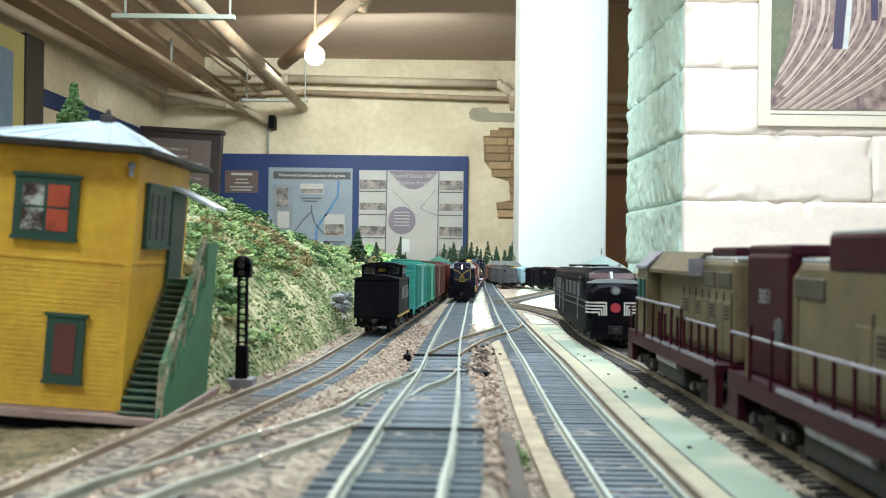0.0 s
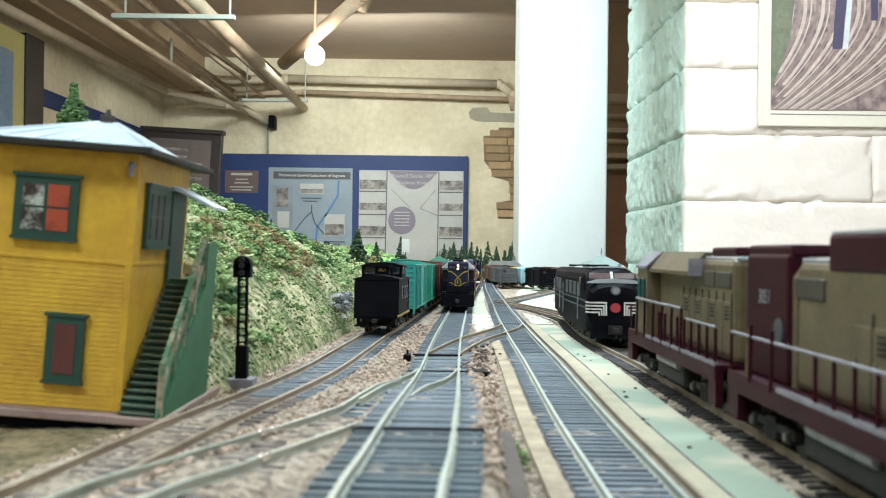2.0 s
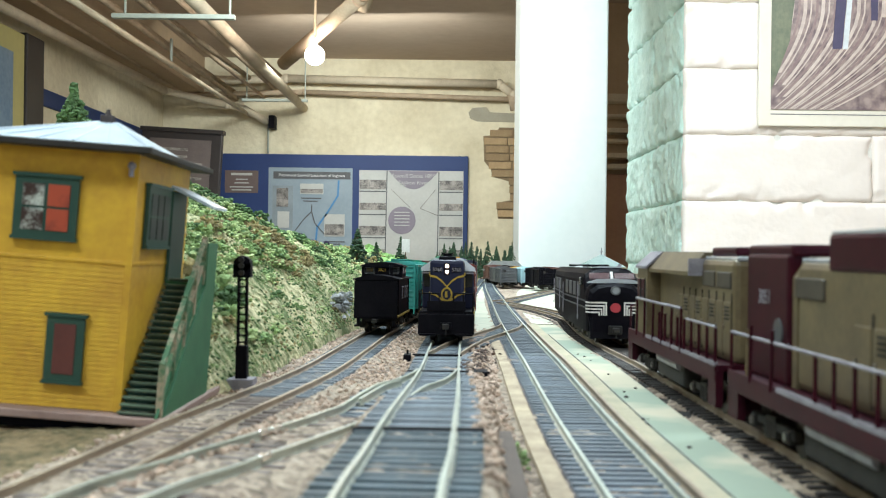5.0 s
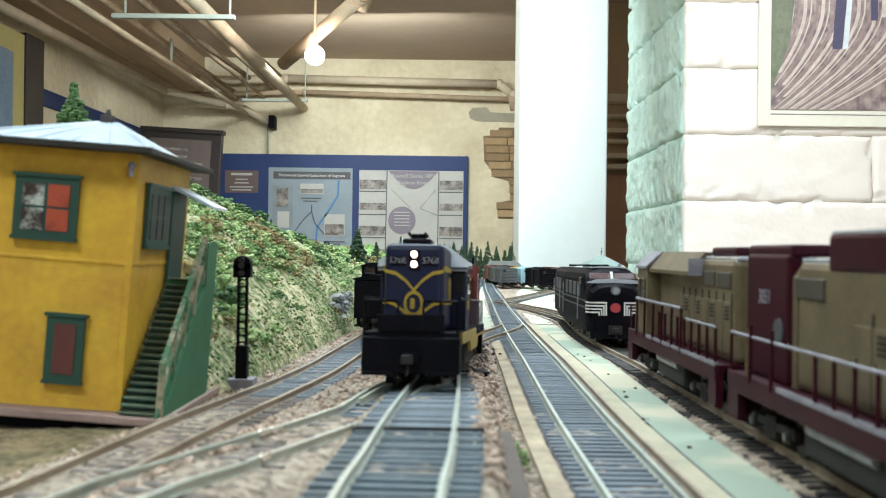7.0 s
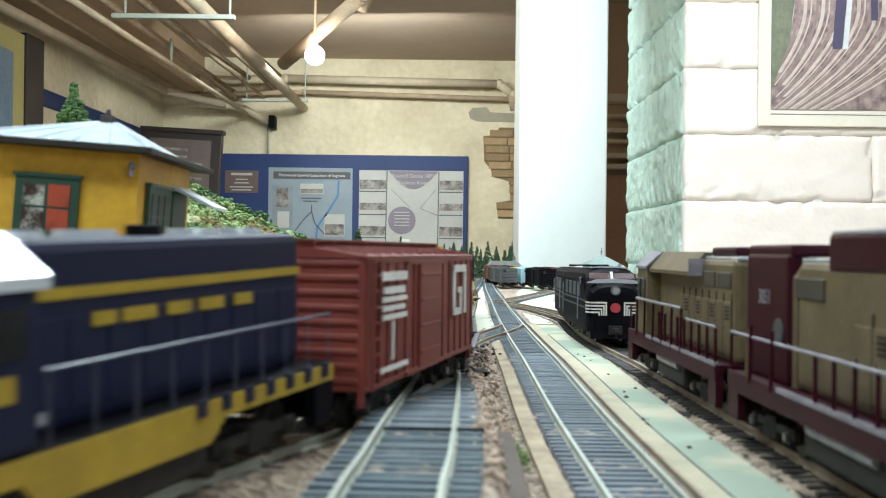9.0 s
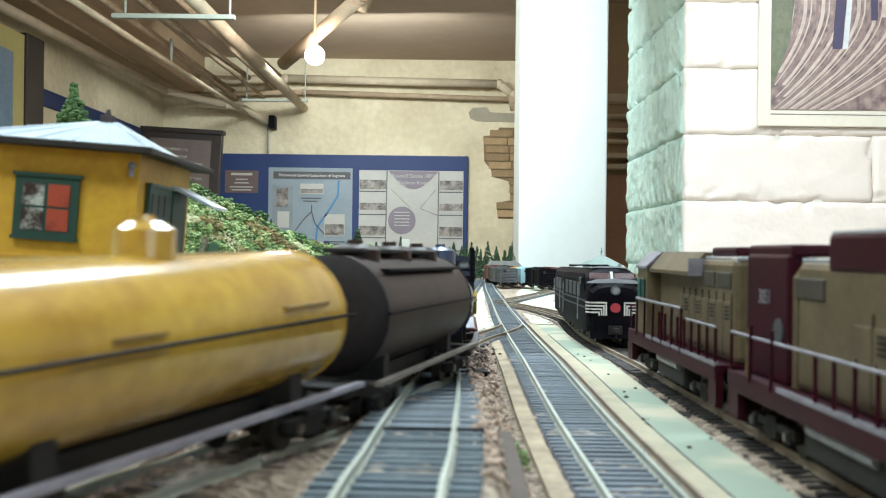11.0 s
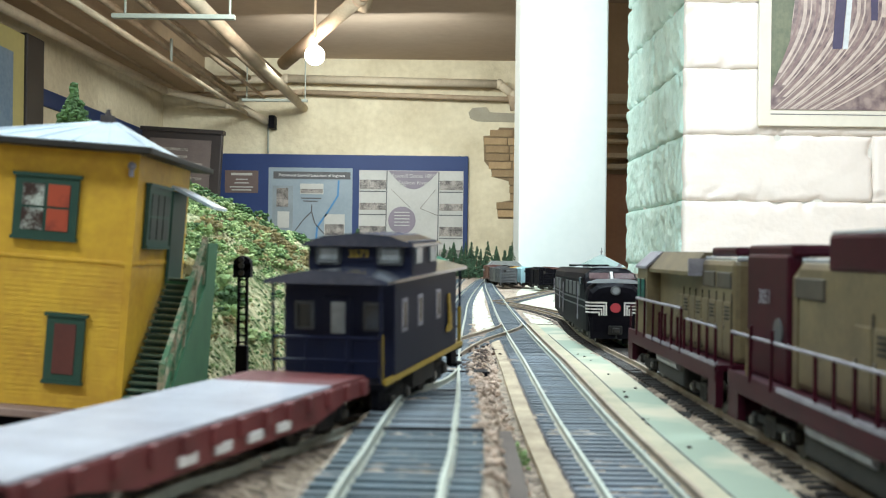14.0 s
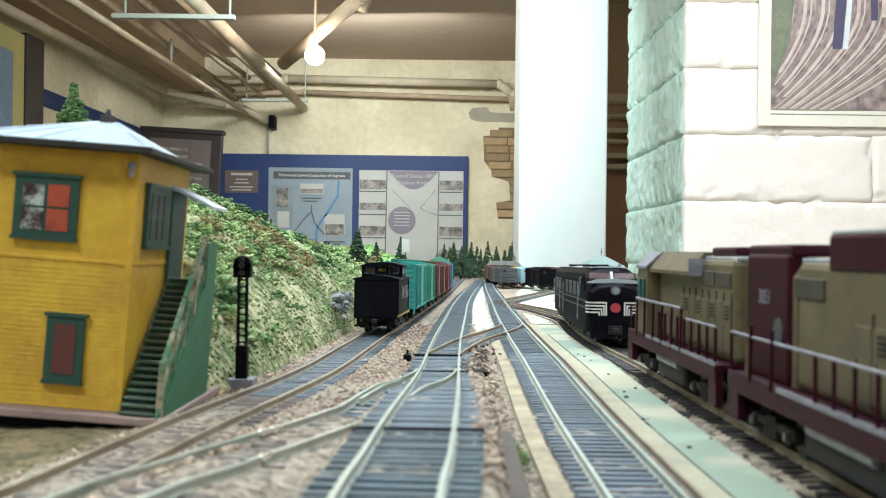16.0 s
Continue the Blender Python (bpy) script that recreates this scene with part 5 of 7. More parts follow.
def caboose(label, paint, number, stripe=YELLOW, plain_end=False, emblem=True):
    t = thing("caboose", label, "railway wagon")
    h, w, z0, eave = 0.0420, 0.0340, 0.0125, 0.0420
    part("body", Bm().box(-h, h, -w / 2, w / 2, z0, eave, 0.0004), paint, t)
    arch = [(w / 2 + 0.0014, eave - 0.0003), (w / 2 * 0.66, eave + 0.0015), (w / 2 * 0.33, eave + 0.0024), (0, eave + 0.0027), (-w / 2 * 0.33, eave + 0.0024), (-w / 2 * 0.66, eave + 0.0015), (-w / 2 - 0.0014, eave - 0.0003), (-w / 2 - 0.0014, eave - 0.0013), (w / 2 + 0.0014, eave - 0.0013)]
    part("roof", Bm().prism(arch, 0, -h - 0.0125, h + 0.0125), NAVY_ROOF if not plain_end else BLACK, t, "arched roof catching the light")
    # cupola
    cz = eave + 0.0104
    part("cupola", Bm().box(-0.022, 0.012, -w / 2 + 0.0002, w / 2 - 0.0002, eave - 0.012, cz, 0.0005), paint, t)
    arch2 = [(w / 2 + 0.0010, cz - 0.0010), (w / 2 * 0.60, cz + 0.0016), (0, cz + 0.0024), (-w / 2 * 0.60, cz + 0.0016), (-w / 2 - 0.0010, cz - 0.0010), (-w / 2 - 0.0010, cz - 0.0018), (w / 2 + 0.0010, cz - 0.0018)]
    part("cupola_roof", Bm().prism(arch2, 0, -0.0245, 0.0145), NAVY_ROOF if not plain_end else BLACK, t)
    part("stovepipe", Bm().cyl((0.024, 0.009, eave), (0.024, 0.009, eave + 0.009), 0.0012).cyl((0.024, 0.009, eave + 0.0085), (0.024, 0.009, eave + 0.0105), 0.0024, 0.0016), BLACK, t)
    for e, x in ((1, 0.012), (-1, -0.022)):
        for s in (-1, 1):
            part("cupola_window", Bm().box(x - 0.0005, x + 0.0005, s * 0.0100 - 0.0036, s * 0.0100 + 0.0036, eave + 0.0036, eave + 0.0086, 0.0012), PALE_GLASS if plain_end is False else WINDOW, t, "pale framed cupola window")
            part("window_frame", Bm().box(x - 0.0003, x + 0.0003, s * 0.0100 - 0.0043, s * 0.0100 + 0.0043, eave + 0.0029, eave + 0.0093, 0.0012), GREY_CAR, t)
        plate = part("number_plate", Bm().box(x - 0.0004, x + 0.0004, -0.0042, 0.0042, eave + 0.0042, eave + 0.0082), paint, t)
        words(number, 0.0034, YELLOW, plate, Matrix.Translation((x + e * 0.0006, 0, eave + 0.0062)) @ Euler((radians(90), 0, radians(90 * e))).to_matrix().to_4x4(), "plate_lettering")
    for s in (-1, 1):
        for x in (-0.0145, 0.0040):
            part("cupola_window", Bm().box(x - 0.0038, x + 0.0038, s * w / 2 - 0.0005, s * w / 2 + 0.0003, eave + 0.0032, eave + 0.0086, 0.0003), PALE_GLASS, t)
        for x in (-0.0310, -0.0120, 0.0130):
            part("window_frame", Bm().box(x - 0.0032, x + 0.0032, s * w / 2 - 0.0003, s * w / 2 + 0.0007, 0.0255, 0.0355, 0.0003), GREY_RAIL, t, "pale window frame")
            part("window_pane", Bm().box(x - 0.0021, x + 0.0021, s * w / 2 - 0.0003, s * w / 2 + 0.0010, 0.0268, 0.0343), WINDOW, t)
        part("sill_stripe", Bm().box(-h - 0.010, h + 0.010, s * w / 2 - 0.0004, s * w / 2 + 0.0008, 0.0122, 0.0138), stripe, t, "yellow sill stripe")
        if emblem:
            x = 0.0280
            b = Bm()
            side = -s
            for dx, z, rx, rz in ((0.0006, 0.0212, 0.0040, 0.0015), (0.0016, 0.0240, 0.0026, 0.0030), (0.0008, 0.0275, 0.0021, 0.0030), (-0.0002, 0.0312, 0.0018, 0.0021), (-0.0026, 0.0208, 0.0018, 0.0011)):
                ring = [(x + side * dx + rx * math.cos(math.pi * q / 8), z + rz * math.sin(math.pi * q / 8)) for q in range(16)]
                b.prism(ring, 1, s * w / 2 - 0.0003, s * (w / 2 + 0.0008))
            part("emblem", b, YELLOW, t, "plain yellow emblem shape")
    for e in (-1, 1):
        for y in (-0.0105, 0.0105):
            part("end_window", Bm().box(e * h - 0.0006, e * h + 0.0006, y - 0.0030, y + 0.0030, 0.0265, 0.0350, 0.0004), GREY_CAR, t)
            part("end_pane", Bm().box(e * h - 0.0009, e * h + 0.0009, y - 0.0019, y + 0.0019, 0.0275, 0.0340), WINDOW if not plain_end else BLACK, t)
        part("end_door", Bm().box(e * h - 0.0006, e * h + 0.0006, -0.0042, 0.0042, 0.0135, 0.0365, 0.0003), paint, t)
        part("door_window", Bm().box(e * h - 0.0010, e * h + 0.0010, -0.0022, 0.0022, 0.0255, 0.0350, 0.0004), PALE_GLASS if not plain_end else BLACK, t)
        part("end_platform", Bm().box(min(e * h, e * (h + 0.0115)), max(e * h, e * (h + 0.0115)), -w / 2, w / 2, 0.0112, 0.0128), BLACK, t)
        r = Bm()
        for y in (-0.0160, -0.0060, 0.0060, 0.0160):
            r.cyl((e * (h + 0.0110), y, 0.0125), (e * (h + 0.0110), y, 0.0255 if abs(y) < 0.01 else eave), 0.0005, seg=6)
        for z in (0.0190, 0.0255):
            r.cyl((e * (h + 0.0110), -0.0160, z), (e * (h + 0.0110), 0.0160, z), 0.0005, seg=6)
        part("end_railing", r, paint, t)
        for s in (-1, 1):
            part("step", Bm().box(e * (h + 0.006) - 0.004, e * (h + 0.006) + 0.004, s * (w / 2 - 0.002) - 0.002, s * (w / 2 - 0.002) + 0.002, 0.0050, 0.0062).box(e * (h + 0.006) - 0.004, e * (h + 0.006) + 0.004, s * (w / 2 - 0.003) - 0.001, s * (w / 2 - 0.003) + 0.001, 0.0050, 0.0115), BLACK, t)
            part("corner_post", Bm().cyl((e * (h + 0.0105), s * (w / 2 - 0.001), 0.0115), (e * (h + 0.0105), s * (w / 2 - 0.001), 0.0265), 0.0007, seg=6), stripe if not plain_end else BLACK, t)
        if plain_end:
            part("end_sheet", Bm().box(e * (h + 0.0112), e * (h + 0.0122), -w / 2, w / 2, 0.0125, eave - 0.002, 0.0003), BLACK, t, "black sheeted platform end")
        coupler(t, e * (h + 0.0105), e)
        truck_parts(t, e * 0.0265, 0.0175, cap=STEEL)
    part("underframe", Bm().box(-h, h, -0.0120, 0.0120, 0.0080, 0.0125).box(-0.015, 0.015, -0.0155, 0.0155, 0.0060, 0.0120), DARK, t)
    return t


# ---- places along the lines ----
class Path:
    def __init__(self, pts):
        P, q = spline(pts, 0.004)
        self.P, self.q = np.array([(x, y, rail_z(x, y)) for x, y in P]), q

    def at(self, s):
        return Vector([float(np.interp(s, self.q, self.P[:, k])) for k in range(3)])

    def s_of_y(self, y):
        return float(self.q[np.argmin(np.abs(self.P[:, 1] - y))])

    def car(self, s, half, flip=False):
        """The pose of a car whose two trucks stand half before and behind s."""
        a, b = self.at(s + half), self.at(s - half)
        x = (a - b).normalized()
        if flip:
            x = -x
        y = Vector((0, 0, 1)).cross(x).normalized()
        z = x.cross(y)
        m = Matrix((x, y, z)).transposed().to_4x4()
        return Matrix.Translation((a + b) / 2) @ m


TRAIN_PATH = Path(CENTRE_LINE[:5:-1] + BRANCH_LINE + [(-0.42, -0.60), (-0.66, -1.00)])


def front_s(t):
    return TRAIN_PATH.s_of_y(0.388) + float(np.interp(t, [0, 7, 8, 9, 12.5, 14.5, 15, 15.5, 16], [-1.05, 0, 0.146, 0.292, 0.810, 1.107, 1.176, 1.238, 1.317]))


# ---- the moving train ----
loco = gp_loco("navy diesel road switcher with yellow stripes and lit headlights")
red_car = boxcar("oxide red boxcar with large white emblem", RED_CAR, 0.140)
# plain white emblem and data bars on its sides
side_bars(red_car, [(0.0325, 0.0355, 0.0260, 0.0440), (0.0325, 0.0540, 0.0415, 0.0440), (0.0325, 0.0465, 0.0260, 0.0285), (0.0440, 0.0465, 0.0260, 0.0360), (0.0400, 0.0465, 0.0340, 0.0360), (0.0510, 0.0540, 0.0260, 0.0440)], 0.0366, WHITE, "emblem")
side_bars(red_car, [(-0.0580, -0.0320, 0.0405, 0.0430), (-0.0560, -0.0340, 0.0368, 0.0388), (-0.0570, -0.0320, 0.0345, 0.0360), (-0.0570, -0.0340, 0.0320, 0.0335), (-0.0570, -0.0320, 0.0295, 0.0310), (-0.0470, -0.0455, 0.0180, 0.0290), (-0.0600, -0.0300, 0.0150, 0.0164)], 0.0366, WHITE)
yellow_tank = tank_car("glossy yellow tank car with streaked sides", TANK_YELLOW, GREY_RAIL, 0.0172, 0.126, domes=((0, 0.0065, 0.0050),))
black_tank = tank_car("weathered black tank car with three low domes", TANK_BLACK, mat("weathered_board", (0.20, 0.17, 0.15), (0.13, 0.11, 0.10), 80, 0.6), 0.0172, 0.126, domes=((-0.040, 0.0080, 0.0018), (0, 0.0080, 0.0018), (0.040, 0.0080, 0.0018)), ends=mat("shaded_black_tank_end", (0.010, 0.008, 0.010), (0.022, 0.016, 0.016), 40, 0.6, spec=0.2))
blue_tank = tank_car("blue-grey tank car with a dark domed platform", TANK_BLUE, mat("dusty_board", (0.17, 0.15, 0.15), (0.10, 0.09, 0.09), 80, 0.6), 0.0160, 0.121, domes=((0, 0.0075, 0.0085),), posts=True, diamond=True, zc=0.0295, ends=mat("shaded_navy_tank_end", (0.010, 0.016, 0.045), (0.014, 0.020, 0.05), 40, 0.5, spec=0.2))
red_flat = flat_car("oxide red flat car with a pale empty deck")
van = caboose("navy caboose with cupola, yellow stripe and pale windows", mat("caboose_navy", (0.006, 0.008, 0.026), (0.009, 0.011, 0.028), 50, 0.5, spec=0.2), "3579")
FADED = mat("faded_brown_lettering", (0.17, 0.10, 0.035), (0.30, 0.18, 0.04), 200, 0.5)
for q in (-1, 1):
    for x0, x1, z0, z1 in ((-0.052, -0.030, 0.0345, 0.0362), (-0.052, -0.036, 0.0312, 0.0324), (0.018, 0.034, 0.0330, 0.0346), (0.018, 0.046, 0.0298, 0.0309)):
        part("lettering_bar", Bm().box(x0, x1, q * 0.0172 - 0.0009, q * 0.0172 + 0.0003, z0, z0 + 0.6 * (z1 - z0)), FADED, yellow_tank)
# (car, distance of its middle behind the headlights, half of its truck spacing, reversed)
CONSIST = [(loco, 0.0840, 0.0500, False), (red_car, 0.256, 0.049, False), (yellow_tank, 0.411, 0.050, False), (black_tank, 0.565, 0.050, False), (blue_tank, 0.717, 0.048, False), (red_flat, 0.865, 0.049, False), (van, 0.997, 0.0265, True)]
loco.scale = (0.955, 1, 1.04)

# ---- standing trains ----
left_path = Path(LEFT_LINE)
right_path = Path(RIGHT_LINE)


def stand(ob, path, y, half, flip=False):
    ob.matrix_world = path.car(path.s_of_y(y), half, flip)
    return ob


stand(caboose("black caboose with a number on its cupola, parked", BLACK, "3829", plain_end=True, emblem=False), left_path, 0.785, 0.0265, True).scale = (0.92, 0.88, 0.90)
y = 0.92
for lab, paint, ln in (("teal boxcar with a grooved side, parked", TEAL, 0.142), ("bright teal boxcar parked on the track", mat("green_teal_paint", (0.02, 0.30, 0.22), (0.03, 0.24, 0.18), 60, 0.5), 0.142), ("brown boxcar parked below the hill", BROWN_CAR, 0.142), ("dark brown boxcar parked below the hill", BROWN_CAR, 0.142), ("red-brown boxcar parked below the hill", RED_CAR, 0.142), ("blue boxcar at the far end", mat("blue_far_car", (0.05, 0.20, 0.30), None, 60, 0.5), 0.142)):
    stand(boxcar(lab, paint, ln, group="boxcars on the hillside track"), left_path, y + 0.02, 0.05)
    y += 0.158


def cab_unit(label, cab=True):
    """Streamlined cab diesel with rounded nose; x forwards."""
    t = thing("cab_diesel", label, "locomotive", "streamlined diesels on the siding")
    L, w, z0, top = 0.170, 0.0345, 0.0085, 0.0505
    h = L / 2

    def section(x, k, tz, zb=z0):
        ww = w / 2 * k
        pts = [(-ww, zb), (-ww, tz - 0.0085), (-ww * 0.93, tz - 0.0045), (-ww * 0.68, tz - 0.0012), (-ww * 0.3, tz), (ww * 0.3, tz), (ww * 0.68, tz - 0.0012), (ww * 0.93, tz - 0.0045), (ww, tz - 0.0085), (ww, zb)]
        return [(x, y, z) for y, z in pts]
    rows = [section(-h, 1, top)]
    if cab:
        rows += [section(h - 0.040, 1, top), section(h - 0.0270, 1, top - 0.0005), section(h - 0.0225, 1, top - 0.0034), section(h - 0.0172, 0.995, 0.0414), section(h - 0.0090, 0.985, 0.0404), section(h - 0.0040, 0.95, 0.0395), section(h - 0.0010, 0.86, 0.0375), section(h, 0.70, 0.0345)]
    else:
        rows += [section(h, 1, top)]
    b = Bm()
    vs = [[b.bm.verts.new(p) for p in r] for r in rows]
    n = 10
    for a, c in zip(vs, vs[1:]):
        for i in range(n):
            b.bm.faces.new((a[i], a[(i + 1) % n], c[(i + 1) % n], c[i]))
    b.bm.faces.new(vs[0])
    b.bm.faces.new(vs[-1][::-1])
    part("body", b, GLOSS_BLACK, t, "glossy black body")
    part("roof_panel", Bm().prism([(-0.0118, top - 0.0006), (-0.0050, top + 0.0004), (0.0050, top + 0.0004), (0.0118, top - 0.0006)], 0, -h, h - 0.0268 if cab else h), ROOF_SHINE, t, "roof panel with its sheen painted grey")
    for s in (-1, 1):
        m = Bm()
        for z in (0.0232, 0.0276):
            m.box(-h, h - 0.012 if cab else h, s * w / 2 - 0.0003, s * w / 2 + 0.0003, z, z + 0.0011)
        part("side_stripe", m, GREY_CAR, t, "grey side stripes")
        for k in range(4):
            x = -h + 0.022 + k * 0.029
            part("side_panel", Bm().box(x, x + 0.020, s * w / 2 - 0.0004, s * w / 2 + 0.0005, 0.0300, 0.0400, 0.0004), GREY_CAR, t)
        for x in (-h + 0.010, h - 0.048):
            part("grab_rail", Bm().cyl((x, s * (w / 2 + 0.0012), 0.014), (x, s * (w / 2 + 0.0012), 0.038), 0.0004, seg=6), GREY_RAIL, t)
    if cab:
        # windscreen, side windows, brow
        for s in (-1, 1):
            m = Matrix.Translation((h - 0.0199, s * 0.0078, 0.0441)) @ Matrix.Rotation(s * 0.06, 4, "Z") @ Matrix.Rotation(radians(-43), 4, "Y")
            part("windscreen", Bm().box(-0.0006, 0.0007, -0.0064, 0.0064, -0.0026, 0.0028, 0.0004, m), mat("pinkish_dark_glass", (0.13, 0.075, 0.08), (0.07, 0.04, 0.045), 90, 0.25) if "pinkish_dark_glass" not in bpy.data.materials else bpy.data.materials["pinkish_dark_glass"], t)
            part("cab_window", Bm().box(h - 0.040, h - 0.028, s * w / 2 - 0.0012, s * w / 2 + 0.0004, 0.0385, 0.0435, 0.0005), WINDOW, t)
        part("window_post", Bm().box(-0.0008, 0.0012, -0.0008, 0.0008, -0.0034, 0.0034, 0, Matrix.Translation((h - 0.0197, 0, 0.0441)) @ Matrix.Rotation(radians(-43), 4, "Y")), WHITE, t)
        # highlight on the nose top, painted pale
        part("brow", Bm().prism([(-0.0165, 0.0405), (-0.011, 0.0424), (0, 0.0430), (0.011, 0.0424), (0.0165, 0.0405), (0.0165, 0.0398), (-0.0165, 0.0398)], 0, h - 0.0150, h - 0.0065), ROOF_SHINE, t, "brow below the windscreen with its highlight painted pale")
        part("headlight", Bm().cyl((h - 0.003, 0, 0.0352), (h + 0.0012, 0, 0.0352), 0.0030, seg=20), GREY_CAR, t)
        part("headlight_lens", Bm().cyl((h + 0.001, 0, 0.0352), (h + 0.0016, 0, 0.0352), 0.0022, seg=20), PALE_GLASS, t)
        for s in (-1, 1):
            m = Bm()
            for k in range(4):
                y0, y1, z = 0.0052 + 0.0014 * k, 0.0158, 0.0278 - 0.0021 * k
                m.box(h - 0.0042, h + 0.0004 - 0.00012 * k, min(s * y0, s * 0.0120), max(s * y0, s * 0.0120), z - 0.0010, z)
                m.box(h - 0.0042, h + 0.0004, min(s * y0, s * (y0 + 0.0009)), max(s * y0, s * (y0 + 0.0009)), 0.0190, z)
                for ya, yb, front in ((0.0118, 0.0150, 0.0001), (0.0148, y1 + 0.0006, -0.0016), (y1 + 0.0004, 0.0174, -0.0036)):
                    m.box(h - 0.0090, h + front, min(s * ya, s * yb), max(s * ya, s * yb), z - 0.0010, z)
            part("nose_stripe", m, WHITE, t, "white lightning stripes")
        part("nose_badge", Bm().cyl((h - 0.002, 0, 0.0240), (h + 0.0010, 0, 0.0240), 0.0031, seg=24), RUST_RED, t, "red oval badge")
        part("pilot", Bm().prism([(-0.0150, 0.0040), (0.0150, 0.0040), (0.0162, 0.0175), (-0.0162, 0.0175)], 0, h - 0.016, h - 0.0005), BLACK, t)
        part("coupler_pocket", Bm().box(h - 0.002, h + 0.001, -0.0042, 0.0042, 0.0065, 0.0125, 0.0005), DARK, t)
        part("horn", Bm().cyl((h - 0.034, 0.006, top), (h - 0.028, 0.006, top + 0.001), 0.0008, 0.0012), GREY_RAIL, t)
    for k in range(3):
        part("roof_vent", Bm().cyl((-h + 0.03 + 0.03 * k, 0, top - 0.0005), (-h + 0.03 + 0.03 * k, 0, top + 0.0016), 0.0060, seg=20), BLACK, t)
    for s in (-1, 1):
        truck_parts(t, s * (h - 0.034), 0.0300, 0.0058, cap=STEEL)
        coupler(t, s * (h - 0.002), s)
    part("fuel_tank", Bm().box(-0.03, 0.03, -0.0145, 0.0145, 0.0040, 0.0095, 0.001), DARK, t)
    return t


GRILLE = mat("dark_tan_grille", (0.075, 0.062, 0.045), (0.045, 0.036, 0.028), 120, 0.6)


def low_nose_loco(label, maroon_cab=False):
    """Tan and maroon road switcher with a humped cab roof; x forwards."""
    t = thing("diesel_locomotive", label, "locomotive")
    hw, top, zf = 0.0112, 0.0555, 0.0185
    part("long_hood", Bm().box(-0.088, 0.0440, -hw, hw, zf, top - 0.002, 0.0022), CREAM, t, "tan long hood")
    # sheen along the hood top, put into a pale colour
    part("hood_roof", Bm().box(-0.088, 0.0440, -hw + 0.0012, hw - 0.0012, top - 0.0026, top - 0.0010, 0.0007), ROOF_SHINE, t, "hood roof with its sheen painted pale")
    part("roof_hump", Bm().box(-0.080, -0.0440, -0.0085, 0.0085, top - 0.001, top + 0.0022, 0.0010), MAROON, t, "maroon roof hump")
    if not maroon_cab:
        part("roof_canopy", Bm().prism([(-0.0162, top - 0.0085), (-0.0162, top - 0.0070), (-0.0100, top + 0.0004), (0.0100, top + 0.0004), (0.0162, top - 0.0070), (0.0162, top - 0.0085)], 0, -0.040, 0.0450), CREAM, t, "tan roof canopy over the hood")
        for s in (-1, 1):
            part("canopy_edge", Bm().box(-0.0415, -0.0400, min(s * 0.0100, s * 0.0165), max(s * 0.0100, s * 0.0165), top - 0.0085, top - 0.0020), GREY_RAIL, t)
    part("exhaust_hatch", Bm().box(-0.019, 0.019, -0.0118, 0.0118, top - 0.0045, top + 0.0050, 0.0012) if maroon_cab else Bm().box(-0.075, -0.048, -0.0080, 0.0080, top - 0.003, top + 0.0012, 0.0010), MAROON, t)
    if maroon_cab:
        part("hatch_roof", Bm().box(-0.0185, 0.0185, -0.0112, 0.0112, top + 0.0046, top + 0.0058, 0.0005), ROOF_SHINE, t, "hatch roof with its sheen painted pale")
    if maroon_cab:
        part("end_cab", Bm().box(0.0480, 0.0885, -0.0122, 0.0122, zf, top, 0.0012), MAROON, t, "maroon flush end cab")
        part("roof_hump", Bm().box(0.0470, 0.0895, -0.0115, 0.0115, top - 0.001, top + 0.0026, 0.0010), MAROON, t)
    cw = 0.0168 if not maroon_cab else 0.0110
    part("cab", Bm().prism([(-cw, zf), (-cw, top - 0.0065), (-cw * 0.62, top - 0.0008), (cw * 0.62, top - 0.0008), (cw, top - 0.0065), (cw, zf)], 0, 0.0440, 0.0690 if not maroon_cab else 0.0482), CREAM, t, "tan cab")
    if not maroon_cab:
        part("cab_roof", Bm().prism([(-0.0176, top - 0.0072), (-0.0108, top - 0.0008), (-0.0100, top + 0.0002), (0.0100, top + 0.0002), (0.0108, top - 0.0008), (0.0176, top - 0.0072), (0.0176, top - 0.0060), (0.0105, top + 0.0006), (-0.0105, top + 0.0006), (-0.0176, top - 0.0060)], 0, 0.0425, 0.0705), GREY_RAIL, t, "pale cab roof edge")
    if not maroon_cab:
        part("nose", Bm().box(0.0690, 0.0865, -hw, hw, zf, 0.0385, 0.0020), CREAM, t, "tan low nose")
    for s in (-1, 1):
        if not maroon_cab:
            part("cab_window", Bm().box(0.0480, 0.0570, s * 0.0168 - 0.0005, s * 0.0168 + 0.0005, 0.0350, 0.0440, 0.0004), WINDOW, t)
        if not maroon_cab:
            part("cab_window", Bm().box(0.0595, 0.0670, s * 0.0168 - 0.0005, s * 0.0168 + 0.0005, 0.0350, 0.0440, 0.0004), WINDOW, t)
        if not maroon_cab:
            part("windscreen", Bm().box(0.0688, 0.0696, s * 0.0095 - 0.0045, s * 0.0095 + 0.0045, 0.0410, 0.0470, 0.0004), WINDOW, t)
        for x0, x1 in ((-0.062, -0.043), (-0.085, -0.066)) if not maroon_cab else ((0.022, 0.044), (-0.044, -0.022)):
            part("hood_grille", Bm().box(x0, x1, s * hw - 0.0006, s * hw + 0.0006, 0.0435, 0.0490, 0.0003), GRILLE, t, "dark tan intake grille")
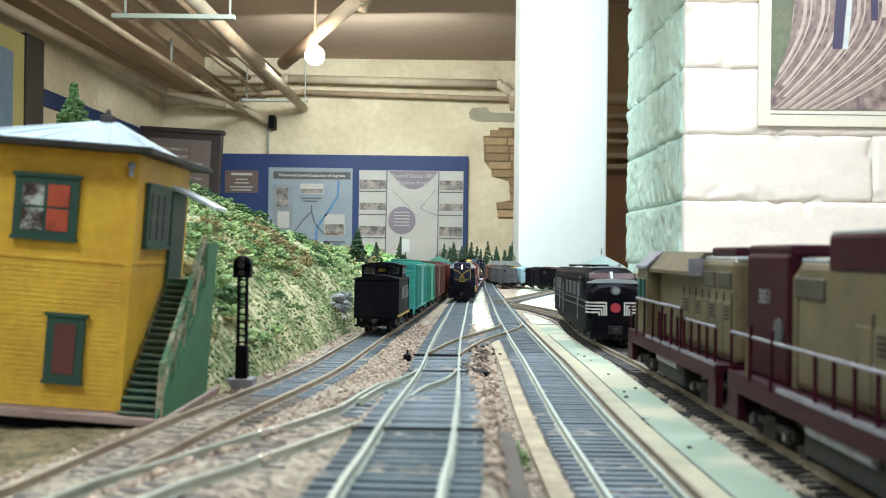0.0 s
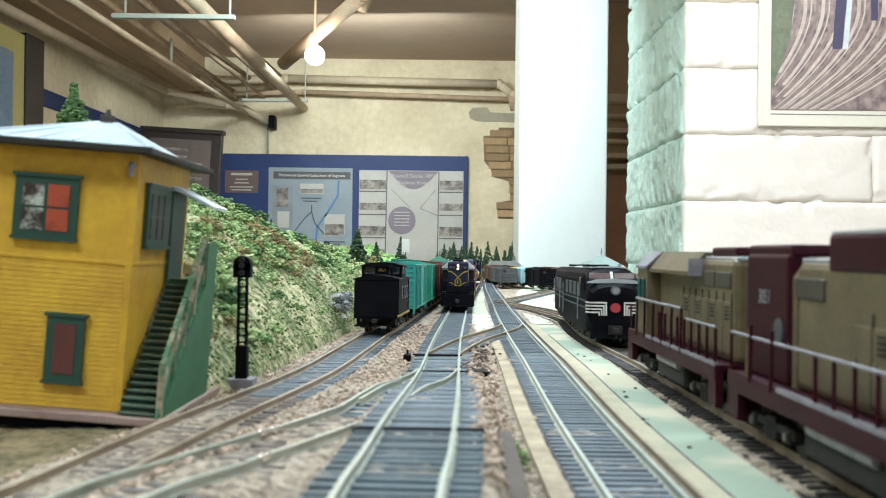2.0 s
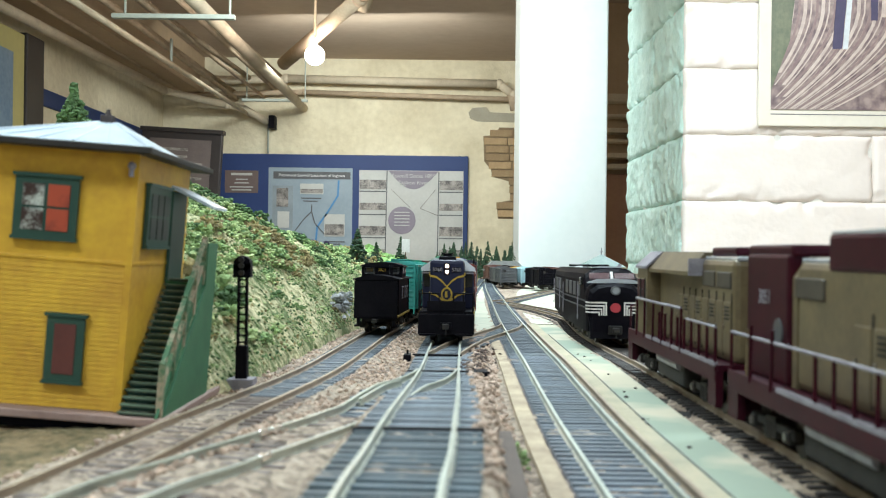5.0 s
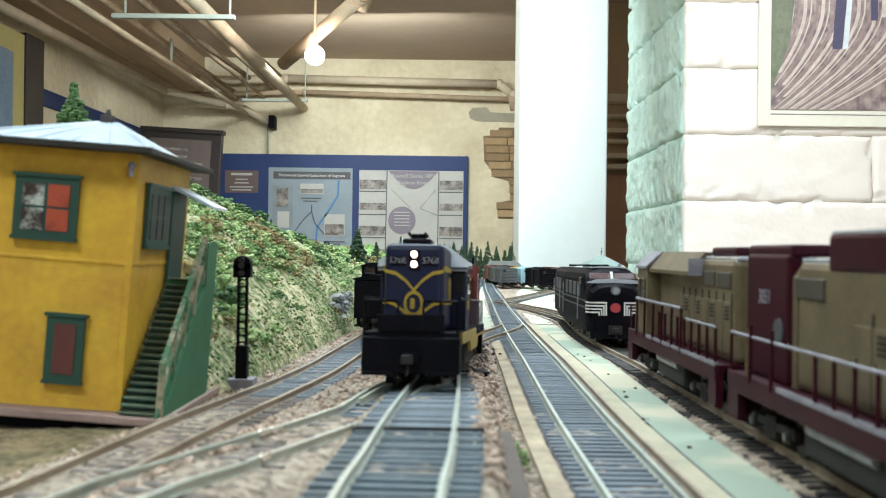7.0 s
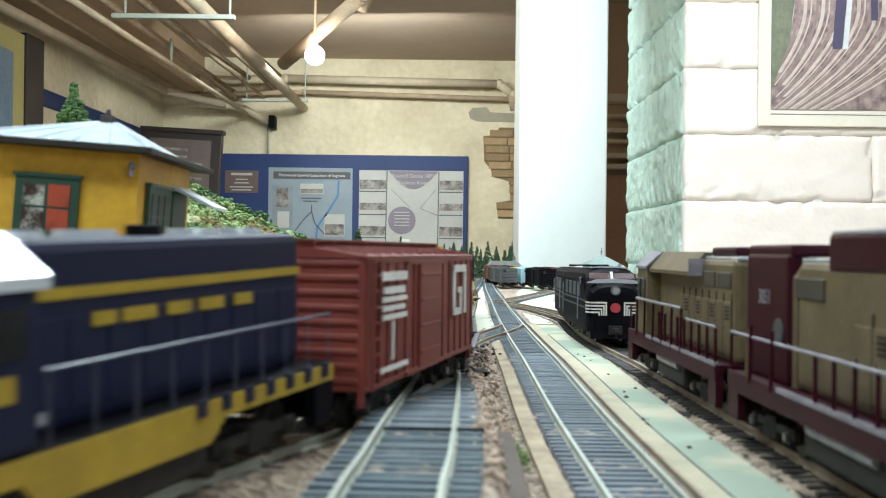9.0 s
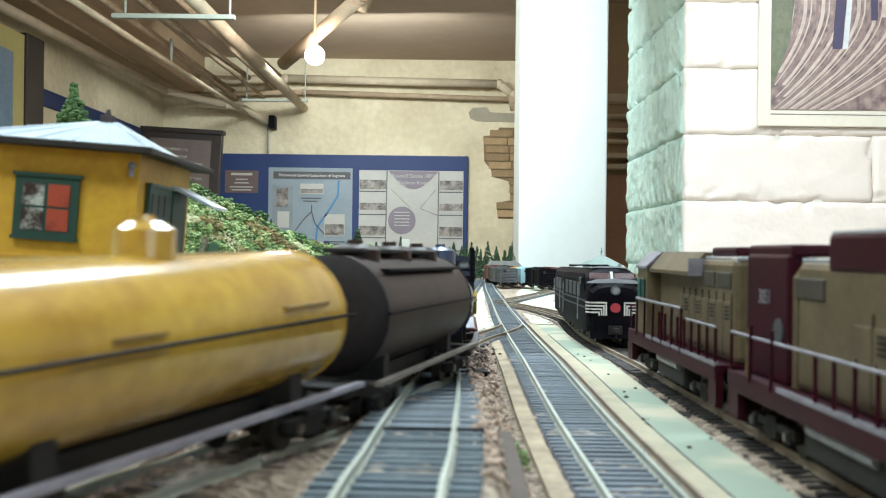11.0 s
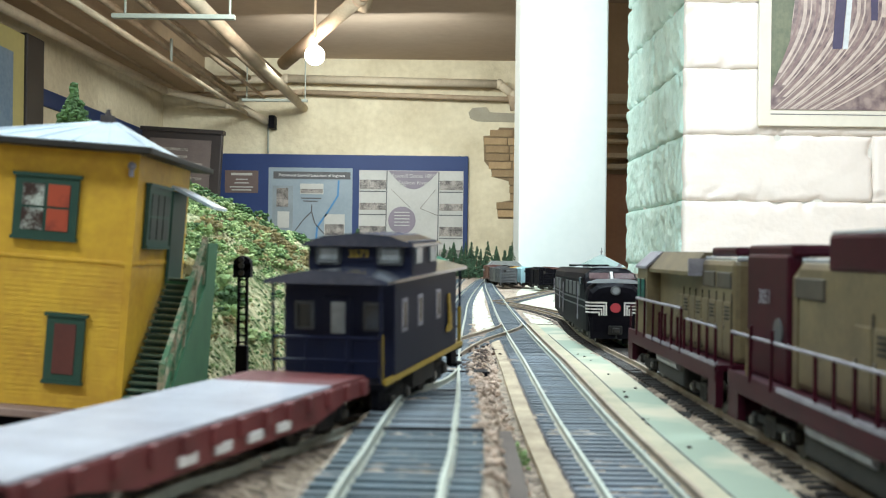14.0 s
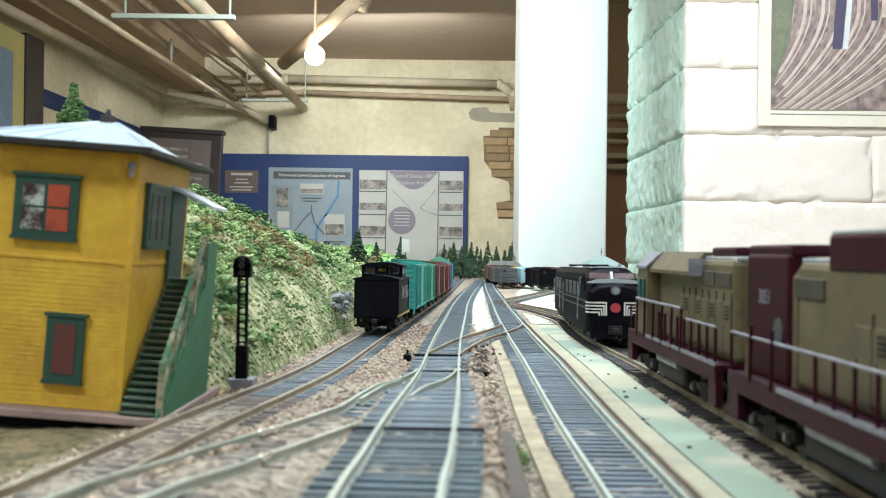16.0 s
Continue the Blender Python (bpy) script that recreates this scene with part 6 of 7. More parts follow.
        for k in range(8):
            x = -0.085 + 0.0110 * k
            part("hood_door", Bm().box(x, x + 0.0100, s * hw - 0.0004, s * hw + 0.0005, 0.0215, 0.0390, 0.0003), CREAM, t)
            part("door_seam", Bm().box(x - 0.0008, x - 0.0002, s * hw - 0.0004, s * hw + 0.0003, 0.0205, 0.0420), DARK, t)
            part("door_latch", Bm().box(x + 0.0078, x + 0.0088, s * hw, s * hw + 0.0009, 0.0300, 0.0312), STEEL, t)
            if k % 2 == 0:
                for q in range(4):
                    part("louvre", Bm().box(x + 0.0015, x + 0.0070, s * hw, s * hw + 0.0008, 0.0330 + 0.0013 * q, 0.0336 + 0.0013 * q), DARK, t)
        if maroon_cab:
            words("3051", 0.0062, GREY_RAIL, t, Matrix.Translation((0.0690, s * 0.0125, 0.0425)) @ Euler((radians(90), 0, radians(0 if s < 0 else 180))).to_matrix().to_4x4(), "road_number")
        if maroon_cab:
            part("roundel", Bm().cyl((0.0560, s * 0.0120, 0.0330), (0.0560, s * 0.0127, 0.0330), 0.0040, seg=24), GREY_CAR, t)
        part("sill", Bm().box(-0.0900, 0.0890, s * 0.0172 - 0.0006, s * 0.0172 + 0.0006, 0.0128, 0.0190, 0.0003), MAROON, t, "maroon side sill")
        part("sill_edge", Bm().box(-0.0900, 0.0400, s * 0.0174 - 0.0006, s * 0.0174 + 0.0006, 0.0181, 0.0194), GREY_RAIL, t, "pale sill edge")
        for x0, x1, zt in ((0.0705, 0.0715, 0.033),):
            part("grab_rail", Bm().cyl((x0, s * 0.0170, zf), (x0, s * 0.0170, zt), 0.0005, seg=6), CREAM, t)
        for k in range(9):
            x = -0.089 + k * 0.0125
            part("stanchion", Bm().cyl((x, s * 0.0174, zf), (x, s * 0.0174, 0.0308), 0.00055, seg=6), MAROON, t)
        part("handrail", Bm().cyl((-0.0895, s * 0.0174, 0.0310), (-0.0430 if not maroon_cab else 0.0860, s * 0.0174, 0.0310), 0.0005, seg=8), GREY_RAIL, t, "pale handrail")
        for x in ((-0.034, -0.016, 0.004, 0.024, 0.045, 0.065) if not maroon_cab else (0.045, 0.065)):
            part("stanchion", Bm().cyl((x, s * 0.0178, zf - 0.001), (x - 0.0012, s * 0.0178, 0.0345), 0.00055, seg=6), MAROON, t)
        if not maroon_cab:
            part("handrail", Bm().cyl((-0.0350, s * 0.0178, 0.0345), (0.0655, s * 0.0178, 0.0345), 0.0006, seg=8), GREY_RAIL, t, "pale handrail")
        for x0 in (0.0780, -0.0905):
            part("step_well", Bm().box(x0, x0 + 0.0108, s * 0.0166 - 0.0015, s * 0.0166 + 0.0010, 0.0045, 0.0165), MAROON, t)
        part("air_tank", Bm().cyl((-0.022, s * 0.0145, 0.0118), (0.020, s * 0.0145, 0.0118), 0.0024, seg=12), GREY_RAIL, t, "pale air tank")
    part("walkway", Bm().box(-0.0905, 0.0895, -0.0170, 0.0170, 0.0165, zf), MAROON, t)
    part("pilot", Bm().box(0.0875, 0.0910, -0.0172, 0.0172, 0.0045, 0.0185, 0.0006), MAROON, t)
    for yy in (-0.0165, -0.006, 0.006, 0.0165):
        part("end_post", Bm().cyl((0.0895, yy, 0.018), (0.0895, yy, 0.0300), 0.0005, seg=6), MAROON, t)
    part("end_rail", Bm().cyl((0.0895, -0.0165, 0.0300), (0.0895, 0.0165, 0.0300), 0.0005, seg=6), MAROON, t)
    part("fuel_tank", Bm().box(-0.028, 0.026, -0.0150, 0.0150, 0.0035, 0.0135, 0.0015), DARK, t)
    for s in (-1, 1):
        truck_parts(t, s * 0.0570, 0.0315, 0.0058, cap=STEEL)
        coupler(t, s * 0.0895, s)
    return t


stand(low_nose_loco("tan and maroon diesel switcher parked on the siding"), right_path, 0.438, 0.052).scale = (0.92, 1, 1)
stand(low_nose_loco("tan diesel switcher with a maroon end cab, coupled on the siding", True), right_path, 0.250, 0.057)
stand(cab_unit("black streamlined cab diesel with white lightning stripes"), right_path, 0.742, 0.05, True).scale = (1, 1, 0.945)
stand(cab_unit("black streamlined booster diesel without a cab", False), right_path, 0.925, 0.05, True).scale = (1, 1, 0.945)


# ---- signal tower ----
tower = thing("signal_tower", "yellow two-storey signal tower with green trim", "building", m=pose(-0.1055, 0.350, -0.0019, 0, 3.8, 0))
SIDING = mat("yellow_clapboard", (0.70, 0.42, 0.034), (0.50, 0.265, 0.026), 34, 0.55, bump=0.1, bscale=500, dist=0.0003, fine=0.3)
GREEN = mat("dark_green_trim", (0.016, 0.055, 0.042), (0.022, 0.068, 0.05), 60, 0.5)
STAIR_GREEN = mat("stair_green_paint", (0.022, 0.115, 0.052), (0.038, 0.155, 0.072), 90, 0.55, bump=0.1, bscale=500, dist=0.0003)
RED_BLIND = mat("red_blind", (0.40, 0.062, 0.026), (0.11, 0.018, 0.016), 55, 0.6, fine=0.2, lo=0.42, hi=0.58)
TIN = mat("pale_blue_tin_roof", (0.56, 0.64, 0.70), (0.40, 0.48, 0.56), 55, 0.3, 0.1)
BASEWOOD = mat("pinkish_platform", (0.36, 0.25, 0.22), (0.26, 0.17, 0.15), 60, 0.7)
W_, D_, H_ = 0.050, 0.072, 0.0895
part("core", Bm().box(-W_, -0.0006, 0.0006, D_, 0.003, H_), SIDING, tower)
n = 30
SPLIT = 0.0515
for k in range(n):
    hgt = (SPLIT - 0.003) / n
    z = 0.003 + hgt * k
    b = Bm().prism([(0.0007, z), (0.00020, z), (0.0004, z + hgt), (0.0007, z + hgt)], 0, -W_, 0.0)
    b.prism([(-0.0007, z), (-0.00020, z), (-0.0004, z + hgt), (-0.0007, z + hgt)], 1, 0.0, D_)
    part("clapboard", b, SIDING, tower)
part("upper_wall", Bm().box(-W_, -0.0004, 0.0004, 0.0010, SPLIT, H_), SIDING, tower, "smooth yellow upper wall")
part("upper_wall", Bm().box(-0.0010, -0.0003, 0.0004, D_, SPLIT, H_), SIDING, tower, "smooth yellow upper wall")
part("belt_board", Bm().box(-W_, 0.0002, -0.0002, 0.0010, SPLIT - 0.0006, SPLIT + 0.0006, 0.0002).box(-0.0010, 0.0002, 0.0, D_, SPLIT - 0.0006, SPLIT + 0.0006, 0.0002), SIDING, tower)
part("corner_board", Bm().box(-0.0018, 0.0004, -0.0004, 0.0012, 0.003, H_), SIDING, tower)


def tower_window(x0, x1, z0, z1, face, panes, pane_mats):
    """A window with frame and panes on the front (face 0) or side (face 1)."""
    def bx(u0, u1, d0, d1, a, c):
        return Bm().box(u0, u1, -d1, -d0, a, c) if face == 0 else Bm().box(d0, d1, u0, u1, a, c)
    fr = bx(x0, x1, 0, 0.0014, z0, z1)
    w = part("window", fr, GREEN, tower, "dark green window")
    fw = 0.0027
    nx, nz = panes
    for i in range(nx):
        for j in range(nz):
            a0 = x0 + fw + (x1 - x0 - 2 * fw) * i / nx + (0.0006 if i else 0)
            a1 = x0 + fw + (x1 - x0 - 2 * fw) * (i + 1) / nx - (0.0006 if i < nx - 1 else 0)
            c0 = z0 + fw + (z1 - z0 - 2 * fw) * j / nz + (0.0004 if j else 0)
            c1 = z0 + fw + (z1 - z0 - 2 * fw) * (j + 1) / nz - (0.0004 if j < nz - 1 else 0)
            part("pane", bx(a0, a1, 0.0008, 0.0017, c0, c1), pane_mats[(i + j * nx) % len(pane_mats)], w)
    part("sill", bx(x0 - 0.0004, x1 + 0.0004, 0, 0.0020, z0 - 0.0006, z0 + 0.0006), GREEN, w)
    part("lintel", bx(x0 - 0.0008, x1 + 0.0008, 0, 0.0020, z1 - 0.0004, z1 + 0.0008), GREEN, w)


CLUTTER = mat("cluttered_pane", (0.50, 0.54, 0.50), (0.05, 0.028, 0.026), 150, 0.3, fine=0.25, lo=0.47, hi=0.60)
DIM_PANE = mat("dim_green_pane", (0.022, 0.034, 0.028), (0.012, 0.018, 0.016), 120, 0.4, spec=0.25)
tower_window(-0.0392, -0.0184, 0.0577, 0.0782, 0, (2, 2), [CLUTTER, RED_BLIND, CLUTTER, RED_BLIND])
tower_window(-0.0254, -0.0130, 0.0114, 0.0332, 0, (1, 1), [mat("dark_red_blind", (0.13, 0.035, 0.03), (0.09, 0.028, 0.025), 60, 0.5)])
tower_window(0.0112, 0.0398, 0.0572, 0.0782, 1, (3, 2), [DIM_PANE])
part("side_door", Bm().box(0.0, 0.0012, 0.0440, 0.0640, 0.0440, 0.0780, 0.0002), GREEN, tower, "dark green door at the stair head")
eave_z = 0.0897
b = Bm()
e0, e1, f0, f1, ax = -W_ - 0.010, 0.0062, -0.008, D_ + 0.012, -W_ / 2 + 0.0022
apex = [b.bm.verts.new((ax + d, D_ / 2, eave_z + 0.0112)) for d in (-0.004, 0.004)]
lo = [b.bm.verts.new(p) for p in ((e0, f0, eave_z), (e1, f0, eave_z), (e1 - 0.0035, f1, eave_z - 0.0016), (e0, f1, eave_z))]
for f in ((lo[0], lo[1], apex[1], apex[0]), (lo[1], lo[2], apex[1]), (lo[2], lo[3], apex[0], apex[1]), (lo[3], lo[0], apex[0]), (lo[3], lo[2], lo[1], lo[0])):
    b.bm.faces.new(f)
roof = part("roof", b, TIN, tower, "pale blue tin hip roof")
part("eave_board", Bm().box(e0, e1, f0, f1, eave_z - 0.0022, eave_z - 0.0002, 0.0003), mat("dark_eave", (0.022, 0.018, 0.016), (0.015, 0.013, 0.012), 60, 0.6), roof)
for k in range(6):
    x = e0 + 0.006 + k * 0.0116
    xt = ax + (x - ax) * 0.15
    part("roof_seam", Bm().cyl((x, f0, eave_z + 0.0004), (xt, D_ / 2 - 0.003, eave_z + 0.0104), 0.00022, seg=6), TIN, roof)
part("chimney", Bm().box(ax - 0.0022, ax + 0.0022, D_ / 2 - 0.002, D_ / 2 + 0.002, eave_z + 0.009, eave_z + 0.0134, 0.0003).cyl((ax, D_ / 2, eave_z + 0.0131), (ax, D_ / 2, eave_z + 0.0156), 0.0012, 0.0006), mat("dark_chimney", (0.06, 0.045, 0.045), None, 60, 0.7), roof)
part("wall_lamp", Bm().cyl((-0.0015, -0.0022, 0.0800), (-0.0015, -0.0022, 0.0845), 0.0008).ball((-0.0015, -0.0022, 0.0835), 0.0014), GREY_RAIL, tower)
porch = part("porch_roof", Bm().prism([(0.0, 0.0790), (0.016, 0.0725), (0.016, 0.0735), (0.0, 0.0802)], 1, 0.0440, 0.0680), TIN, tower, "pale tin porch roof")
# stair on the side wall
SX0, SX1 = 0.0008, 0.0135
TREAD = mat("worn_green_tread", (0.12, 0.16, 0.11), (0.06, 0.10, 0.065), 160, 0.7, rand=0.25)
steps = 21
for k in range(steps):
    z = 0.0035 + 0.0420 * k / (steps - 1)
    yy = -0.0055 + 0.0490 * k / (steps - 1)
    part("stair_tread", Bm().box(SX0, SX1, yy, yy + 0.0030, z, z + 0.0006), TREAD, tower)
    part("stair_riser", Bm().box(SX0, SX1, yy + 0.0026, yy + 0.0030, z - 0.0016, z), GREEN, tower)
part("stringer", Bm().prism([(-0.0075, 0.003), (-0.0040, 0.003), (0.0455, 0.0460), (0.0420, 0.0485)], 0, SX1, SX1 + 0.0008), STAIR_GREEN, tower)
part("stair_panel", Bm().prism([(-0.0040, 0.0025), (0.0600, 0.0025), (0.0600, 0.0600), (0.0440, 0.0600), (0.0440, 0.0440)], 0, SX1 + 0.0008, SX1 + 0.0018), STAIR_GREEN, tower, "green boarded stair side")
part("landing", Bm().box(SX0, SX1, 0.0435, 0.0600, 0.0435, 0.0450), STAIR_GREEN, tower)
RAILWOOD = mat("worn_stair_rail", (0.36, 0.29, 0.20), (0.045, 0.13, 0.06), 70, 0.6, lo=0.44, hi=0.56)
for y0, z0, y1, z1 in ((-0.004, 0.0185, 0.0435, 0.0600), (-0.004, 0.0110, 0.0435, 0.0520)):
    part("stair_rail", Bm().prism([(y0, z0), (y0, z0 + 0.0018), (y1, z1 + 0.0018), (y1, z1)], 0, SX1 - 0.0004, SX1 + 0.0012), RAILWOOD, tower)
for k in range(5):
    yy = -0.0035 + k * 0.0118
    z = 0.003 + k * 0.0104
    part("stair_post", Bm().box(SX1 - 0.0006, SX1 + 0.0014, yy - 0.0008, yy + 0.0008, z, z + 0.0175), RAILWOOD, tower)
deck = part("tower_platform", Bm().box(-0.085, 0.0165, -0.0080, 0.0800, 0.0002, 0.0028, 0.0004), BASEWOOD)
# black beams added to carry the platform and hold the gap's shade
for _y in (-0.0030, 0.0720):
    part("skid", Bm().box(-0.084, 0.0150, _y, _y + 0.0040, -0.0036, 0.0002), BLACK, deck, "added black beam in the shaded gap")
deck.matrix_world = pose(-0.1055, 0.350, -0.0019, 0, 3.8, 0)
tagged(deck, "pinkish brown platform under the signal tower", "platform")

# ---- lattice signal ----
sg = thing("railway_signal", "black lattice signal mast with a round head", "signal", m=pose(-0.0838, 0.449, base(0.449) - 0.004))
part("footing", Bm().box(-0.0055, 0.0055, -0.0055, 0.0055, 0.0, 0.0048, 0.0004), GREY_RAIL, sg, "pale concrete footing")
part("relay_case", Bm().box(-0.0024, 0.0024, -0.0024, 0.0024, 0.0045, 0.0185, 0.0004), BLACK, sg)
lm = Bm()
for sx in (-1, 1):
    for sy in (-1, 1):
        lm.box(sx * 0.0017 - 0.0004, sx * 0.0017 + 0.0004, sy * 0.0012 - 0.0004, sy * 0.0012 + 0.0004, 0.018, 0.0480)
part("mast", lm, BLACK, sg)
for k in range(10):
    part("rung", Bm().box(-0.0017, 0.0017, -0.0014, -0.0010, 0.0195 + 0.0029 * k, 0.0202 + 0.0029 * k), BLACK, sg)
part("head", Bm().cyl((0, -0.0030, 0.0525), (0, 0.0025, 0.0525), 0.0036, seg=24).box(-0.0036, 0.0036, -0.0030, 0.0025, 0.0470, 0.0525), BLACK, sg, "black round signal head")
for z in (0.0490, 0.0520, 0.0545):
    part("hood", Bm().cyl((0, -0.0052, z), (0, -0.0028, z), 0.0012, seg=14), DARK, sg)
    part("lens", Bm().cyl((0, -0.0036, z), (0, -0.0031, z), 0.0009, seg=14), WINDOW, sg)


# ---- hillside, trees, far yard ----
hx = np.concatenate([np.linspace(-1.1, -0.42, 30), np.linspace(-0.41, 0.02, 150)])
hy = np.concatenate([np.linspace(0.36, 1.4, 210), np.linspace(1.41, 2.9, 90)])
hill = tagged(new("hillside", from_arrays("hillside", *sheet(hx, hy, lambda x, y: max(hill_z(x, y), base(y) - 0.02)), SCRUB, True)), "steep green scrubby model hillside", "hill", kind="structure")

LEAF_LIGHT = mat("pale_foam_foliage", (0.50, 0.58, 0.29), (0.27, 0.36, 0.15), 60, 0.95, bump=0.6, bscale=700, dist=0.001, island=True, rand=0.35)
LEAF_MID = mat("mid_green_foam_foliage", (0.27, 0.38, 0.15), (0.13, 0.21, 0.075), 60, 0.95, bump=0.6, bscale=700, dist=0.001, island=True, rand=0.35)
LEAF_DARK = mat("dark_foam_foliage", (0.11, 0.20, 0.075), (0.045, 0.09, 0.035), 60, 0.95, bump=0.6, bscale=700, dist=0.001, island=True, rand=0.35)
LEAF_BROWN = mat("brown_foam_foliage", (0.34, 0.28, 0.13), (0.18, 0.145, 0.065), 60, 0.95, bump=0.6, bscale=700, dist=0.001, island=True, rand=0.35)
LEAF_BRIGHT = mat("bright_green_foliage", (0.22, 0.38, 0.12), (0.13, 0.26, 0.07), 60, 0.95, island=True, rand=0.25)
FIR = mat("dark_fir_needles", (0.035, 0.075, 0.035), (0.02, 0.045, 0.022), 90, 0.95, island=True, rand=0.35)
BARK = mat("tree_bark", (0.12, 0.08, 0.05), (0.07, 0.05, 0.03), 200, 0.9)
_t = (1 + 5 ** 0.5) / 2
ICO_V = np.array([(-1, _t, 0), (1, _t, 0), (-1, -_t, 0), (1, -_t, 0), (0, -1, _t), (0, 1, _t), (0, -1, -_t), (0, 1, -_t), (_t, 0, -1), (_t, 0, 1), (-_t, 0, -1), (-_t, 0, 1)]) / 1.902
ICO_F = np.array([(0, 11, 5), (0, 5, 1), (0, 1, 7), (0, 7, 10), (0, 10, 11), (1, 5, 9), (5, 11, 4), (11, 10, 2), (10, 7, 6), (7, 1, 8), (3, 9, 4), (3, 4, 2), (3, 2, 6), (3, 6, 8), (3, 8, 9), (4, 9, 5), (2, 4, 11), (6, 2, 10), (8, 6, 7), (9, 8, 1)])


def clumps(spots, rnd):
    """Ragged little lumps at spots of (x, y, z, r)."""
    V, F = [], []
    for i, (x, y, z, r) in enumerate(spots):
        s = rnd.uniform(0.55, 1.35, (12, 1)) * np.array([[1, 1, 0.8]])
        V.append(ICO_V * s * r + np.array([x, y, z]))
        F.append(ICO_F + 12 * i)
    return np.concatenate(V), np.concatenate(F)


rng = np.random.default_rng(5)
bins = {"light": [], "mid": [], "dark": [], "brown": []}


def bush(x, y, z, R, n, key):
    """A low bush: little lumps over a half dome, darker ones low down inside."""
    for _ in range(n):
        a, e = rng.uniform(0, 2 * math.pi), math.asin(rng.uniform(-0.15, 1.0))
        q = R * rng.uniform(0.55, 1.05)
        p = (x + q * math.cos(a) * math.cos(e), y + q * math.sin(a) * math.cos(e), z + 0.72 * q * math.sin(e))
        bins["dark" if key in ("light", "mid") and rng.random() < 0.14 else key].append((*p, R * rng.uniform(0.13, 0.28)))


for _ in range(6400):
    y = rng.uniform(0.44, 2.3) if rng.random() < 0.6 else rng.uniform(0.44, 1.2)
    x = left_x(y) - 0.036 - abs(rng.normal(0, 1)) * 0.115
    z = hill_z(x, y)
    dens = noise.noise(Vector((x * 17, y * 17, 11)))
    up = smooth01((z - base(y) - 0.022) / 0.055)
    if rng.random() > 0.09 + 0.14 * max(0.0, dens) + 0.76 * up * (0.50 + 1.2 * dens):
        continue
    kind = noise.noise(Vector((x * 13 + 40, y * 13, 2))) + (0.16 if y < 0.8 else 0.0)
    key = "brown" if kind > 0.27 else ("dark" if kind < -0.25 else ("mid" if rng.random() < 0.5 else "light"))
    R = rng.uniform(0.0030, 0.0075) * (0.75 + 0.5 * up) * (1 + 0.4 * smooth01((y - 1.0) / 0.8))
    bush(x, y, z + R * 0.1, R, int(rng.integers(18, 34)), key)
for _ in range(9000):
    y = rng.uniform(0.42, 1.5)
    x = left_x(y) - 0.029 - rng.uniform(0, 1) ** 1.5 * 0.14
    r = rng.uniform(0.0004, 0.0011)
    bins[("light", "mid", "dark", "brown", "dark")[int(rng.integers(0, 5))]].append((x, y, hill_z(x, y) + r * rng.uniform(0.0, 0.8), r))
# lush growth round the foot of the signal
for x, y, R, key in ((-0.103, 0.505, 0.010, "mid"), (-0.112, 0.487, 0.011, "dark"), (-0.118, 0.520, 0.013, "mid"), (-0.104, 0.470, 0.006, "light"), (-0.095, 0.515, 0.007, "light"), (-0.128, 0.500, 0.012, "brown"), (-0.090, 0.535, 0.006, "mid"), (-0.108, 0.540, 0.010, "dark")):
    bush(x, y, hill_z(x, y) - 0.001, R, 90, key)
# dry brown growth above the stair and the signal
for _ in range(70):
    y = rng.uniform(0.50, 0.80)
    x = left_x(y) - rng.uniform(0.062, 0.115)
    R = rng.uniform(0.004, 0.009)
    bush(x, y, hill_z(x, y), R, 30, "brown" if rng.random() < 0.45 else "mid")
for key, m in (("light", LEAF_LIGHT), ("mid", LEAF_MID), ("dark", LEAF_DARK), ("brown", LEAF_BROWN)):
    tagged(new("hillside_bushes", from_arrays("hillside_bushes", *clumps(bins[key], rng), m)), {"light": "pale green foam bushes on the hillside", "mid": "mid green foam bushes on the hillside", "dark": "dark green foam bushes on the hillside", "brown": "brown dry foam bushes on the hillside"}[key], "bushes", kind="stuff")


def fir(x, y, z, tall, wide, material, label="small dark green model fir tree", seed=0, bushy=False):
    r = np.random.default_rng(seed + 3)
    t = thing("fir_tree", label, "tree", "model firs", m=pose(x, y, z))
    part("trunk", Bm().cyl((0, 0, -0.003), (0, 0, tall * 0.9), wide * 0.07, wide * 0.02, 7), BARK, t)
    spots = []
    n = 150 if not bushy else 900
    for k in range(n):
        f = (k + 0.5) / n
        h = tall * (0.10 + 0.90 * f)
        rad = wide * 0.5 * ((1 - f) + 0.03) * (1 if not bushy else 0.6 + 0.6 * abs(math.sin(f * 7)))
        a = r.uniform(0, 2 * math.pi)
        q = rad * r.uniform(0.35, 1.05)
        spots.append((q * math.cos(a), q * math.sin(a), h, wide * r.uniform(0.06, 0.12) * (0.5 if bushy else 1.15 - 0.65 * f)))
    part("crown", from_arrays("crown", *clumps(spots, r), material), None, t)
    return t


def on_hill(x, y):
    return max(hill_z(x, y), base(y) - 0.004)


fir(-0.104, 1.30, on_hill(-0.104, 1.30), 0.044, 0.030, FIR, seed=1)
fir(-0.095, 1.52, on_hill(-0.095, 1.52), 0.032, 0.020, FIR, seed=2)
fir(-0.068, 1.72, on_hill(-0.068, 1.72), 0.054, 0.026, FIR, seed=3)
fir(-0.190, 1.18, on_hill(-0.19, 1.18), 0.030, 0.013, FIR, seed=4)
fir(-0.106, 1.62, on_hill(-0.106, 1.62), 0.018, 0.014, FIR, seed=6)
# leafy tree behind the tower
fir(-0.300, 0.865, on_hill(-0.30, 0.865) - 0.01, 0.084, 0.050, LEAF_DARK, "ragged green model tree behind the tower roof", 9, True)
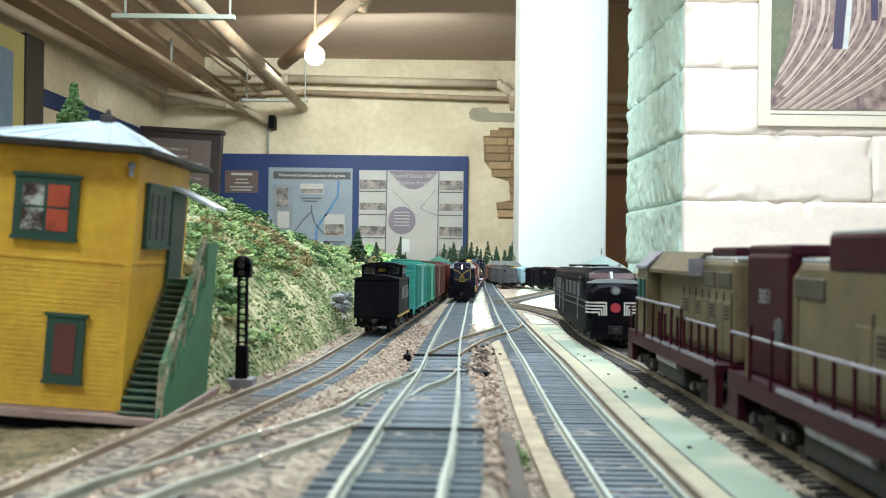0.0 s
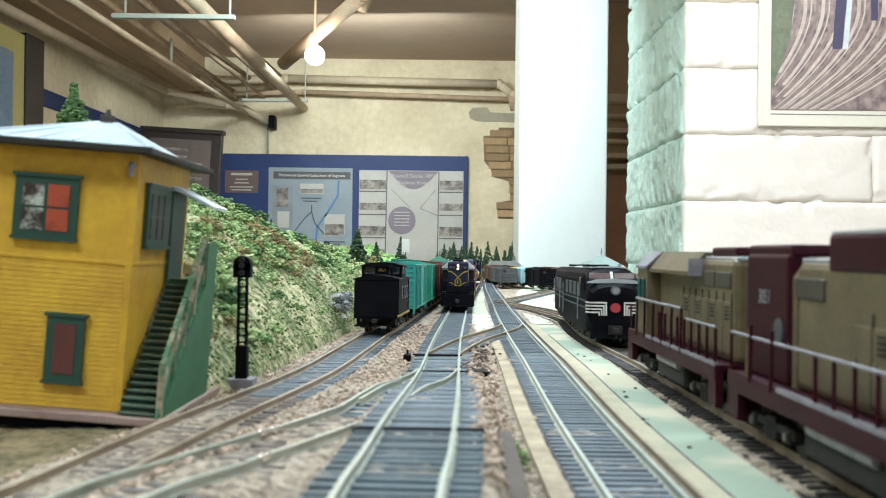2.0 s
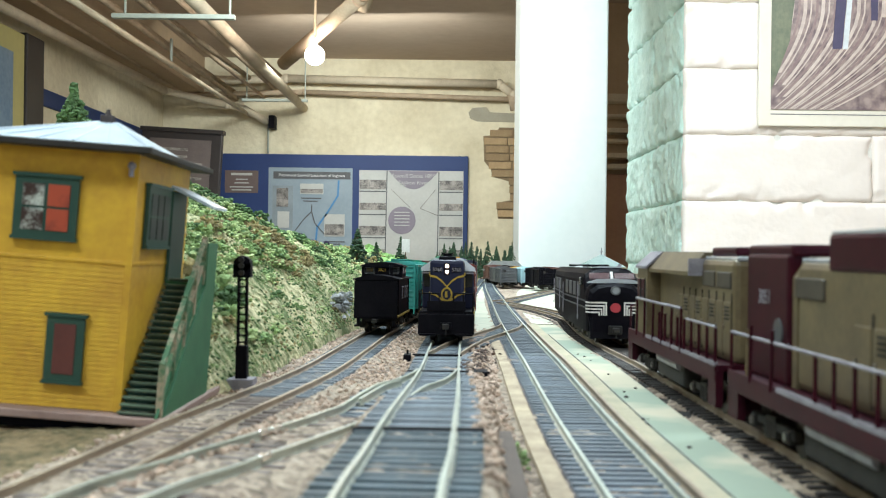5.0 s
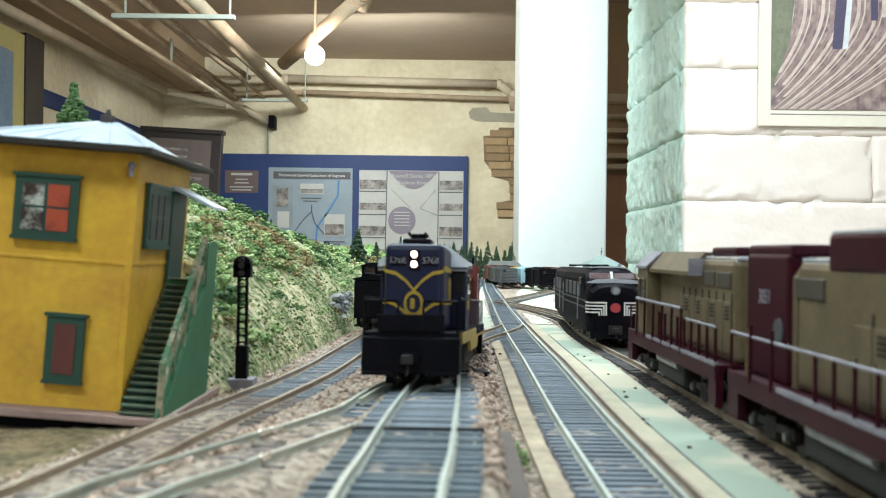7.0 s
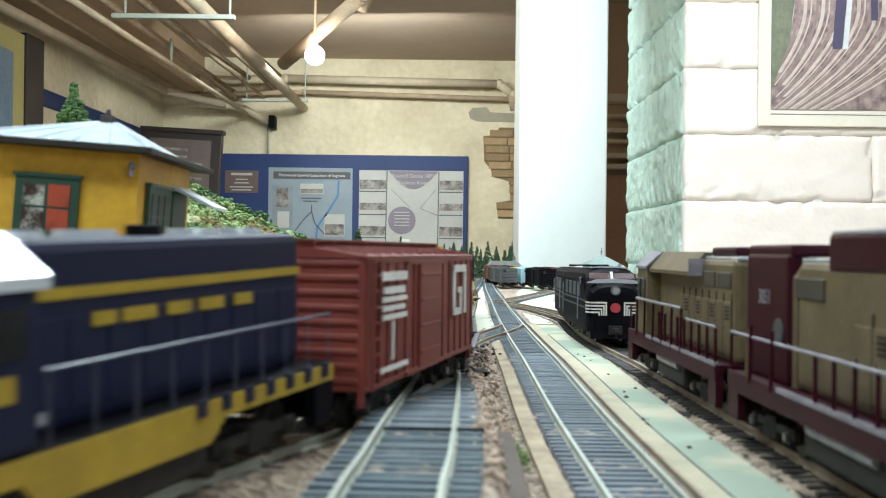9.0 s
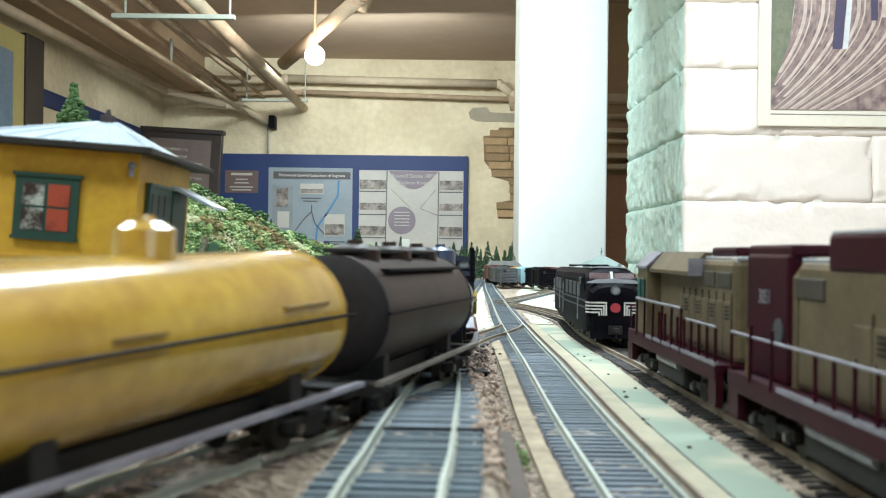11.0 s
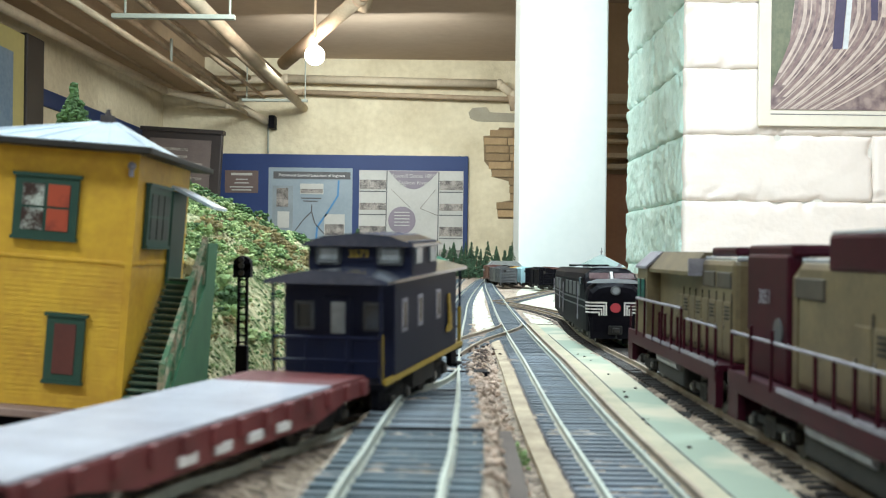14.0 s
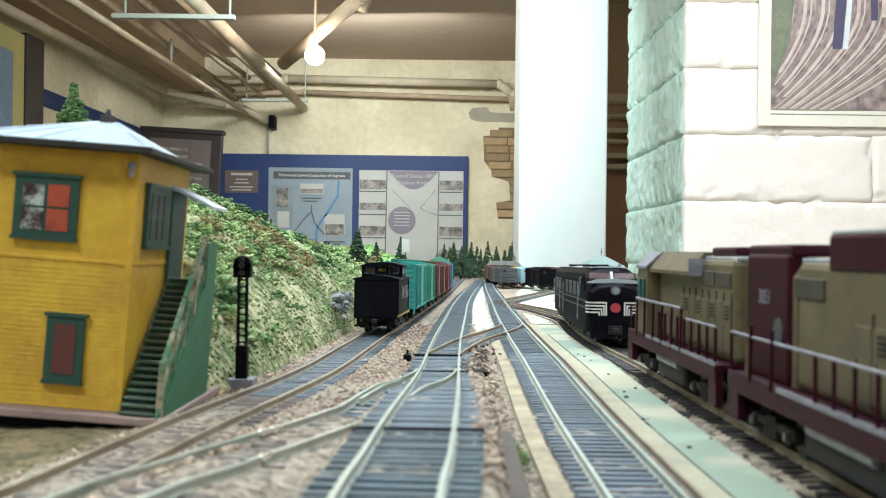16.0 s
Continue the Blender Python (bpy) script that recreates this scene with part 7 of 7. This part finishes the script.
# bright bushes on the far knoll
kn = [(-0.055 + rng.normal(0, 0.035), 1.80 + rng.normal(0, 0.10), 0, rng.uniform(0.004, 0.011)) for _ in range(260)]
kn = [(x, y, on_hill(x, y) + r * 0.4, r) for x, y, _, r in kn if x < left_x(y) - 0.032]
tagged(new("knoll_bushes", from_arrays("knoll_bushes", *clumps(kn, rng), LEAF_BRIGHT)), "bright green bushes on the far knoll", "bushes", kind="stuff")
card = thing("sign_card", "small white card on the hill crest", "sign", m=pose(-0.058, 1.66, on_hill(-0.058, 1.66)))
part("card", Bm().box(-0.0062, 0.0062, 0, 0.0012, 0.038, 0.059, 0.0004), mat("white_card", (0.8, 0.8, 0.8), None, 40, 0.5), card)
part("stick", Bm().box(-0.0008, 0.0008, 0, 0.0012, -0.004, 0.039), BARK, card)
# dark purple bush and rubble at the hill
tagged(new("dark_bush", from_arrays("dark_bush", *clumps([(-0.155 + rng.normal(0, 0.010), 1.19 + rng.normal(0, 0.008), on_hill(-0.155, 1.19) + abs(rng.normal(0, 0.004)), rng.uniform(0.002, 0.005)) for _ in range(60)], rng), mat("dark_purple_bush", (0.03, 0.02, 0.07), (0.02, 0.015, 0.04), 60, 0.9))), "dark purplish bush on the hill crest", "bush")
tagged(new("rock_outcrop", from_arrays("rock_outcrop", *clumps([(-0.080 + rng.normal(0, 0.003), 0.84 + rng.normal(0, 0.02), base(0.84) + rng.uniform(-0.004, 0.024), rng.uniform(0.0012, 0.0034)) for _ in range(240)], rng), mat("grey_rock", (0.36, 0.37, 0.38), (0.20, 0.21, 0.22), 120, 0.85, island=True, rand=0.3))), "grey rocky outcrop at the foot of the hill", "rocks", kind="stuff")
# row of firs at the end of the layout
for k in range(34):
    x = -0.012 + k * 0.0060 + float(rng.normal(0, 0.004))
    yy = 3.05 + float(rng.uniform(-0.15, 0.3))
    fir(x * 1.05, yy, base(yy) - 0.004, float(rng.uniform(0.045, 0.105)), float(rng.uniform(0.030, 0.048)), FIR, "dark model fir at the end of the yard", 20 + k)
# far yard
yard = [("grey boxcar in the far yard", GREY_CAR, 0.128, 2.20), ("yellow boxcar in the far yard", TANK_YELLOW, 0.158, 2.30), ("pale blue boxcar in the far yard", ICE_BLUE, 0.172, 2.22), ("black boxcar in the far yard", BLACK, 0.194, 2.04), ("brown boxcar in the far yard", BROWN_CAR, 0.226, 2.16), ("dark boxcar in the far yard", BLACK, 0.268, 2.20), ("black boxcar in the far yard", BLACK, 0.150, 2.36), ("brown boxcar in the far yard", BROWN_CAR, 0.124, 2.46)]
for lab, paint, x, yy in yard:
    c = boxcar(lab, paint, 0.142, group="cars in the far yard", door=paint)
    c.matrix_world = pose(x, yy + 0.07, base(yy), 0, 0, -84)
    c.scale = (1, 1, 0.80)
hut = thing("station_hut", "small hut with a grey-green hip roof and finial", "building", m=pose(0.246, 1.66, base(1.66)))
part("walls", Bm().box(-0.024, 0.024, -0.02, 0.02, -0.004, 0.042), mat("hut_cream_wall", (0.45, 0.42, 0.3), None, 60, 0.7), hut)
b = Bm()
ap = b.bm.verts.new((0, 0, 0.066))
lo = [b.bm.verts.new(p) for p in ((-0.034, -0.030, 0.047), (0.034, -0.030, 0.047), (0.034, 0.030, 0.047), (-0.034, 0.030, 0.047))]
for i in range(4):
    b.bm.faces.new((lo[i], lo[(i + 1) % 4], ap))
b.bm.faces.new(lo[::-1])
part("roof", b, mat("grey_green_shingles", (0.17, 0.22, 0.20), (0.13, 0.18, 0.165), 120, 0.7, bump=0.3, bscale=900, dist=0.0005), hut, "grey-green shingled hip roof")
part("eave", Bm().box(-0.034, 0.034, -0.030, 0.030, 0.0445, 0.0468), mat("yellow_eave", (0.4, 0.33, 0.12), None, 60, 0.6), hut)
part("finial", Bm().cyl((0, 0, 0.064), (0, 0, 0.076), 0.0012, 0.0008, 8).ball((0, 0, 0.070), 0.0018), mat("grey_finial", (0.3, 0.3, 0.3), None, 60, 0.6), hut)
shed = thing("grey_shed", "grey shed at the end of the yard", "building", m=pose(0.150, 2.62, base(2.62) - 0.006))
part("walls", Bm().box(-0.045, 0.045, -0.04, 0.04, -0.004, 0.034), GREY_CAR, shed)
part("roof", Bm().prism([(-0.052, 0.033), (0.052, 0.033), (0.030, 0.056), (-0.030, 0.056)], 1, -0.045, 0.045), mat("grey_shed_roof", (0.2, 0.21, 0.2), None, 90, 0.8), shed)
green_shed = thing("trackside_shed", "small shed with a green roof beside the track", "building", m=pose(-0.004, 2.02, base(2.02)))
part("walls", Bm().box(-0.02, 0.012, -0.03, 0.03, -0.004, 0.050), BROWN_CAR, green_shed)
part("roof", Bm().prism([(-0.028, 0.049), (0.020, 0.049), (-0.004, 0.062)], 1, -0.036, 0.036), mat("green_tin_roof", (0.09, 0.28, 0.19), None, 60, 0.5), green_shed)


# ---- turnout works and loose stones ----
pts = thing("turnout_points", "turnout throw bar with black switch rods", "turnout")
part("throw_bar", Bm().box(-0.0145, 0.0225, 0.5010, 0.5040, -0.0022, -0.0012), BLACK, pts)
part("switch_stand", Bm().box(0.0150, 0.0215, 0.494, 0.508, -0.0045, -0.0005, 0.0006), BLACK, pts)
part("throw_bar", Bm().box(-0.0160, 0.0110, 0.583, 0.586, -0.0022, -0.0012), BLACK, pts)
part("switch_stand", Bm().box(-0.0205, -0.0165, 0.572, 0.582, -0.0045, -0.0006, 0.0004).cyl((-0.0185, 0.577, -0.001), (-0.0185, 0.577, 0.0018), 0.0006, seg=8), BLACK, pts)
fro = thing("turnout_frog", "turnout frog with guard rails", "turnout")
part("guard_rail", from_arrays("guard_rail", *rail_strip(BRANCH_LINE, -0.0060, 0.35, 0.41), RAIL), None, fro)
# joiners on the branch rails, their glints put into a bright colour
JOINER = mat("joiner_painted_glint", (0.85, 0.78, 0.70), None, 90, 0.25, 0.7)
_p, _q = spline(BRANCH_LINE, 0.004)
for y, side in ((0.292, -1), (0.284, -1), (0.252, 1)):
    i = int(np.argmin(np.abs(_p[:, 1] - y)))
    t = (_p[i] - _p[i + 1]) / np.linalg.norm(_p[i] - _p[i + 1])
    x, y = _p[i] + np.array([t[1], -t[0]]) * side * (GAUGE / 2 + 0.0005)
    joiner = solid("rail_joiner", Bm().box(-0.0008, 0.0008, -0.0024, 0.0024, -0.0014, 0.00015, 0.0002), JOINER, "metal joiner with a painted glint on a rail", "rail joiner", "rail joiners")
    joiner.matrix_world = pose(x, y, rail_z(*_p[i]), 0, 0, math.degrees(math.atan2(-t[0], t[1])))
tagged(new("grass_tuft", from_arrays("grass_tuft", *clumps([(0.0225 + rng.normal(0, 0.0012), 0.3025 + rng.normal(0, 0.006), land_z(0.0225, 0.3025) + abs(rng.normal(0, 0.0008)), rng.uniform(0.0004, 0.0009)) for _ in range(60)], rng), LEAF_MID)), "small green tuft beside the track", "tuft")
rubble = []
for _ in range(230):
    x, y = (0.0225 + rng.normal(0, 0.0035), 0.600 + rng.normal(0, 0.040)) if rng.random() < 0.6 else (0.0165 + rng.normal(0, 0.003), 0.53 + rng.normal(0, 0.018))
    r = rng.uniform(0.0006, 0.0018)
    rubble.append((x, y, land_z(x, y) + r * 0.3, r))
tagged(new("dark_rubble", from_arrays("dark_rubble", *clumps(rubble, rng), mat("dark_brown_rubble", (0.12, 0.075, 0.055), (0.03, 0.022, 0.02), 200, 0.85, island=True, rand=0.5))), "dark brown rubble beside the turnout", "rubble", kind="stuff")
stones = []
for _ in range(4200):
    y = rng.uniform(0.2, 0.90)
    side = rng.random()
    if side < 0.45:
        x = centre_x(y) + rng.uniform(0.0135, 0.027)
    elif side < 0.85:
        a = left_x(y) + 0.016
        c = centre_x(y) - 0.016
        if y < 0.40:
            c = float(np.interp(y, [0.194, 0.236, 0.258, 0.297, 0.352, 0.410], [-0.061, -0.0465, -0.039, -0.028, -0.0176, -0.009])) - 0.015
        if c <= a:
            continue
        x = rng.uniform(a, c)
    else:
        x = left_x(y) - rng.uniform(0.016, 0.03)
    r = rng.uniform(0.0004, 0.0013)
    if side < 0.45 and 0.42 < y < 0.56:
        r *= 1.5
    stones.append((x, y, land_z(x, y) + r * 0.2, r))
tagged(new("loose_stones", from_arrays("loose_stones", *clumps(stones, rng), mat("tan_ballast_stone", (0.52, 0.40, 0.32), (0.34, 0.24, 0.18), 200, 0.85, island=True, rand=0.4))), "tan loose ballast stones between the tracks", "stones", kind="stuff")


def motions():
    for car, behind, half, flip in CONSIST:
        rows = []
        for k in range(0, 65):
            t = k * 0.25
            rows.append((t, TRAIN_PATH.car(front_s(t) - behind, half, flip)))
        walk(car, rows)


motions()
